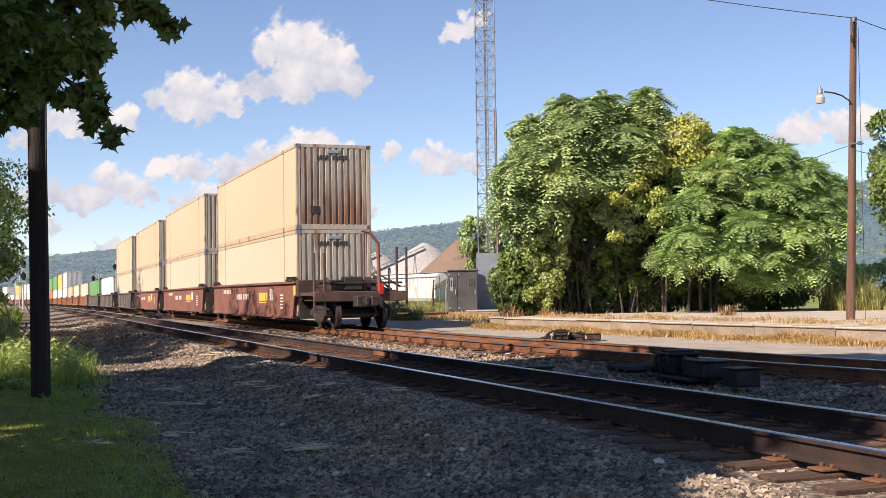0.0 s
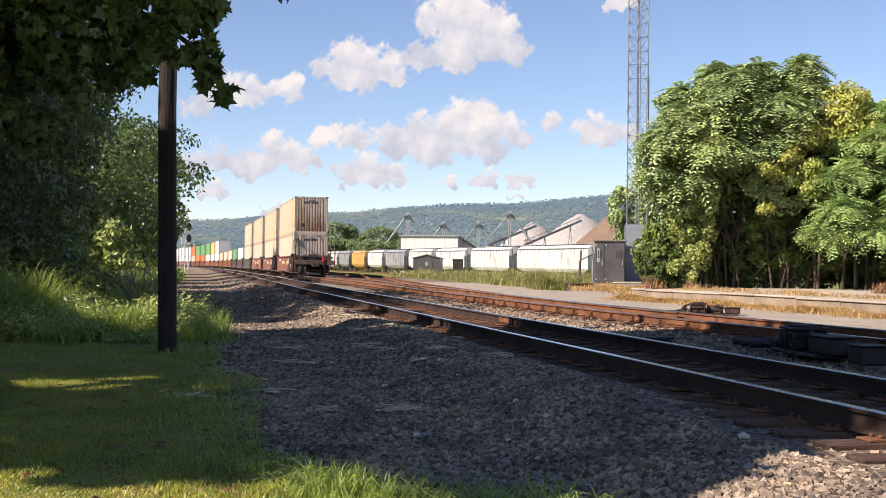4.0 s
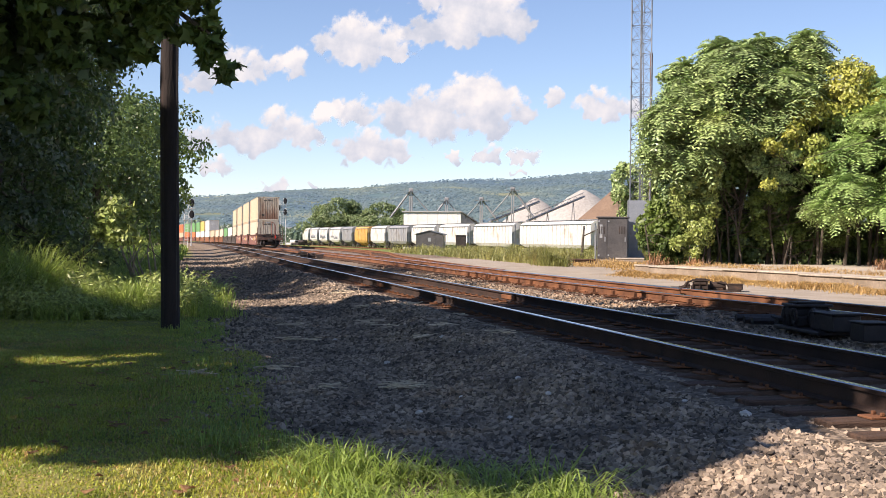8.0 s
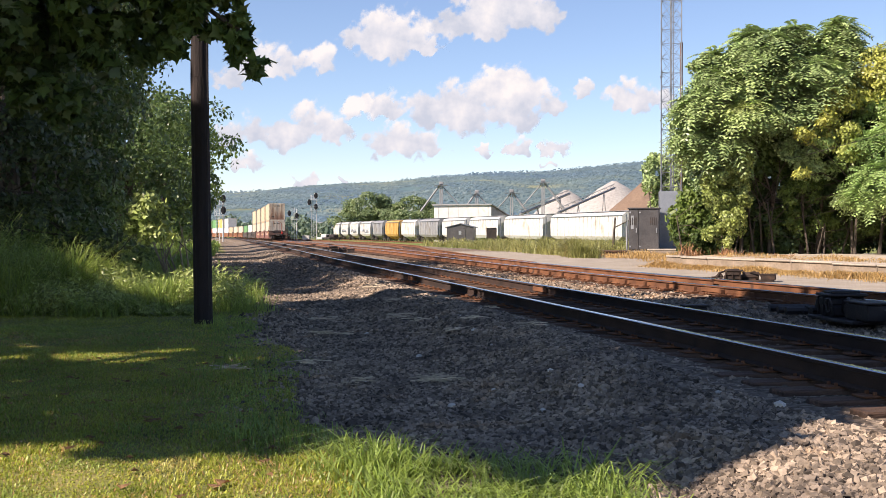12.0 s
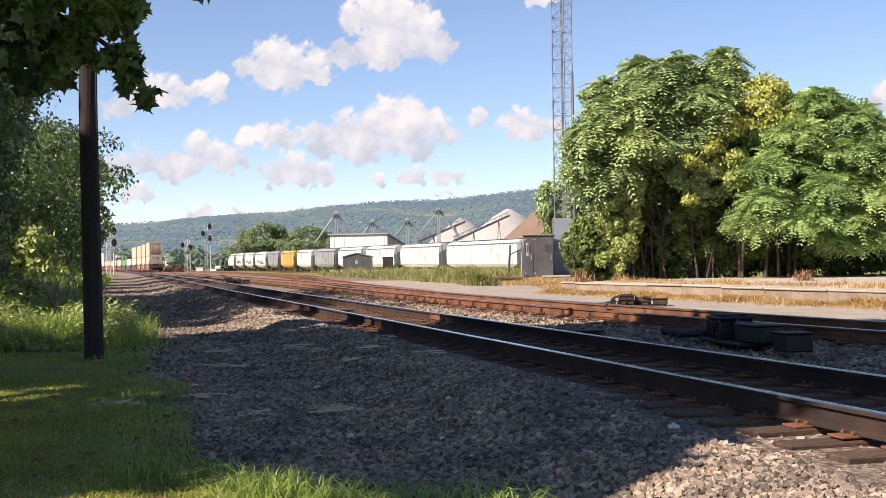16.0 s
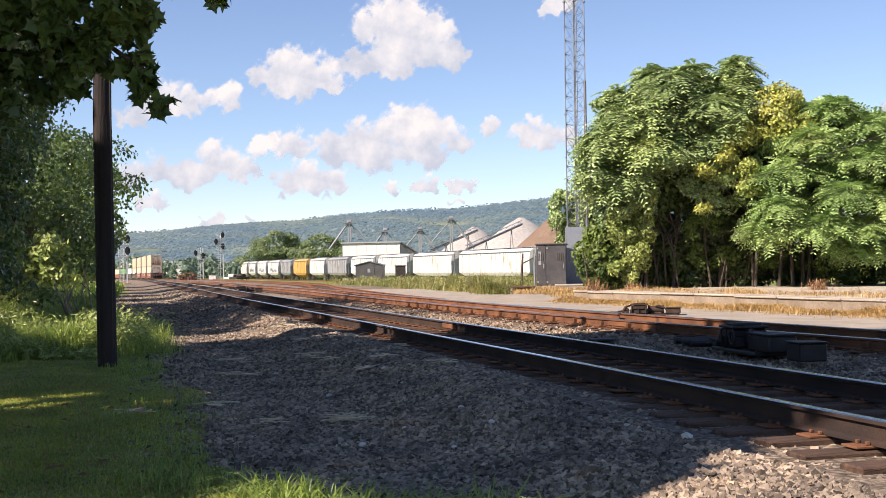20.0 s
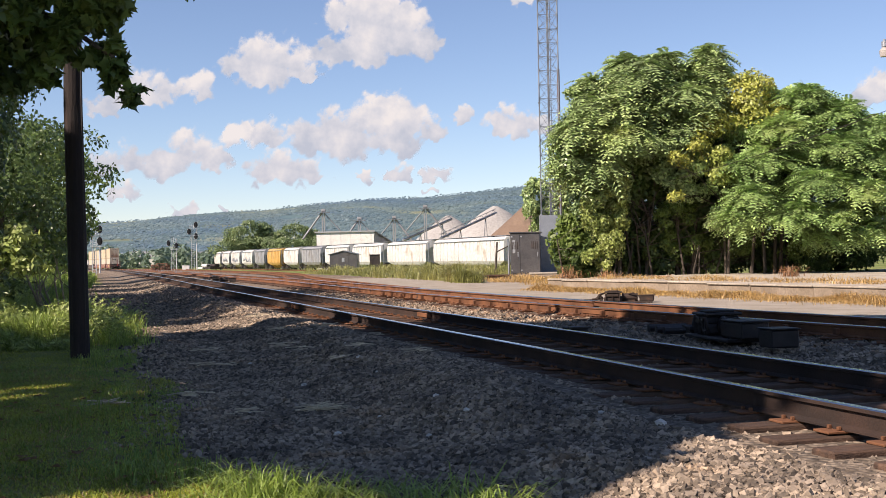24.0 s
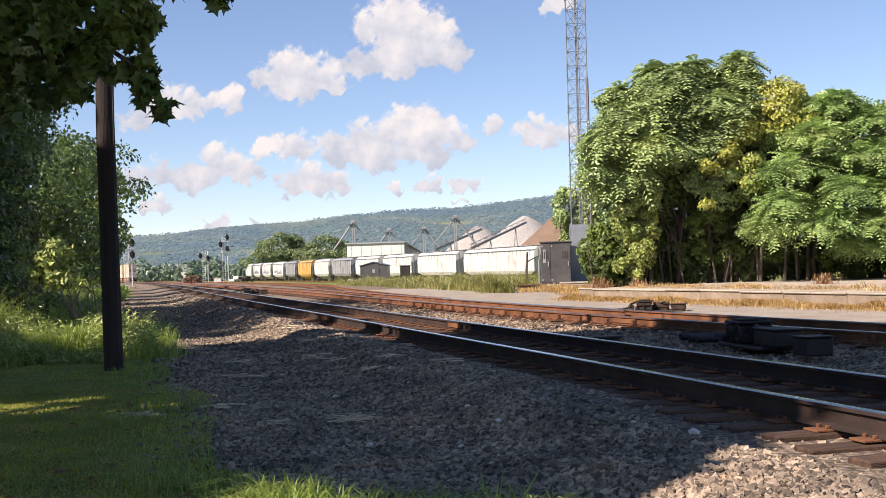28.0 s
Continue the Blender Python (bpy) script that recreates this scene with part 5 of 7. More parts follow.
# ---- the grain and salt works behind the yard ----
def works():
    b = thing("warehouse", "long white metal warehouse with a shallow roof", "warehouse", pose(-23.6, 262, -1.6, 0, 0, -14))
    L, D, E, R = 13.2, 17.0, 8.25, 5.4
    part("front_wall", boxes((0, L, 0, 0.2, 0, E)), M["white_steel"], b)
    # The end walls' grey stands in for the shade on the gable.
    for x in (0, L - 0.2):
        part("end_wall", extrude([(0.2, 0), (0.2, E), (D, R), (D, 0)], x, x + 0.2), M["works_grey"], b)
    part("back_wall", boxes((0.2, L - 0.2, D - 0.2, D, 0, R - 0.05)), M["works_grey"], b)
    part("roof", extrude([(-0.4, E + 0.02), (-0.4, E + 0.3), (D + 0.3, R + 0.3), (D + 0.3, R + 0.02)], -0.3, L + 0.3), M["works_grey"], b)
    for i in range(6):
        part("wall_seam", boxes((1 + i * 2.3, 1.06 + i * 2.3, -0.03, 0.0, 0.3, E - 0.2)), M["works_grey"], b)
    legs = [(-22.0, 262, 13.2, -1, 4.6), (-14.3, 266, 11.4, -1, 3.4), (-6.4, 262, 11.4, 1, 4.0), (0.5, 258, 13.5, 1, 5.0)]
    for x, y, h, s, reach in legs:
        e = thing("elevator_leg", "tall grey grain elevator leg with sloping spouts", "grain elevator", pose(x, y, -1.6), "grain elevator legs")
        part("leg", boxes((-0.36, -0.08, -0.25, 0.25, 0, h), (0.08, 0.36, -0.25, 0.25, 0, h), bevel=0.02), M["works_grey"], e)
        part("head", boxes((-0.5, 0.5, -0.4, 0.4, h - 0.3, h + 0.35), bevel=0.12), M["works_grey"], e)
        part("head_platform", boxes((-1.4, 1.4, -0.8, 0.8, h - 0.5, h - 0.4), *[(-1.4 + i * 0.93, -1.34 + i * 0.93, -0.8, -0.74, h - 0.4, h + 0.3) for i in range(4)]), M["galv_dark"], e)
        part("spout", rods(((0, 0, h), (s * reach, 0, h - reach * 1.35), 0.22), n=8), M["works_grey"], e)
        part("spout", rods(((0, 0, h - 0.3), (-s * reach * 0.9, 0.5, h - reach * 1.1), 0.12), n=8), M["works_grey"], e)
    for k, (x, y, r, h, mat, lab) in enumerate(((6.2, 292, 15, 12.6, "works_pale", "pale grey conical storage dome"), (17.2, 282, 18, 14.3, "works_pale", "large pale grey conical storage dome"),
                                                (24.6, 262, 15.5, 14.6, "works_brown", "brown conical stockpile of loose material"))):
        d = thing("storage_dome" if k < 2 else "stockpile", lab, "storage dome" if k < 2 else "stockpile", pose(x, y, -1.6))
        bm = bmesh.new()
        n = 28
        rings = [(r, 1.2), (r * 0.7, h * 0.37), (r * 0.4, h * 0.68), (r * 0.2, h * 0.88), (r * 0.09, h * 0.96), (0.6, h)] if k < 2 else [(r * 1.15, 0.0), (r * 0.8, h * 0.32), (r * 0.45, h * 0.64), (r * 0.12, h * 0.95), (0.4, h)]
        rows = [[bm.verts.new((q * math.cos(i * 2 * math.pi / n), q * math.sin(i * 2 * math.pi / n), z + (0.15 * noise.noise((q, i, k)) if k == 2 else 0))) for i in range(n)] for q, z in rings]
        for a, c in zip(rows, rows[1:]):
            for i in range(n):
                bm.faces.new((a[i], a[(i + 1) % n], c[(i + 1) % n], c[i]))
        bm.faces.new(rows[-1])
        part("cone", bm, M[mat], d)
        if k < 2:
            bm = bmesh.new()
            bmesh.ops.create_cone(bm, segments=n, radius1=r, radius2=r, depth=1.3, cap_ends=False, matrix=pose(0, 0, 0.6))
            part("ring_wall", bm, M["concrete"], d)
    for a, c in (((-4.5, 256, 4.6), (6.5, 268, 9.4)), ((3.5, 254, 4.8), (16.8, 272, 10.8))):
        g = thing("conveyor", "sloping grey conveyor gallery on trestle legs", "conveyor", None, "conveyor galleries")
        a, c = Vector(a), Vector(c)
        up = Vector((0, 0, 0.9))
        part("belt_deck", rods((a, c, 0.28), n=4), M["works_grey"], g)
        part("truss", rods((a + up, c + up, 0.08), *[(a.lerp(c, i / 9), a.lerp(c, (i + 0.5) / 9) + up, 0.05) for i in range(9)], *[(a.lerp(c, (i + 0.5) / 9) + up, a.lerp(c, (i + 1) / 9), 0.05) for i in range(9)], n=4), M["works_grey"], g)
        for f in (0.35, 0.8):
            q = a.lerp(c, f)
            part("trestle", rods((q, (q.x - 0.9, q.y, -1.6), 0.1), (q, (q.x + 0.9, q.y, -1.6), 0.1), n=5), M["works_grey"], g)


M["works_grey"] = surf("grey_works_steel", (0.22, 0.225, 0.23), (0.29, 0.295, 0.30), (0.2, 0.18, 0.165), 0.3, 4, 0.6, 0.2, 0)
M["works_pale"] = surf("pale_dome_roof", (0.30, 0.285, 0.265), (0.37, 0.355, 0.33), (0.25, 0.235, 0.215), 0.12, 2, 0.8, 0, 0)
M["works_brown"] = surf("brown_stockpile", (0.15, 0.10, 0.07), (0.19, 0.13, 0.09), (0.12, 0.085, 0.06), 0.2, 3, 0.95, 0, 0.3)
works()

# ---- trees, bushes, weeds and grass ----
def unit(v):
    return v / np.maximum(np.linalg.norm(v, axis=-1, keepdims=True), 1e-9)


def crown_points(blobs, n, rng, lumps=9, lump=0.42, low=-0.6, inner=0.45):
    """Places and outward ways on the lumpy skin of a crown made of ellipsoids (x, y, z, rx, ry, rz)."""
    P, O = [], []
    vol = np.array([b[3] * b[5] for b in blobs])
    for b, share in zip(blobs, vol / vol.sum()):
        c, r = np.array(b[:3]), np.array(b[3:])
        k = max(4, int(lumps * (0.5 + share * len(blobs) * 0.5)))
        d = unit(rng.normal(size=(k, 3)))
        d[:, 2] = np.where(d[:, 2] < low, -d[:, 2], d[:, 2])
        cc = c + d * r * rng.uniform(0.6, 0.88, (k, 1))
        rs = r * lump * rng.uniform(0.65, 1.15, (k, 1))
        m = int(n * share / k)
        for q, s in zip(cc, rs):
            u = unit(rng.normal(size=(m, 3)))
            u[:, 2] = np.where(rng.random(m) < 0.6, np.abs(u[:, 2]), u[:, 2])
            P.append(q + u * s * np.cbrt(rng.uniform(inner, 1.05, (m, 1))))
            O.append(unit(u + 0.5 * unit(P[-1] - c)))
    return np.concatenate(P), np.concatenate(O)


def fronds(P, D, rng, length=0.62, pairs=8, leaf=0.18, width=0.036, droop=0.4):
    """Feathered leaves from P along D: paired leaflets on a stalk that arches and droops."""
    n = len(P)
    up = np.tile([0, 0, 1.0], (n, 1))
    S = unit(np.cross(D, up + rng.normal(0, 0.25, (n, 3))))
    L = length * rng.uniform(0.65, 1.25, (n, 1))
    out = []
    for k in range(pairs):
        f = (k + 1) / pairs
        base = P + D * L * f - up * L * droop * f * f * 0.7
        way = unit(D - up * droop * f)
        for s in (-1, 1):
            l = leaf * (1.1 - 0.5 * abs(f - 0.45)) * rng.uniform(0.8, 1.2, (n, 1))
            tip = base + S * s * l + way * l * 0.35 - up * l * 0.22
            mid = base + (tip - base) * 0.45
            w = way * width
            out.append(np.stack([base, mid - w, tip, mid + w], 1))
    return np.concatenate(out)


def rosettes(P, O, rng, rays=9, flat=1.0, **kw):
    """Whorls of feathered leaves round the shoot tips at P, opening outwards and upwards."""
    n = len(P)
    A = unit(O * [0.55, 0.55, 0.3] + [0, 0, 0.75] + rng.normal(0, 0.18, (n, 3)))
    U = unit(np.cross(A, rng.normal(size=(n, 3))))
    W = np.cross(A, U)
    PP, DD = [], []
    for k in range(rays):
        a = 2 * np.pi * (k / rays) + rng.uniform(-0.35, 0.35, (n, 1))
        tilt = rng.uniform(0.05, 0.75, (n, 1)) / flat
        DD.append(unit((U * np.cos(a) + W * np.sin(a)) + A * tilt))
        PP.append(P - A * 0.05 * k * rng.uniform(0, 1, (n, 1)))
    return fronds(np.concatenate(PP), np.concatenate(DD), rng, **kw)


def simple_leaves(P, O, rng, size=0.13, aspect=0.55):
    n = len(P)
    Nn = unit(O + rng.normal(0, 0.55, (n, 3)))
    D = unit(np.cross(Nn, rng.normal(size=(n, 3))))
    D[:, 2] -= 0.35
    D = unit(D)
    S = unit(np.cross(Nn, D))
    s = size * rng.uniform(0.6, 1.35, (n, 1))
    return np.stack([P, P + D * s * 0.45 + S * s * aspect * 0.5, P + D * s, P + D * s * 0.45 - S * s * aspect * 0.5], 1)


def lobed_leaves(P, O, rng, size=0.15):
    """Maple leaves: a ten-cornered outline with five points."""
    n = len(P)
    Nn = unit(O * 0.5 + [0, 0, 0.5] + rng.normal(0, 0.5, (n, 3)))
    D = unit(np.cross(Nn, rng.normal(size=(n, 3))) + [0, 0, -0.55])
    S = unit(np.cross(Nn, D))
    s = size * rng.uniform(0.65, 1.3, (n, 1))
    ring = [(0, 0), (0.12, 0.34), (-0.08, 0.52), (0.28, 0.36), (0.42, 0.62), (0.58, 0.22), (1.0, 0.0), (0.58, -0.22), (0.42, -0.62), (0.28, -0.36), (-0.08, -0.52), (0.12, -0.34)]
    return np.stack([P + D * s * a + S * s * b for a, b in ring], 1)


# openings in the canopy, by the spots of sun that they leave on the ground (x, y, rx, ry)
GAPS = [(-4.45, 13.36, 0.84, 0.52), (-5.25, 13.73, 0.76, 0.49), (-5.5, 12.2, 0.92, 0.51), (-6.2, 13.6, 0.77, 0.48), (-3.4, 12.4, 0.67, 0.44),
        (-5.6, 25.8, 1.7, 1.45), (-4.2, 27.6, 1.0, 1.7), (-3.8, 30.0, 0.7, 1.2), (-6.4, 22.4, 1.2, 1.0), (-6.0, 23.7, 1.2, 0.9), (-7.3, 23.2, 1.1, 0.9), (-8.6, 24.8, 1.0, 0.8), (-1.4, 7.1, 1.6, 0.86), (0.45, 11.2, 0.42, 0.34), (1.0, 12.1, 0.42, 0.34)]
gap_rng = random.Random(31)
GAPS += [(gap_rng.uniform(-7.5, -2.6), gap_rng.uniform(9.5, 15.5), gap_rng.uniform(0.34, 0.6), gap_rng.uniform(0.26, 0.42)) for _ in range(22)]


def sunlit_through(P):
    """Drops the leaves that stand in the canopy's openings."""
    h = (P[:, 2] + 0.46) / SUN_WAY.z
    gx, gy = P[:, 0] - SUN_WAY.x * h, P[:, 1] - SUN_WAY.y * h
    keep = np.ones(len(P), bool)
    for x, y, a, b in GAPS:
        keep &= (((gx - x) / a) ** 2 + ((gy - y) / b) ** 2 > 1) | (P[:, 2] < 3.0)
    return keep




def branches(base, h, blobs, r, rng, forks=3):
    bm = bmesh.new()
    base = Vector(base)
    top = base + Vector((rng.uniform(-0.3, 0.3), rng.uniform(-0.3, 0.3), h * 0.5))
    rod(bm, base - Vector((0, 0, 0.2)), base + Vector((0, 0, 0.25)), r * 1.5, r * 1.1, 9)
    rod(bm, base + Vector((0, 0, 0.2)), top, r * 1.1, r * 0.7, 9)
    for b in blobs:
        c = Vector(b[:3])
        a = base.lerp(top, rng.uniform(0.55, 1.0))
        mid = a.lerp(c, 0.5) + Vector((rng.uniform(-0.3, 0.3), rng.uniform(-0.3, 0.3), 0.3))
        rod(bm, a, mid, r * 0.5, r * 0.35, 7)
        rod(bm, mid, c, r * 0.35, r * 0.18, 6)
        for _ in range(forks):
            d = Vector((rng.gauss(0, 1), rng.gauss(0, 1), rng.gauss(0.2, 0.7))).normalized()
            e = c + Vector((d.x * b[3], d.y * b[4], d.z * b[5])) * 0.75
            rod(bm, mid.lerp(c, rng.uniform(0.2, 1)), e, r * 0.16, r * 0.05, 5)
    return bm


def tree(name, label, category, base, h, blobs, r, n, mat, style, seed, group="", stems=1, **kw):
    rng, rr = np.random.RandomState(seed), random.Random(seed)
    t = thing(name, label, category, None, group)
    t.location = base
    loc = [(b[0] - base[0], b[1] - base[1], b[2] - base[2], *b[3:]) for b in blobs]
    for k in range(stems):
        o = (rr.uniform(-1.2, 1.2) * (stems > 1), rr.uniform(-0.6, 0.6) * (stems > 1), 0)
        part("trunk", branches(o, h, loc[k::stems] or loc[:1], r, rr, kw.get("forks", 3)), M["bark"], t)
    kw.pop("forks", 0)
    P, O = crown_points(loc, n, rng, kw.pop("lumps", 9), kw.pop("lump", 0.42), kw.pop("low", -0.6), kw.pop("inner", 0.45))
    keep = (P[:, 2] > kw.pop("floor", 0.02)) & sunlit_through(P + np.array(base))
    V = style(P[keep], O[keep], rng, **kw)
    part("crown", quads("crown", V, mat, V.shape[1]), None, t)
    return t


# beyond the lot: a thicket of sumac-like trees, one of them yellowing
tree("ailanthus_tree", "broad green tree with whorls of drooping feathery leaves", "tree", (8.8, 46.0, 0.1), 8.0,
     [(8.6, 45.0, 7.3, 1.5, 1.4, 0.9), (8.0, 44.9, 8.15, 0.6, 0.5, 0.35), (9.3, 45.0, 8.25, 0.5, 0.5, 0.3), (10.9, 45.2, 7.6, 0.7, 0.8, 0.7), (11.0, 45.2, 8.4, 0.5, 0.4, 0.3), (6.5, 44.8, 7.45, 0.4, 0.4, 0.25), (7.2, 44.6, 6.3, 1.2, 1.2, 0.95), (9.6, 44.6, 6.5, 1.2, 1.2, 0.9), (6.2, 44.8, 5.3, 0.95, 1.0, 1.0), (7.7, 44.2, 5.2, 1.1, 1.0, 0.75), (10.5, 44.9, 6.6, 1.0, 1.0, 0.9), (9.9, 44.5, 5.5, 0.8, 0.7, 0.6), (5.9, 44.9, 4.2, 0.7, 0.8, 0.8), (7.0, 44.6, 4.1, 0.8, 0.8, 0.6)],
     0.08, 1400, M["leaf_green"], rosettes, 11, "trees of the thicket", 3, lumps=11, lump=0.30, inner=0.4, low=-0.15, length=0.84, pairs=8, leaf=0.195, width=0.046, droop=0.75)
tree("yellowing_tree", "slender tree with yellowing small leaves", "tree", (11.6, 44.6, 0.1), 7.0,
     [(12.4, 44.2, 7.0, 0.8, 0.6, 0.7), (10.6, 43.6, 5.6, 0.7, 0.5, 0.6), (10.9, 43.5, 4.0, 0.7, 0.5, 0.7), (11.9, 44.0, 6.3, 0.9, 0.7, 0.6), (11.2, 43.8, 5.6, 0.7, 0.5, 0.5), (12.9, 44.0, 6.0, 0.8, 0.7, 0.6), (9.4, 43.4, 4.3, 0.42, 0.4, 0.38), (9.3, 43.4, 3.0, 0.28, 0.3, 0.28), (10.2, 43.6, 4.9, 0.4, 0.4, 0.4), (10.3, 44.2, 6.9, 0.45, 0.4, 0.35)],
     0.05, 12000, M["leaf_yellow"], simple_leaves, 12, "trees of the thicket", 2, size=0.13, lumps=9, lump=0.65)
tree("ailanthus_tree", "spreading bright green tree with layered feathery leaves", "tree", (14.6, 45.4, 0.1), 6.0,
     [(14.2, 44.0, 6.4, 1.0, 0.9, 0.65), (15.4, 44.0, 5.9, 1.0, 1.0, 0.6), (13.4, 43.6, 5.3, 1.2, 1.0, 0.6), (16.6, 44.0, 5.3, 1.1, 1.0, 0.6), (17.8, 44.2, 4.8, 0.8, 0.9, 0.5), (14.9, 43.4, 4.7, 1.3, 1.0, 0.6), (12.6, 43.4, 4.2, 1.1, 0.9, 0.6), (16.6, 43.6, 4.2, 1.3, 1.0, 0.5), (17.7, 43.8, 3.6, 0.7, 0.8, 0.6), (14.2, 43.0, 3.4, 1.3, 0.9, 0.5), (12.0, 43.0, 2.9, 0.8, 0.7, 0.5), (15.8, 43.0, 3.1, 1.1, 0.9, 0.45), (11.2, 42.8, 2.1, 0.5, 0.5, 0.4), (13.4, 42.8, 2.3, 0.9, 0.7, 0.4), (15.2, 42.8, 2.2, 0.8, 0.7, 0.35), (17.2, 43.4, 2.5, 0.7, 0.7, 0.5), (14.4, 43.0, 1.6, 0.8, 0.6, 0.35), (16.2, 43.2, 1.7, 0.7, 0.6, 0.35)],
     0.07, 1250, M["leaf_bright"], rosettes, 13, "trees of the thicket", 3, lumps=8, lump=0.34, inner=0.4, low=-0.15, flat=1.6, length=0.8, pairs=8, leaf=0.17, width=0.037, droop=0.5)
tree("young_tree", "green young tree growing through the yellowing one", "tree", (12.2, 45.0, 0.1), 6.6,
     [(12.7, 44.7, 6.7, 0.9, 0.6, 0.8), (11.6, 44.5, 5.9, 1.1, 0.6, 0.9), (12.6, 44.4, 5.2, 1.1, 0.7, 0.8), (10.8, 44.3, 4.5, 0.9, 0.6, 0.8), (11.4, 44.2, 3.4, 0.8, 0.6, 0.7), (14.0, 44.6, 6.6, 0.8, 0.6, 0.6)],
     0.06, 13000, M["leaf_bright"], simple_leaves, 27, "trees of the thicket", 2, size=0.13, lumps=9, lump=0.36)
# Dark leaf mass stands in for the shade inside the crowns.
tree("thicket_core", "inner growth of the thicket, dark leaves in place of shade", "bush", (11.0, 46.6, 0.1), 5.0,
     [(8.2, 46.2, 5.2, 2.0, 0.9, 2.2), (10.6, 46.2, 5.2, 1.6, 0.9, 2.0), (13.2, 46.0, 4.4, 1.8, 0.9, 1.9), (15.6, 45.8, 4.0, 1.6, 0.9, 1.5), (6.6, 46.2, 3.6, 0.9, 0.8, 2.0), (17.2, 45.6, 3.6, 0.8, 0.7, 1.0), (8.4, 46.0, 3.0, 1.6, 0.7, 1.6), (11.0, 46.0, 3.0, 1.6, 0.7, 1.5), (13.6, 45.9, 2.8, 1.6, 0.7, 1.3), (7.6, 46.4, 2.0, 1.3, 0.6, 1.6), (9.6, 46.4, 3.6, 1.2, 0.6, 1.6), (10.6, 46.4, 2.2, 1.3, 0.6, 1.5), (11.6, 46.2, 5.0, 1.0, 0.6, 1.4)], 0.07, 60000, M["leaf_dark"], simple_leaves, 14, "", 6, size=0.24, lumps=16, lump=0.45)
# Darker leaf than the crowns, in place of shade below them.
tree("understory_bush", "understory bushes below the thicket, dark in place of shade", "bush", (11.0, 47.0, 0.1), 2.2,
     [(x, 47.2 + 0.4 * math.sin(x), 1.25, 1.05, 0.7, 1.4) for x in (6.2, 7.4, 8.6, 9.8, 11.0, 12.2, 13.4, 14.6, 15.8)], 0.04, 40000, M["leaf_mid"], simple_leaves, 28, "", 7, size=0.2, lumps=16, lump=0.45, low=-0.9)
tree("thicket_shrub", "leafy green saplings filling the thicket's front", "bush", (9.0, 45.6, 0.1), 4.0,
     [(6.3, 44.9, 3.6, 0.8, 0.6, 0.9), (7.3, 45.0, 3.3, 0.6, 0.5, 0.8), (9.2, 45.0, 3.9, 0.6, 0.5, 0.8), (10.2, 44.9, 3.6, 0.8, 0.6, 1.0), (11.0, 44.6, 4.3, 0.8, 0.6, 0.7), (8.8, 45.2, 4.8, 0.9, 0.6, 0.6), (12.8, 44.6, 3.4, 0.9, 0.6, 0.7), (11.6, 44.6, 2.2, 0.8, 0.5, 0.6), (14.2, 44.4, 2.4, 1.0, 0.5, 0.6), (16.0, 44.4, 2.2, 0.9, 0.5, 0.6), (13.0, 44.8, 5.4, 0.8, 0.6, 0.7), (7.5, 44.4, 5.9, 0.8, 0.6, 0.5), (9.1, 44.6, 6.8, 0.8, 0.6, 0.6), (10.2, 44.4, 6.0, 0.7, 0.5, 0.6), (6.3, 44.6, 6.2, 0.6, 0.5, 0.6), (5.8, 44.8, 6.9, 0.4, 0.4, 0.5), (15.0, 43.8, 5.5, 0.9, 0.6, 0.5), (16.6, 43.6, 4.8, 0.8, 0.6, 0.5)], 0.04, 46000, M["leaf_green"], simple_leaves, 41, "", 5, size=0.135, lumps=9, lump=0.38)
# Added dark filler where only shade lies under the canopy.
tree("low_hedge", "low growth along the thicket's foot, dark leaves in place of shade", "bush", (11.5, 46.2, 0.1), 0.8,
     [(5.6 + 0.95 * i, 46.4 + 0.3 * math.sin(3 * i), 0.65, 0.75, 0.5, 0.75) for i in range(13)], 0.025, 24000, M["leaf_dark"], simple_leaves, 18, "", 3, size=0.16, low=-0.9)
tree("thicket_shrub", "small-leaved green shrubs at the edge of the thicket", "bush", (6.4, 45.2, 0.1), 3.0,
     [(6.6, 44.7, 2.9, 0.7, 0.6, 0.9), (6.9, 44.6, 1.5, 0.7, 0.5, 1.0), (5.9, 44.8, 4.2, 0.5, 0.5, 0.6), (7.2, 44.8, 2.4, 0.6, 0.5, 0.7), (6.0, 44.7, 5.2, 0.5, 0.5, 0.6), (7.3, 44.6, 3.4, 0.6, 0.5, 0.7), (6.4, 44.6, 2.0, 0.45, 0.4, 0.7), (6.6, 44.7, 0.7, 0.6, 0.4, 0.6), (6.1, 44.7, 3.5, 0.4, 0.4, 0.6)], 0.03, 24000, M["leaf_shrub"], simple_leaves, 19, "", 4, size=0.12, lumps=12, lump=0.36)
# Duller leaf chosen so these low shrubs read as shaded.
tree("thicket_shrub", "green shrubs in the shade of the thicket", "bush", (10.2, 45.4, 0.1), 2.4,
     [(9.7, 45.2, 2.3, 0.75, 0.5, 0.7), (9.2, 45.8, 1.1, 0.7, 0.5, 0.8), (10.6, 45.8, 1.3, 0.6, 0.5, 0.7), (12.4, 45.8, 1.2, 0.8, 0.4, 0.7), (14.4, 45.7, 1.0, 0.8, 0.4, 0.6)], 0.03, 9000, M["leaf_mid"], simple_leaves, 29, "", 4, size=0.13, lumps=10, lump=0.36)
tree("bush", "pale green bush behind the mast", "bush", (4.9, 67.5, 0.0), 3.6,
     [(6.6, 67.8, 3.9, 1.0, 1.0, 1.3), (7.4, 67.8, 2.4, 1.2, 1.2, 2.0), (8.6, 67.5, 2.8, 1.4, 1.2, 2.6)], 0.07, 16000, M["leaf_green"], simple_leaves, 15, "", 3, size=0.2)
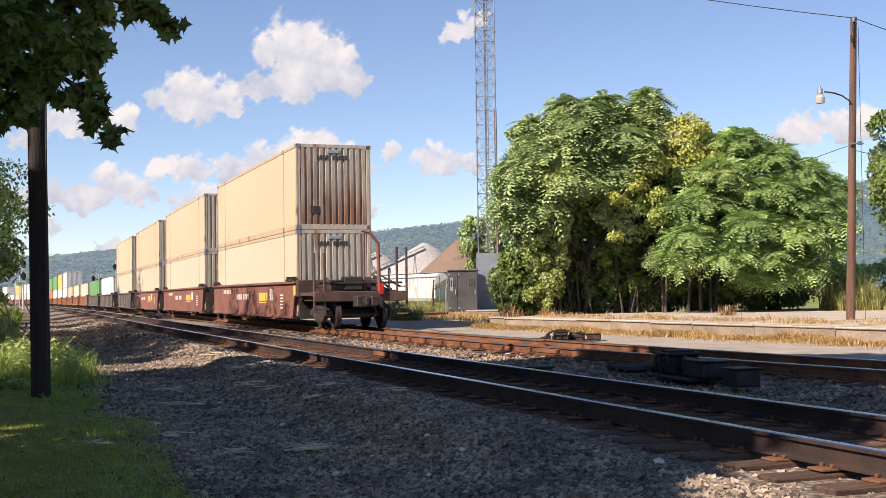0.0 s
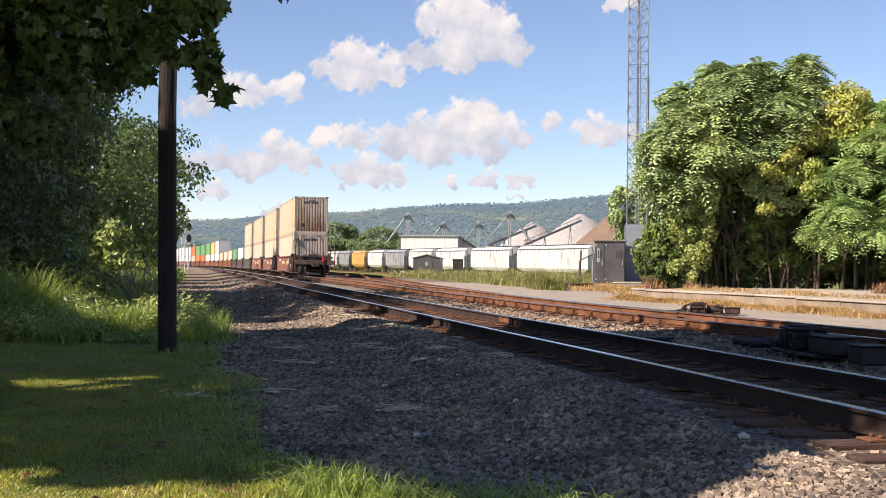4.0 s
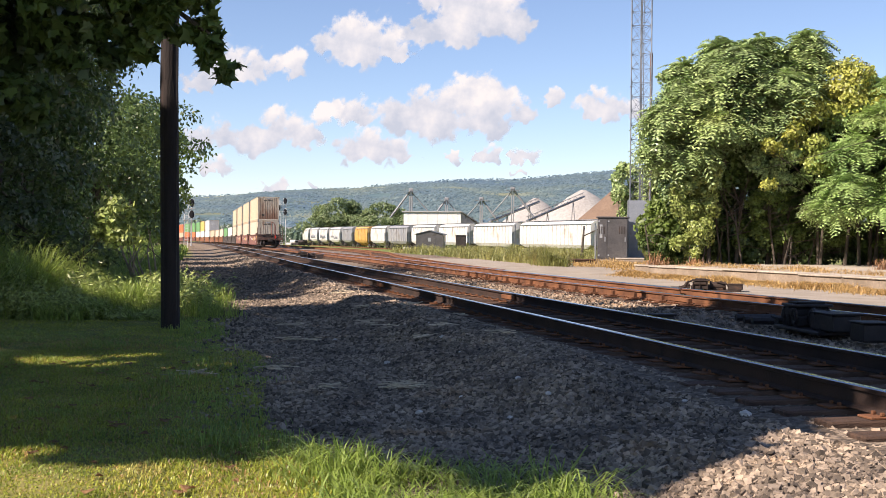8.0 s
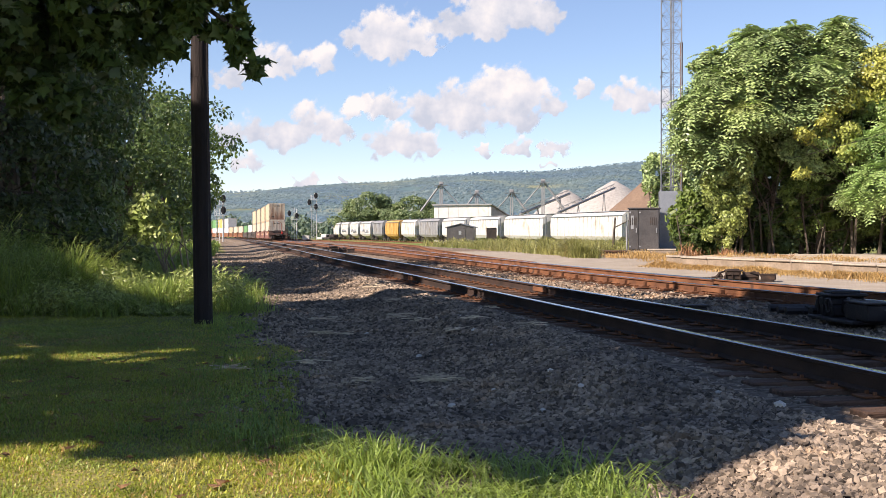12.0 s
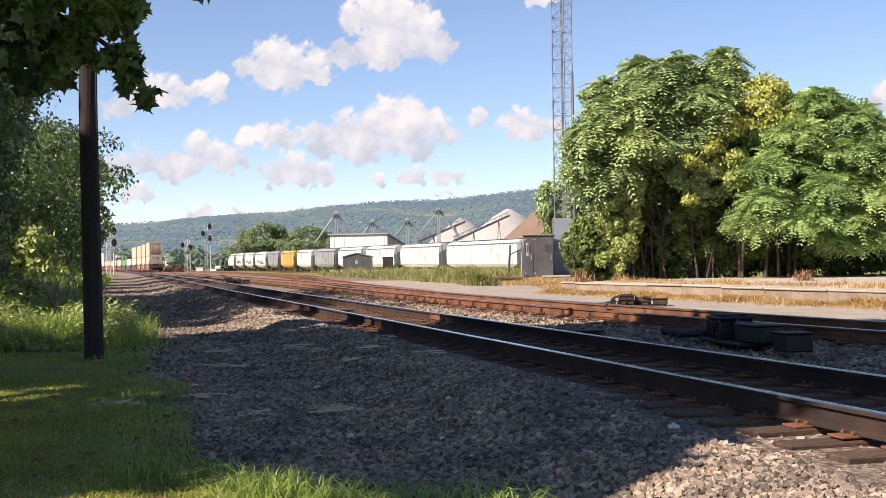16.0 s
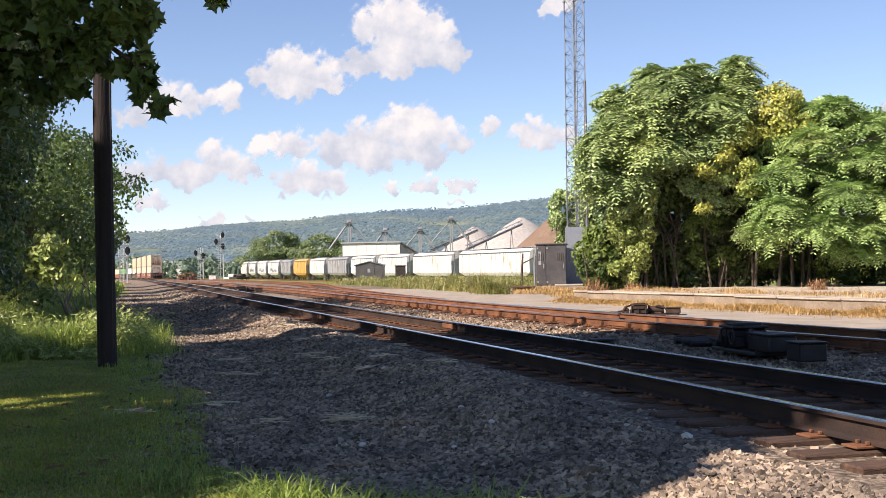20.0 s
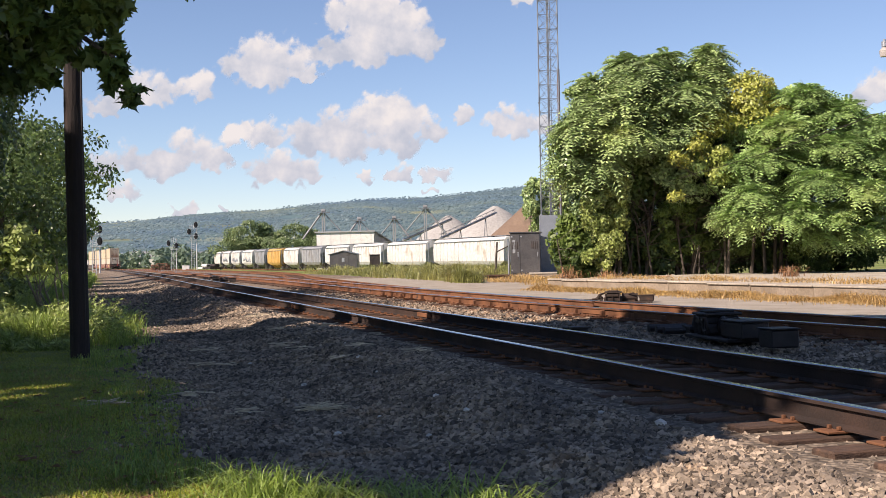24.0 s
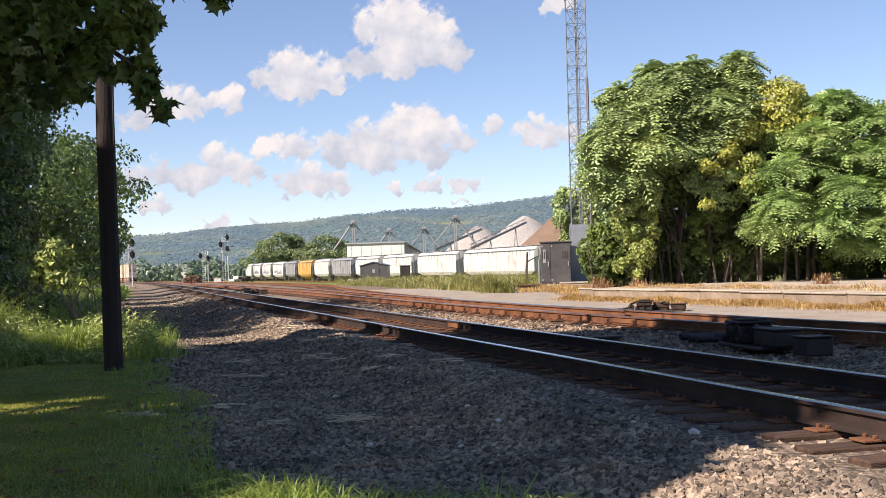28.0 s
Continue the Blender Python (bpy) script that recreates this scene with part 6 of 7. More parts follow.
tree("tall_tree", "tall leafy tree behind the utility pole", "tree", (24.6, 50.0, 0.0), 9.5,
     [(24.6, 50, 7.0, 2.4, 2.2, 2.4), (23.6, 49.6, 4.3, 1.7, 1.6, 2.0), (26.0, 50.2, 4.0, 2.2, 2.0, 2.4), (23.9, 49.4, 1.9, 1.6, 1.4, 1.7)], 0.15, 22000, M["leaf_mid"], simple_leaves, 16, "", 1, size=0.2)
tree("bush", "sunlit green bush at the platform's end", "bush", (19.8, 46.5, 0.1), 2.6,
     [(19.4, 46.5, 1.2, 1.3, 1.0, 1.2), (21.2, 46.2, 1.1, 1.4, 1.0, 1.1), (17.6, 47.6, 1.3, 1.2, 0.8, 1.4), (18.8, 47.4, 1.9, 1.1, 0.8, 1.5)], 0.05, 15000, M["leaf_bright"], simple_leaves, 17, "", 2, size=0.16)

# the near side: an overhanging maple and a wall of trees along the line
# Most of this crown is out of view, its lobes set to cast shade.
tree("maple_tree", "maple overhanging the grass, its shade put into dark leaves", "tree", (-9.8, 9.4, -0.55), 12,
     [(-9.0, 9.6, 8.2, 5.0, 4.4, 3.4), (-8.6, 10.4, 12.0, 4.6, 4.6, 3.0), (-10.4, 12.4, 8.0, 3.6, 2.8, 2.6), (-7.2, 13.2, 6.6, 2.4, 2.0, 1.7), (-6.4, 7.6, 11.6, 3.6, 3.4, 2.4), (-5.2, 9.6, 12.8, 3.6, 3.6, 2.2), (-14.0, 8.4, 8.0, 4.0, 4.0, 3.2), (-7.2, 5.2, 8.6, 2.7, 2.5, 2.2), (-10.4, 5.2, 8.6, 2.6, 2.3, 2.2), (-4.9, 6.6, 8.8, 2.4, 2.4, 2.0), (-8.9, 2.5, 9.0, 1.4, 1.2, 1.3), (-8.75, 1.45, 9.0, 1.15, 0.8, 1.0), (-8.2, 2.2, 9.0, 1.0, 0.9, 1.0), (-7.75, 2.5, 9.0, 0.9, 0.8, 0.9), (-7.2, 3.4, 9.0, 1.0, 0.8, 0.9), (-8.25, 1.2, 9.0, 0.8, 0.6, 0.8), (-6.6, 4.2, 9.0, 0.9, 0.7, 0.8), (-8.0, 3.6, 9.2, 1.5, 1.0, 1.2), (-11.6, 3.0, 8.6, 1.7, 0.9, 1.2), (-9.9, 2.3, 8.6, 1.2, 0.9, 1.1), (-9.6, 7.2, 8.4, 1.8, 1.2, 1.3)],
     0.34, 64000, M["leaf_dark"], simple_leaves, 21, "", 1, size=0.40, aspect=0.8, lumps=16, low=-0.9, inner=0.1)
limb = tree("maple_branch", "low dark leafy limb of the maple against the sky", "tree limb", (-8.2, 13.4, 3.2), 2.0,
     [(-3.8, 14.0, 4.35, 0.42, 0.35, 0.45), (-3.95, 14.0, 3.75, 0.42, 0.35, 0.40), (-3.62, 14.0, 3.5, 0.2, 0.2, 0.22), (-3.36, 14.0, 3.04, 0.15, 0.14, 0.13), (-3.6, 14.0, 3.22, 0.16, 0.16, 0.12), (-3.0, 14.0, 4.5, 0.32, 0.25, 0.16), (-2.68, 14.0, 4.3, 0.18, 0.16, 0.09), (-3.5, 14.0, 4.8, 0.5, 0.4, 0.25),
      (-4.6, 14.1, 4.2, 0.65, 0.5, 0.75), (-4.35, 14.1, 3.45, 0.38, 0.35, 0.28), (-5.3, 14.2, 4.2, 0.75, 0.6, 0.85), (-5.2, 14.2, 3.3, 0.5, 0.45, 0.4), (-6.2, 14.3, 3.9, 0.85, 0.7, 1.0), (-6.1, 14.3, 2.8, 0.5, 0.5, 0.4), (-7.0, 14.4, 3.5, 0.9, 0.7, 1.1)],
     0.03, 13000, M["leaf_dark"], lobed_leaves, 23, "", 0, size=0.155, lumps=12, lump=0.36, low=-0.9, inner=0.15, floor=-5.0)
part("bough", tube([(0, 0, 1.6), (1.6, 0.6, 1.5), (2.9, 0.9, 1.0), (3.9, 0.6, 0.75), (4.6, 0.58, 0.25)], 0.03, 7), M["bark"], limb)
# Out of view; these crowns only block sun for the near trees and grass.
for k, (x, y, h, w) in enumerate(((-20, 6, 12, 5), (-19.5, 20.5, 16, 5), (-25, 16, 17, 6))):
    tree("shade_tree", "unseen leafy tree, added for its shade", "tree", (x, y, -0.6), h, [(x, y, h * 0.6, w, w, h * 0.38), (x + 1, y + 1, h * 0.3, w * 0.9, w * 0.9, h * 0.28)], 0.3, 7500, M["leaf_dark"], simple_leaves, 80 + k, "trees behind the grass", 1, size=0.6, lumps=12, low=-0.9)
# Unseen crown, placed for the shadow it throws on the tracks.
tree("maple_tree", "tall unseen maple whose crown shades the tracks", "tree", (-15.0, 15.5, -0.7), 16,
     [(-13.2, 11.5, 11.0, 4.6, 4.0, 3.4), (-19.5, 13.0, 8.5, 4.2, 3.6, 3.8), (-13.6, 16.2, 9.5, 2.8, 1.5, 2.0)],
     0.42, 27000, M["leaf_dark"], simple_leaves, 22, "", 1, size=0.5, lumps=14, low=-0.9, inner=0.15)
for k, (y, off, h, w) in enumerate(((28.0, 10.6, 12, 3.4), (33, 10.4, 12.5, 3.5), (39, 10.4, 13.5, 3.6), (30.5, 11.4, 11, 3.2), (36, 10.6, 13, 3.4), (43, 11.2, 13, 3.5), (47, 11.8, 12, 3.4), (57, 11.4, 9, 3.6), (70, 10.8, 10.5, 4.2), (86, 9.6, 12.0, 4.8), (106, 9.6, 12, 5.0), (132, 10.5, 11, 5.5))):
    x = float(near_x(y)) - off
    z = float(ground_z(x, y))
    rr = random.Random(k)
    # Nearer trees get darker leaf colours in place of shade.
    tree("lineside_tree", "leafy tree along the line, leaves darkened in place of shade" if y < 44 else "sunlit leafy tree along the line", "tree", (x, y, z), h,
         [(x + 0.2, y, h * 0.66 + z, w, w, h * 0.30), (x + w * (0.35 if y < 30 else 0.1), y - 1, h * 0.42 + z, w * 0.75, w * 0.7, h * 0.24), (x - w * 0.5, y - 0.8, h * 0.45 + z, w * 0.8, w * 0.8, h * 0.26), (x + w * (0.2 if y < 30 else -0.25), y - 0.6, h * 0.2 + z, w * 0.8, w * 0.6, h * 0.17), (x - w * 0.9, y, h * 0.2 + z, w * 0.9, w * 0.7, h * 0.2), (x + w * (0.1 if y < 30 else -0.3), y - 1.6, h * 0.1 + z, w * 0.9, 0.8, h * 0.11)],
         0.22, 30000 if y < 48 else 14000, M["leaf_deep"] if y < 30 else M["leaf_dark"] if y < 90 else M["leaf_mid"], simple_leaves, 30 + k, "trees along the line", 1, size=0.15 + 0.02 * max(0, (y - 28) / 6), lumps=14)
tree("bush", "bright green sapling catching the sun", "bush", (-8.55, 25.3, -0.5), 2.2,
     [(-8.55, 25.3, 1.45, 0.42, 0.4, 0.5), (-8.3, 25.2, 0.95, 0.4, 0.35, 0.35), (-8.8, 25.3, 0.9, 0.35, 0.35, 0.4)], 0.02, 1700, M["leaf_shrub"], simple_leaves, 45, "", 2, size=0.13)
dead = thing("dead_bush", "bare grey branches of a dead bush", "bush", pose(-8.35, 27.0, -0.45))
rr = random.Random(4)
bm = bmesh.new()
M["straw_wood"] = surf("bleached_wood", (0.20, 0.16, 0.115), (0.28, 0.23, 0.17), None, 4, 30, 0.9, 0, 0.3)
for k in range(9):
    a = Vector((rr.uniform(-0.3, 0.3), rr.uniform(-0.2, 0.2), 0))
    b = a + Vector((rr.uniform(-0.5, 0.5), rr.uniform(-0.25, 0.25), rr.uniform(0.8, 1.2)))
    c = b + Vector((rr.uniform(-0.35, 0.4), rr.uniform(-0.25, 0.25), rr.uniform(0.3, 0.8)))
    rod(bm, a, b, 0.03, 0.02, 6)
    rod(bm, b, c, 0.014, 0.006, 5)
    rod(bm, b, b + Vector((rr.uniform(-0.35, 0.35), 0, 0.5)), 0.02, 0.008, 5)
part("branch", bm, M["straw_wood"], dead)

# far trees in front of the ridge
for k, (x, y, h, w) in enumerate(((-46.5, 320, 13.4, 12.0), (-34.5, 318, 12.2, 11.5))):
    tree("far_tree", "round-headed tree beyond the hopper cars", "tree", (x, y, -2.0), h,
         [(x, y, h * 0.62 - 2, w * 0.6, w * 0.5, h * 0.38), (x - w * 0.4, y - 1, h * 0.42 - 2, w * 0.45, w * 0.4, h * 0.3), (x + w * 0.4, y - 1, h * 0.45 - 2, w * 0.45, w * 0.4, h * 0.3)], 0.3, 17000, M["leaf_far"], simple_leaves, 60 + k, "trees beyond the yard", 1, size=0.55, lumps=22, lump=0.34)


def far_woods():
    rng = np.random.RandomState(9)
    P, O = [], []
    for k in range(230):
        y = rng.uniform(430, 1150)
        x = rng.uniform(-0.42, 0.12) * y
        if abs(x - far_x(min(y, 880))) < 22:
            continue
        h = rng.uniform(7, 12)
        u = unit(rng.normal(size=(240, 3)))
        P.append(np.array([x, y, h * 0.42 - 2.5]) + u * np.array([h * 0.62, h * 0.5, h * 0.55]))
        O.append(u)
    P, O = np.concatenate(P), np.concatenate(O)
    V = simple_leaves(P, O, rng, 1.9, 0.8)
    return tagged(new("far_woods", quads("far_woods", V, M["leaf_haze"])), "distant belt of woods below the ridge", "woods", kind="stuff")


# Paler, greyer greens carry the haze over the far woods.
M["leaf_haze"] = leafy("haze_tinted_leaf", (0.135, 0.195, 0.145), (0.175, 0.235, 0.155), (0.22, 0.265, 0.16), 0.3, 0.25, 0.02)
far_woods()
for k, (x, y, w, h, c) in enumerate(((-150, 640, 14, 6, "white_steel"), (-128, 700, 11, 6, "white_steel"), (-172, 720, 12, 7, "works_grey"), (-110, 610, 10, 5, "white_steel"), (-205, 760, 13, 6, "white_steel"))):
    hs = thing("far_house", "small pale house among distant trees", "house", pose(x, y, -2.5, 0, 0, 12 * k), "distant houses")
    part("wall", extrude([(-w * 0.35, 0), (-w * 0.35, h), (0, h + 2.2), (w * 0.35, h), (w * 0.35, 0)], -w / 2, w / 2), M[c], hs)
    part("roof", extrude([(-w * 0.4, h - 0.2), (0, h + 2.4), (w * 0.4, h - 0.2), (w * 0.4, h + 0.2), (0, h + 2.9), (-w * 0.4, h + 0.2)], -w * 0.53, w * 0.53), M["works_grey"], hs)


def blades(name, label, n, place, h0, h1, w, mat, seed, lean=0.45, zfun=None, hscale=None):
    """Many bent grass blades, each three narrow pieces, where place(rng, n) puts them."""
    rng = np.random.RandomState(seed)
    x, y = place(rng, n)
    z = (zfun or ground_z)(x, y) - 0.01
    n = len(x)
    a = rng.uniform(0, 2 * np.pi, n)
    D = np.stack([np.cos(a), np.sin(a), np.zeros(n)], -1)
    S = np.stack([-np.sin(a), np.cos(a), np.zeros(n)], -1)
    h = (h0 + (h1 - h0) * np.clip(rng.uniform(0, 1, n) * (0.55 + 0.45 * np.sin(x * 1.7 + y * 0.9) * np.sin(y * 1.3 - x * 0.6) + 0.2 * np.sin(x * 5.1)), 0.02, 1.2))[:, None]
    h = h * (hscale(x, y)[:, None] if hscale else 1)
    b = np.stack([x, y, z], -1)
    l = lean * rng.uniform(0.2, 1.4, (n, 1))
    up = np.array([0, 0, 1.0])
    p = [b, b + up * h * 0.45 + D * h * l * 0.18, b + up * h * 0.8 + D * h * l * 0.55, b + up * h * (1 - 0.25 * l) + D * h * l * 1.1]
    ws = [w, w * 0.9, w * 0.6, w * 0.08]
    V = np.concatenate([np.stack([p[k] - S * ws[k], p[k] + S * ws[k], p[k + 1] + S * ws[k + 1], p[k + 1] - S * ws[k + 1]], 1) for k in range(3)])
    ob = new(name, quads(name, V, mat))
    return tagged(ob, label, "grass", kind="stuff")


def strip(y0, y1, n0, n1, clump=0, ragged=True):
    """Places between two distances left of the near track's centre line."""
    def place(rng, n):
        y = rng.uniform(y0, y1, n)
        u = rng.uniform(0, 1, n)
        if clump:
            cy, cu = rng.uniform(y0, y1, clump), rng.uniform(0, 1, clump)
            k = rng.randint(0, clump, n)
            y, u = cy[k] + rng.normal(0, 0.12, n), cu[k] + rng.normal(0, 0.12 / abs(n1 - n0), n)
        e = turf_edge(y) + 4.8 if ragged else 0
        return near_x(y) + (n0 + (n1 - n0) * u + e) / 0.96, y
    return place


blades("lawn", "short worn grass with dry patches", 85000, strip(5.5, 15, -9.5, -4.75), 0.025, 0.085, 0.005, M["lawn"], 1, 1.0)
blades("lawn", "short worn grass with dry patches", 30000, strip(15, 21, -11, -4.75), 0.02, 0.06, 0.006, M["lawn"], 51, 1.0)
blades("green_lawn", "green tufts in the worn grass", 9000, strip(5.5, 18, -10, -4.75, 200), 0.04, 0.11, 0.005, M["grass"], 19, 0.9)
blades("dry_lawn", "short dead grass stalks in the lawn", 24000, strip(5.5, 17, -9.5, -4.8), 0.02, 0.075, 0.0045, M["dry_grass"], 2, 1.3)
blades("long_grass", "bright green tufts of long grass at the gravel's edge", 2400, strip(5.8, 7.3, -5.9, -4.6, 45), 0.12, 0.36, 0.006, M["grass"], 3, 1.3)
blades("edge_grass", "tufts of grass along the gravel", 5000, strip(8, 34, -5.6, -4.75, 160), 0.05, 0.2, 0.005, M["grass"], 4, 0.6)
blades("tall_weeds", "tall soft green weeds under the trees", 34000, strip(20.3, 33, -11.5, -6.0, 700, False), 0.6, 2.3, 0.0085, M["grass"], 5, 1.1, hscale=lambda x, y: (0.35 + 0.75 * smooth(-6.4, -10.5, (x - near_x(y)) * 0.96)) * (0.45 + 0.55 * smooth(20.3, 22.6, y + 0.8 * np.sin(x * 2.3))))
blades("tall_weeds", "tall green weeds under the trees", 12000, strip(33, 46, -10, -5.9, 300, False), 0.3, 1.1, 0.014, M["grass"], 55, 1.0)
for k, (y, off) in enumerate(((28.5, 9.6), (32, 9.4), (36, 8.6), (41, 8.4))):
    x = float(near_x(y)) - off
    z = float(ground_z(x, y))
    tree("undergrowth", "leafy green undergrowth below the trees", "bush", (x, y, z), 0.9, [(x, y, z + 0.45, 1.0, 0.8, 0.75), (x + 0.9, y + 0.4, z + 0.3, 0.8, 0.7, 0.5), (x - 1.0, y + 0.3, z + 0.4, 0.9, 0.7, 0.65)], 0.02, 2600, M["leaf_mid"], simple_leaves, 70 + k, "undergrowth along the line", 1, size=0.13)
blades("tall_weeds", "tall green weeds along the line", 9000, strip(46, 120, -10, -5.6, 500, False), 0.5, 1.2, 0.03, M["grass"], 6, 0.6)


def leafy_weeds(label, stalks, y0, y1, n0, n1, h0, h1, mat, seed, hscale=None):
    """Tall leafy weeds: narrow leaves along upright stalks."""
    rng = np.random.RandomState(seed)
    y = rng.uniform(y0, y1, stalks)
    x = near_x(y) + rng.uniform(n0, n1, stalks) / 0.96
    h = rng.uniform(h0, h1, stalks) * (hscale(x, y) if hscale else 1)
    f = np.tile(np.linspace(0.15, 1.0, 26), stalks)
    k = np.repeat(np.arange(stalks), 26)
    lean = rng.normal(0, 0.22, (stalks, 2))[k] * (h[k] * f * f)[:, None]
    P = np.stack([x[k] + lean[:, 0], y[k] + lean[:, 1], ground_z(x, y)[k] + h[k] * f], -1) + rng.normal(0, 0.012, (len(k), 3))
    a = rng.uniform(0, 6.28, len(k))
    O = np.stack([np.cos(a), np.sin(a), 0.8 + 0 * a], -1)
    return tagged(new("leafy_weeds", quads("leafy_weeds", simple_leaves(P, O, rng, 0.12, 0.22), mat)), label, "weeds", kind="stuff")


def verge_height(x, y):
    return (0.4 + 0.7 * smooth(-6.2, -10.0, (x - near_x(y)) * 0.96)) * (0.45 + 0.55 * smooth(20.3, 22.6, y + 0.8 * np.sin(x * 2.3))) * (0.75 + 0.35 * np.sin(x * 1.9 + y) * np.sin(y * 1.4))


leafy_weeds("tall leafy weeds under the trees", 2300, 20.4, 27, -11.5, -5.8, 0.5, 1.7, M["leaf_shrub"], 61, verge_height)
leafy_weeds("leafy weeds at the edge of the gravel", 190, 21.6, 25.2, -6.2, -4.9, 0.3, 0.85, M["leaf_shrub"], 62)
blades("edge_weeds", "bright green weeds and grass at the edge of the gravel", 4200, strip(21.2, 28.5, -6.4, -4.5, 120, False), 0.12, 0.75, 0.007, M["grass"], 63, 0.9)


def lot_weeds(rng, n):
    cx, cy = rng.uniform(-1, 1, 900), rng.uniform(54, 112, 900)
    k = rng.randint(0, 900, n)
    y = cy[k] + rng.normal(0, 0.3, n)
    t = (cx[k] + 1) / 2
    x0, x1 = far_x(y) + np.interp(y, [54, 75, 90], [7.6, 8.0, 9.4]), np.where(y < 65, np.minimum(0.075 * y, 1.7), 0.075 * y)
    return x0 + (x1 - x0) * t + rng.normal(0, 0.2, n), y


blades("yard_weeds", "tall yellow-green weeds in front of the hopper cars", 52000, lot_weeds, 0.2, 1.05, 0.013, M["weed"], 7, 0.9)


def wall_weeds(rng, n):
    """Along the foot and the top of the platform wall."""
    s = rng.uniform(0, 29, 260)
    k = rng.randint(0, 260, n)
    t = s[k] + rng.normal(0, 0.15, n)
    side = np.where(rng.random(n) < 0.8, -0.34 - np.abs(rng.normal(0, 0.6, n)), rng.uniform(1.0, 2.6, n))
    dx, dy = -0.3662, 0.9305
    return 15.4 + dx * t + 0.9305 * side, 15.5 + dy * t + 0.3662 * side


def wall_z(x, y):
    s = (np.asarray(x) - 15.4) * 0.9305 + (np.asarray(y) - 15.5) * 0.3662
    return np.where(s > 0, 0.13, ground_z(x, y))


blades("dry_wall_grass", "golden dry grass along the platform wall", 36000, wall_weeds, 0.04, 0.28, 0.008, M["dry_grass"], 8, 1.4, wall_z)


def mast_weeds(rng, n):
    cx, cy = rng.uniform(4.5, 10, 90), rng.uniform(44, 60, 90)
    k = rng.randint(0, 90, n)
    return cx[k] - (cy[k] - 44) * 0.15 + rng.normal(0, 0.25, n), cy[k] + rng.normal(0, 0.25, n)


blades("dry_weeds", "brown dry weeds by the mast", 3500, mast_weeds, 0.1, 0.4, 0.012, M["dry_grass"], 9, 0.6, lambda x, y: ground_z(x, y) + 0.05)
M["dry_brown"] = leafy("brown_weed", (0.30, 0.15, 0.07), (0.42, 0.23, 0.11), (0.24, 0.12, 0.06), 0.2, 0.5)
for k, (x, y, r, h) in enumerate(((5.4, 43.9, 0.5, 0.9), (6.6, 42.9, 0.4, 0.8), (12.0, 38.6, 0.35, 0.85), (8.3, 41.6, 0.4, 0.5))):
    blades("brown_weed_clump", "reddish brown dead weeds on the platform", 170, lambda rng, n, x=x, y=y, r=r: (x + rng.normal(0, r * 0.5, n), y + rng.normal(0, r * 0.4, n)), 0.12, h * 0.8, 0.008, M["dry_brown"], 90 + k, 0.9, lambda a, b: a * 0 + 0.11)
blades("platform_weeds", "tawny weeds at the platform's far end", 5000, lambda rng, n: (rng.uniform(17.5, 23, n), rng.uniform(42.5, 44.5, n)), 0.4, 1.6, 0.014, M["weed"], 10, 0.4, lambda x, y: x * 0 + 0.12)

# ---- ballast stones, each a broken lump ----
def lumps(x, y, z, size, rng):
    n = len(x)
    c = np.array([(a, b, d) for d in (-1, 1) for b in (-1, 1) for a in (-1, 1)], float)
    v = c[None] * rng.uniform(0.5, 1.0, (n, 8, 3)) * (size[:, None, None] * np.array([0.62, 0.5, 0.42])) + rng.normal(0, 0.05, (n, 8, 3)) * size[:, None, None]
    a, b, g = rng.uniform(0, 6.28, n), rng.normal(0, 0.5, n), rng.normal(0, 0.5, n)
    ca, sa, cb, sb, cg, sg = np.cos(a), np.sin(a), np.cos(b), np.sin(b), np.cos(g), np.sin(g)
    R = np.stack([np.stack([ca * cb, ca * sb * sg - sa * cg, ca * sb * cg + sa * sg], -1), np.stack([sa * cb, sa * sb * sg + ca * cg, sa * sb * cg - ca * sg], -1), np.stack([-sb, cb * sg, cb * cg], -1)], -2)
    v = np.einsum("nij,nkj->nki", R, v) + np.stack([x, y, z], -1)[:, None]
    return v


def stone_mesh(name, V, mat):
    n = len(V)
    f = np.array([(4, 5, 7, 6), (0, 1, 5, 4), (2, 6, 7, 3), (0, 4, 6, 2), (1, 3, 7, 5)])
    F = (f[None] + 8 * np.arange(n)[:, None, None]).reshape(-1).astype(np.int32)
    me = bpy.data.meshes.new(name)
    me.vertices.add(n * 8)
    me.vertices.foreach_set("co", V.astype(np.float32).reshape(-1))
    me.loops.add(n * 20)
    me.loops.foreach_set("vertex_index", F)
    me.polygons.add(n * 5)
    me.polygons.foreach_set("loop_start", np.arange(0, n * 20, 4, dtype=np.int32))
    me.polygons.foreach_set("loop_total", np.full(n * 5, 4, dtype=np.int32))
    me.polygons.foreach_set("use_smooth", np.zeros(n * 5, dtype=bool))
    me.materials.append(mat)
    me.update(calc_edges=True)
    return me


def scatter(label, count, y0, y1, n0, n1, s0, s1, seed, track=near_x, sink=0.25, bias=1.0, mat="stone"):
    rng = np.random.RandomState(seed)
    y = y0 + (y1 - y0) * rng.random(count) ** bias
    n = rng.uniform(n0, n1, count) - np.abs(rng.normal(0, 0.3, count)) * (n0 < -4) * (rng.random(count) < 0.35) * 1.2 * (y > 9)
    x = track(y) + n / 0.96
    size = s0 + (s1 - s0) * rng.random(count) ** 1.8
    z = ground_z(x, y) + size * (0.4 - sink) * rng.uniform(-0.6, 2.4, count)
    z += np.where(abs(n) < 1.6, -0.035, 0.0) if track is near_x else 0
    return tagged(new("ballast", stone_mesh("ballast", lumps(x, y, z, size, rng), M[mat])), label, "ballast stones", kind="stuff")


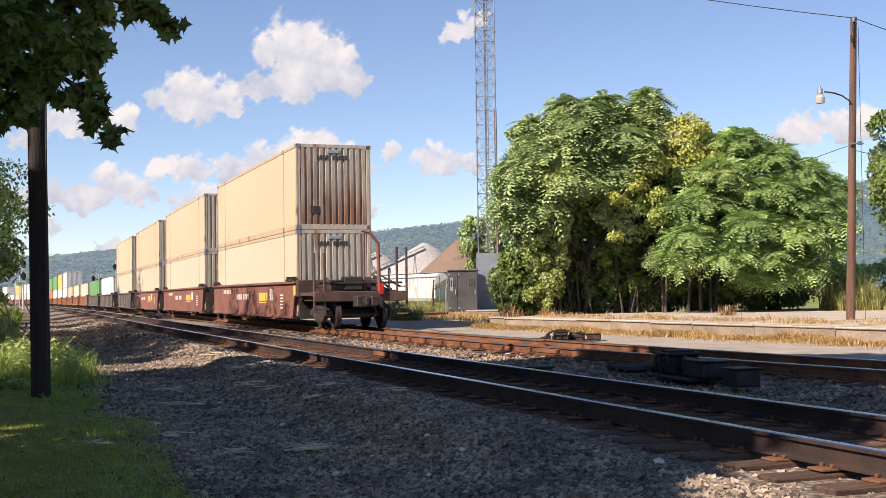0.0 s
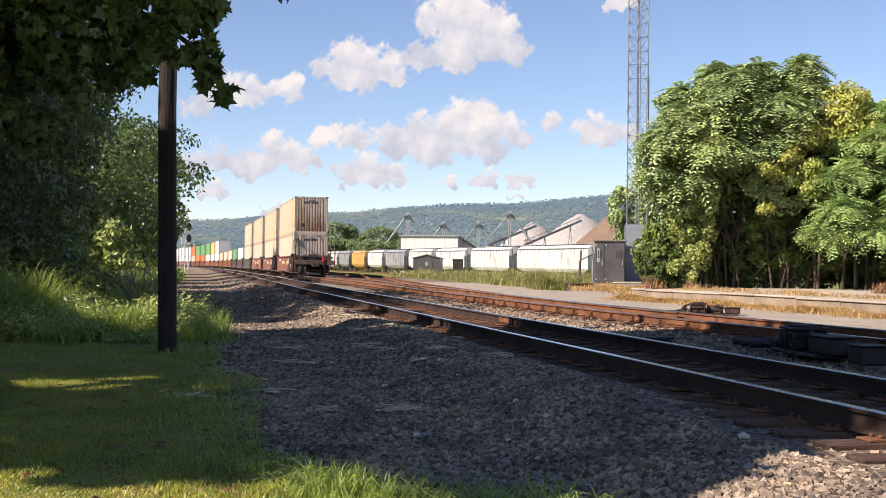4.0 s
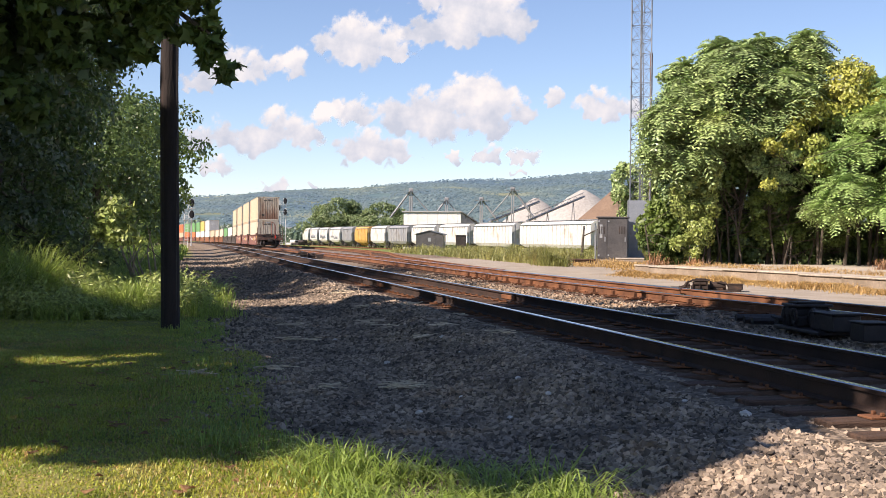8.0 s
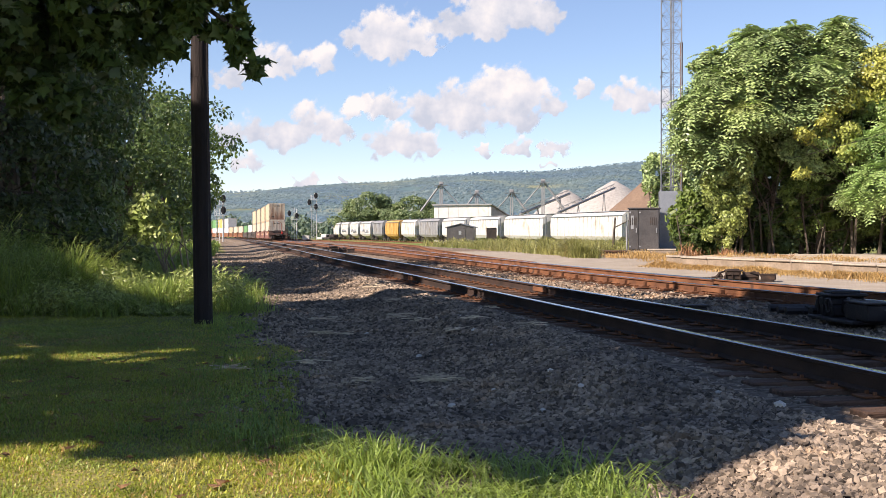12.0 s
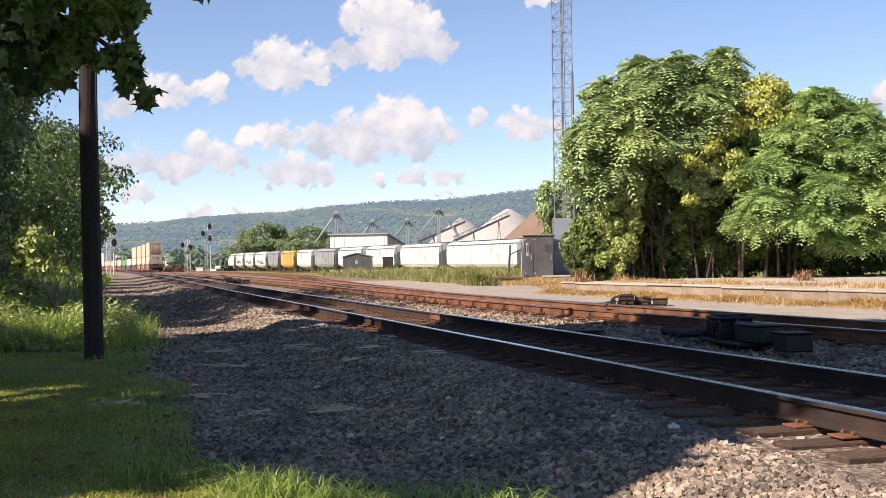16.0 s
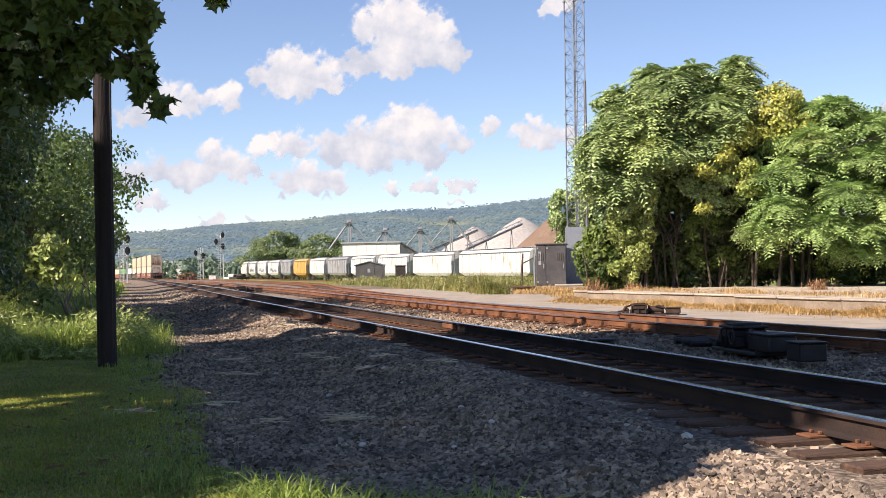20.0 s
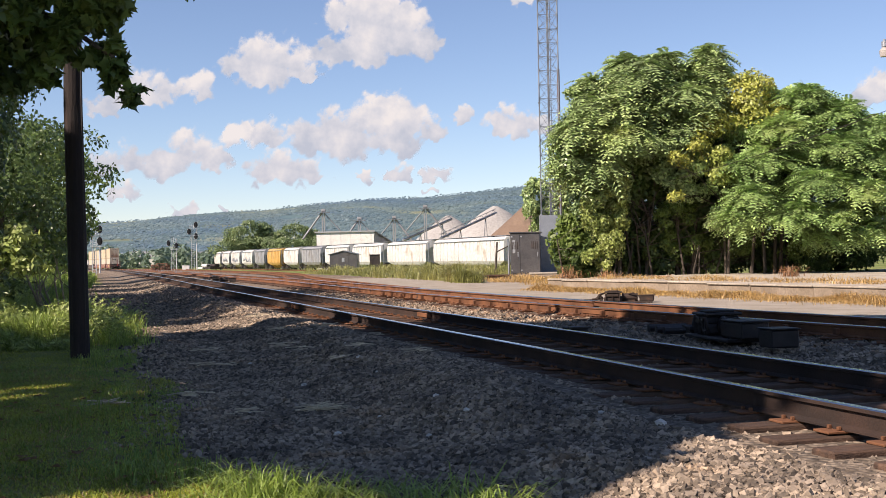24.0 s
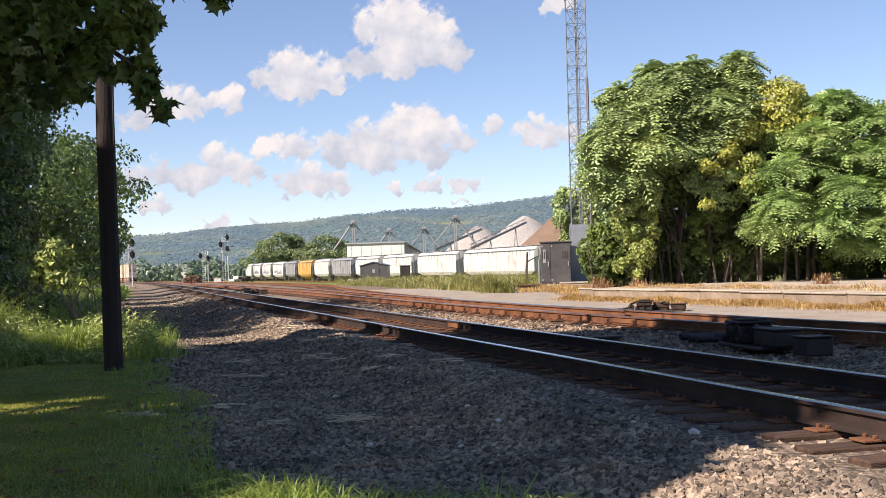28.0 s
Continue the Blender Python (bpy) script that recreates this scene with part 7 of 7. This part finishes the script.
scatter("loose grey-brown ballast stones beside the near track", 90000, 5.2, 15, -4.6, -1.2, 0.021, 0.056, 1, bias=1.25)
scatter("grey-brown ballast stones between the ties of the near track", 20000, 5.5, 22, -1.3, 1.8, 0.03, 0.065, 2, bias=1.2)
scatter("grey-brown ballast shoulder further along the line", 44000, 15, 36, -4.5, -1.2, 0.035, 0.07, 3, bias=1.3)
scatter("ballast stones between the two main tracks", 30000, 12, 46, 1.6, 5.2, 0.04, 0.08, 4, bias=1.3)
scatter("ballast stones in the far track", 14000, 14, 50, -1.9, 2.1, 0.04, 0.08, 5, far_x, bias=1.2, mat="rusty_stone")
scatter("ballast shoulder far along the line", 30000, 36, 80, -5.2, -1.2, 0.05, 0.10, 6, bias=1.2)

# ---- litter on the gravel ----
M["dry_leaf"] = surf("dry_leaf", (0.22, 0.12, 0.06), (0.34, 0.2, 0.1), None, 5, 30, 0.8, 0, 0.2, each=0.3)
M["straw"] = surf("bleached_straw", (0.46, 0.38, 0.27), (0.60, 0.50, 0.36), None, 5, 30, 0.9, 0, 0.2, each=0.25)
M["white_rock"] = surf("white_rock", (0.50, 0.47, 0.42), (0.62, 0.58, 0.52), None, 6, 30, 0.9, 0, 0.4, each=0.15)


def straw_heap(x, y, r, n, seed):
    rr = random.Random(seed)
    z = float(ground_z(x, y))
    t = thing("straw_clump", "bleached clump of dead straw lying on the gravel", "straw", pose(x, y, z + 0.035), "clumps of dead straw")
    for k in range(n):
        a, l = rr.uniform(-0.5, 0.5), rr.uniform(0.3, 1.0) * r
        c = Vector((rr.gauss(0, r * 0.35), rr.gauss(0, r * 0.18), rr.uniform(0.0, 0.05)))
        d = Vector((math.cos(a), math.sin(a), rr.uniform(-0.15, 0.25))) * l * 0.5
        part("stalk", rods((c - d, c + d, rr.uniform(0.004, 0.009)), n=5), M["straw"], t)
    return t


straw_heap(-1.02, 11.5, 0.30, 34, 1)
straw_heap(-1.75, 11.35, 0.22, 7, 2)
straw_heap(-1.1, 15.4, 0.22, 9, 3)
straw_heap(-1.75, 17.2, 0.25, 8, 4)
straw_heap(-3.4, 12.4, 0.3, 12, 5)
straw_heap(-2.6, 21.0, 0.3, 8, 6)
straw_heap(-0.7, 18.2, 0.2, 6, 7)
for x, y, r, n, seed in ((-3.0, 16.6, 0.35, 12, 8), (-0.9, 16.0, 0.3, 11, 9), (-0.1, 14.6, 0.25, 10, 10), (-2.6, 13.0, 0.25, 9, 11), (-2.2, 18.6, 0.35, 10, 12), (-3.6, 19.4, 0.35, 10, 13), (-1.7, 20.6, 0.3, 9, 14), (-3.6, 25.5, 0.4, 10, 15)):
    straw_heap(x, y, r, n, seed)
rr = random.Random(12)
for k in range(26):
    x, y = (1.7, 8.6) if k == 0 else (rr.uniform(-2.6, 1.6), rr.uniform(8, 20))
    if k and not -4.3 < (x - float(near_x(y))) * 0.96 < -1.7:
        continue
    s = 0.055 if k == 0 else rr.uniform(0.02, 0.045)
    bm = bmesh.new()
    bmesh.ops.create_icosphere(bm, subdivisions=1, radius=s)
    for v in bm.verts:
        v.co *= rr.uniform(0.75, 1.15)
        v.co.z *= 0.65
    rock = part("white_stone", bm, M["white_rock"], None, "", pose(x, y, float(ground_z(x, y)) + s * 0.5 + 0.012, 0, 0, rr.uniform(0, 360)))
    tagged(rock, "pale stone lying among the darker ballast", "stone", "pale stones")
# fallen leaves and twigs on the lawn
for k in range(110):
    y = rr.uniform(6.2, 14)
    x = float(near_x(y)) - rr.uniform(5.2, 9.0)
    z = float(ground_z(x, y)) + 0.035
    a = rr.uniform(0, 6.28)
    w = rr.uniform(0.03, 0.06)
    p = [Vector((math.cos(a + i * 1.05) * w * (1 if i % 2 else 0.6), math.sin(a + i * 1.05) * w * (1 if i % 2 else 0.6), 0.012 * math.sin(i * 2.0))) for i in range(6)]
    bm = bmesh.new()
    bm.faces.new([bm.verts.new(q) for q in p])
    bmesh.ops.solidify(bm, geom=bm.faces[:], thickness=0.002)
    tagged(part("fallen_leaf", bm, M["dry_leaf"], None, "", pose(x, y, z)), "curled brown leaf fallen on the grass", "leaf", "fallen leaves")

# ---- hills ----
# Bluish greens: the haze of the distance is put into these colours.
M["leaf_ridge"] = leafy("haze_tinted_ridge_leaf", (0.10, 0.162, 0.215), (0.145, 0.203, 0.205), (0.26, 0.275, 0.185), 0.35, 0.16, 0.006)


def hill_height(x):
    return np.interp(x, [-3600, -1500, -684, -540, -361, -302, -218, -99, 20, 116, 211, 450, 700, 1160, 2200, 3600],
                     [52, 67, 73, 79, 94, 96, 107, 118, 120, 131, 141, 175, 196, 230, 258, 200])


def hills():
    xs = np.r_[np.arange(-3600, -1000, 60), np.arange(-1000, 1500, 7.0), np.arange(1500, 3601, 60)]
    vs = np.linspace(0, 1.25, 64)
    X, V = np.meshgrid(xs, vs)
    Y = 1150 + V * 1350 + 120 * np.sin(X / 420)
    top = hill_height(X)
    Z = -4 + (top + 4) * np.where(V < 1, smooth(0.02, 1.0, V) * 0.75 + 0.25 * V, 1 - (V - 1) * 0.6)
    fold = np.sin(X / 95 + V * 3) * np.sin(V * 5.0) * 7 + np.sin(X / 37 + 1.3) * np.sin(V * 8) * 2.5
    Z = Z + fold * np.sin(np.pi * np.clip(V, 0, 1))
    rng = np.random.RandomState(8)
    Z = Z + np.abs(rng.normal(0, 0.6, Z.shape)) * smooth(0.08, 0.2, V)
    c, r = len(xs), len(vs)
    P = np.stack([X, Y, Z], -1).reshape(-1, 3)
    F = [(j * c + i, j * c + i + 1, (j + 1) * c + i + 1, (j + 1) * c + i) for j in range(r - 1) for i in range(c - 1)]
    # Slope colours tinted blue in place of haze, with tan clearings.
    m = surf("haze_tinted_hillside", (0.08, 0.132, 0.158), (0.11, 0.165, 0.165), (0.19, 0.205, 0.13), 0.008, 0.09, 0.95, 0, 0, spec=0.05, stretch=(1, 1, 1.5))
    # tree crowns over the slope
    k = 150000
    v = rng.uniform(0.05, 1.02, k) ** 0.8
    x = rng.uniform(-1000, 1500, k)
    y = 1150 + v * 1350 + 120 * np.sin(x / 420)
    i = np.clip(np.searchsorted(xs, x), 1, c - 1)
    j = np.clip((v / 1.25 * 63).astype(int), 0, r - 2)
    z = Z[j, i] * (1 - (v / 1.25 * 63 - j)) + Z[j + 1, i] * (v / 1.25 * 63 - j)
    clear = np.sin(x / 61 + 2.0) * np.sin(v * 9 + x / 210) < 0.95
    P2 = np.stack([x, y, z + 0.25 + np.abs(rng.normal(0, 0.25, k)) + 6.0 * (v > 0.96) * rng.random(k) ** 2], -1)[clear]
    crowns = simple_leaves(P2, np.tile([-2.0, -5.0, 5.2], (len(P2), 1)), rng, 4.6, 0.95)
    tagged(new("hill_woods", quads("hill_woods", crowns, M["leaf_ridge"])), "green woods covering the ridge, haze tinted into their colour", "woods", kind="stuff")
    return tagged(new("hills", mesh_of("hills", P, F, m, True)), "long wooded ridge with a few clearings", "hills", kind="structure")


hills()


# ---- clouds: a distant backdrop ----
def cloud_material():
    m = bpy.data.materials.new("cloud")
    m.use_nodes = True
    N, L = m.node_tree.nodes, m.node_tree.links
    N.remove(N["Principled BSDF"])
    co = N.new("ShaderNodeTexCoord")

    def fbm(scale, detail, rough):
        n = N.new("ShaderNodeTexNoise")
        n.inputs["Scale"].default_value, n.inputs["Detail"].default_value, n.inputs["Roughness"].default_value = scale, detail, rough
        L.new(co.outputs["Object"], n.inputs["Vector"])
        return n.outputs["Fac"]

    def calc(op, a, b, c=None):
        k = N.new("ShaderNodeMath")
        k.operation = op
        for s, v in zip(k.inputs, (a, b, c)):
            if v is None:
                continue
            if isinstance(v, float):
                s.default_value = v
            else:
                L.new(v, s)
        return k.outputs[0]

    at = N.new("ShaderNodeAttribute")
    at.attribute_name = "puff"
    sh = N.new("ShaderNodeAttribute")
    sh.attribute_name = "shade"
    n = fbm(0.0085, 9.0, 0.66)
    d = calc("MULTIPLY_ADD", n, 3.7, calc("MULTIPLY_ADD", at.outputs["Fac"], 1.25, -1.92))
    a = N.new("ShaderNodeMapRange")
    a.interpolation_type = "SMOOTHSTEP"
    a.inputs["From Min"].default_value, a.inputs["From Max"].default_value = 0.10, 0.80
    L.new(d, a.inputs["Value"])
    # Bright tops and blue-grey undersides are painted by height and noise, not lit.
    s = calc("MULTIPLY_ADD", fbm(0.011, 4.0, 0.55), 1.7, calc("MULTIPLY_ADD", sh.outputs["Fac"], 1.1, -0.92))
    r = N.new("ShaderNodeValToRGB")
    ramp_stops(r, [(0.12, (0.60, 0.69, 0.80)), (0.48, (0.80, 0.855, 0.91)), (0.78, (0.985, 1.0, 0.98))])
    L.new(s, r.inputs["Fac"])
    e = N.new("ShaderNodeEmission")
    e.inputs["Strength"].default_value = 0.475
    L.new(r.outputs["Color"], e.inputs["Color"])
    t, x = N.new("ShaderNodeBsdfTransparent"), N.new("ShaderNodeMixShader")
    core = N.new("ShaderNodeMapRange")
    core.interpolation_type = "SMOOTHSTEP"
    core.inputs["From Min"].default_value, core.inputs["From Max"].default_value = 0.03, 0.42
    L.new(at.outputs["Fac"], core.inputs["Value"])
    L.new(calc("MULTIPLY", a.outputs["Result"], core.outputs["Result"]), x.inputs["Fac"])
    L.new(t.outputs["BSDF"], x.inputs[1])
    L.new(e.outputs["Emission"], x.inputs[2])
    L.new(x.outputs["Shader"], N["Material Output"].inputs["Surface"])
    return m


CLOUD = cloud_material()
FAR = 4300.0


CLOUDS = iter(range(100))


def cloud(lobes):
    """A cumulus from round lobes (bearing, height, radius in degrees), flat below."""
    az = [l[0] for l in lobes]
    el = [l[1] for l in lobes]
    rr = max(l[2] for l in lobes)
    a0, a1 = min(l[0] - l[2] for l in lobes) - 0.8, max(l[0] + l[2] for l in lobes) + 0.8
    e0, e1 = min(l[1] - l[2] for l in lobes) - 0.5, max(l[1] + l[2] for l in lobes) + 0.8
    A, E = np.meshgrid(np.linspace(a0, a1, 84), np.linspace(e0, e1, 58))
    ph = random.Random(round(sum(az) * 100))
    A2, E2 = A.copy(), E.copy()
    for f, k in ((1.3, 0.16), (2.9, 0.11), (6.1, 0.06)):
        A2 += k * np.sin(f * 2.0 * A + ph.uniform(0, 6) + 2 * np.sin(f * 1.7 * E + ph.uniform(0, 6)))
        E2 += k * np.sin(f * 2.2 * E + ph.uniform(0, 6) + 2 * np.sin(f * 1.9 * A + ph.uniform(0, 6)))
    d = np.zeros_like(A)
    for a, e, r in lobes:
        q = np.hypot((A2 - a) * 0.98, (E2 - e) * np.where(E < e, 1.9, 1.0)) / (r * 1.12)
        d = np.maximum(d, 1 - q) + 0.25 * np.minimum(d, np.clip(1 - q, 0, 1))
    d = np.clip(d * 1.25, 0, 1)
    low, high = min(e - r * 0.7 for a, e, r in lobes), max(e + r for a, e, r in lobes)
    shade = np.clip((E - low) / (high - low), 0, 1) * 0.75 + 0.15 - 0.1 * (A - a0) / (a1 - a0)
    ar, er = np.radians(A), np.radians(E)
    far = FAR + 20.0 * next(CLOUDS)
    c = Vector((math.sin(np.mean(ar)) * math.cos(np.mean(er)), math.cos(np.mean(ar)) * math.cos(np.mean(er)), math.sin(np.mean(er)))) * far
    P = np.stack([np.sin(ar) * np.cos(er), np.cos(ar) * np.cos(er), np.sin(er)], -1).reshape(-1, 3) * far - np.array(c)
    w = A.shape[1]
    F = [(j * w + i, j * w + i + 1, (j + 1) * w + i + 1, (j + 1) * w + i) for j in range(A.shape[0] - 1) for i in range(w - 1)]
    me = mesh_of("cloud", P, F, CLOUD, True)
    for nm, v in (("puff", d), ("shade", shade)):
        t = me.attributes.new(nm, "FLOAT", "POINT")
        t.data.foreach_set("value", v.astype(np.float32).reshape(-1))
    ob = new("cloud", me)
    ob.location = c
    return tagged(ob, "white fair-weather cumulus cloud in a blue sky", "cloud", "clouds", "structure")


cloud([(-2.42, 11.71, 1.91), (-3.79, 11.40, 1.26), (-0.92, 11.39, 1.37), (-2.45, 9.99, 1.69), (-3.82, 9.65, 1.15), (-0.40, 10.06, 1.31), (-1.62, 10.78, 1.64), (0.56, 10.15, 0.60), (-4.63, 9.73, 0.82)])
cloud([(-7.61, 9.53, 1.42), (-8.82, 9.10, 1.09), (-6.40, 9.20, 1.42), (-7.62, 8.79, 1.53), (-5.32, 8.80, 0.71)])
cloud([(-13.75, 8.05, 1.37), (-14.78, 7.37, 0.98), (-12.14, 7.89, 1.15), (-10.69, 8.10, 0.93), (-15.12, 6.97, 0.71)])
cloud([(-1.61, 7.04, 1.20), (-2.49, 6.51, 1.42), (-0.45, 6.14, 1.37), (-4.40, 6.12, 1.23), (-6.03, 5.99, 1.04), (0.64, 5.93, 0.71), (-3.60, 5.52, 1.69), (-7.52, 5.80, 0.98), (-1.14, 5.49, 1.37), (-5.50, 5.45, 1.09)])
cloud([(-11.07, 5.18, 1.20), (-9.94, 4.72, 0.98), (-12.31, 4.45, 1.15), (-13.86, 4.71, 1.15), (-14.89, 4.36, 0.82), (-8.72, 5.85, 0.82)])
cloud([(-6.86, 4.42, 1.15), (-7.81, 4.08, 0.98), (-5.92, 4.01, 1.09), (-4.97, 4.01, 0.55)])
cloud([(3.84, 6.34, 1.09), (5.09, 6.12, 1.04), (5.90, 6.02, 0.66)])
cloud([(1.94, 6.72, 0.60)])
cloud([(0.81, 3.89, 0.71), (0.21, 3.74, 0.44)])
cloud([(-1.10, 3.97, 0.66), (-1.65, 3.92, 0.33)])
cloud([(-2.72, 3.83, 0.33)])
cloud([(-13.95, 3.31, 0.60), (-14.39, 3.02, 0.38)])
cloud([(-11.02, 2.42, 0.66), (-11.81, 2.21, 0.44), (-9.56, 2.28, 0.27)])
cloud([(5.66, 12.53, 0.98), (6.36, 12.84, 0.71), (5.11, 12.07, 0.49)])
cloud([(21.53, 7.15, 1.26), (22.78, 7.34, 0.93), (20.63, 6.73, 0.82), (24.49, 7.24, 0.98), (23.50, 6.83, 0.82)])
cloud([(0.47, 3.22, 0.27)])


# ---- what moves ----
def motions():
    times = [2.0 * k for k in range(15)]
    for ob, i, lift in ROLLING:
        walk(ob, [(t, rolled(i, lift, t)) for t in times])
    for ws, x in WHEELS:
        walk(ws, [(k / 30, pose(x, 0, R_WHEEL, 0, math.degrees((rear_s(k / 30) - S0) / R_WHEEL), 0)) for k in range(0, 841)])


motions()
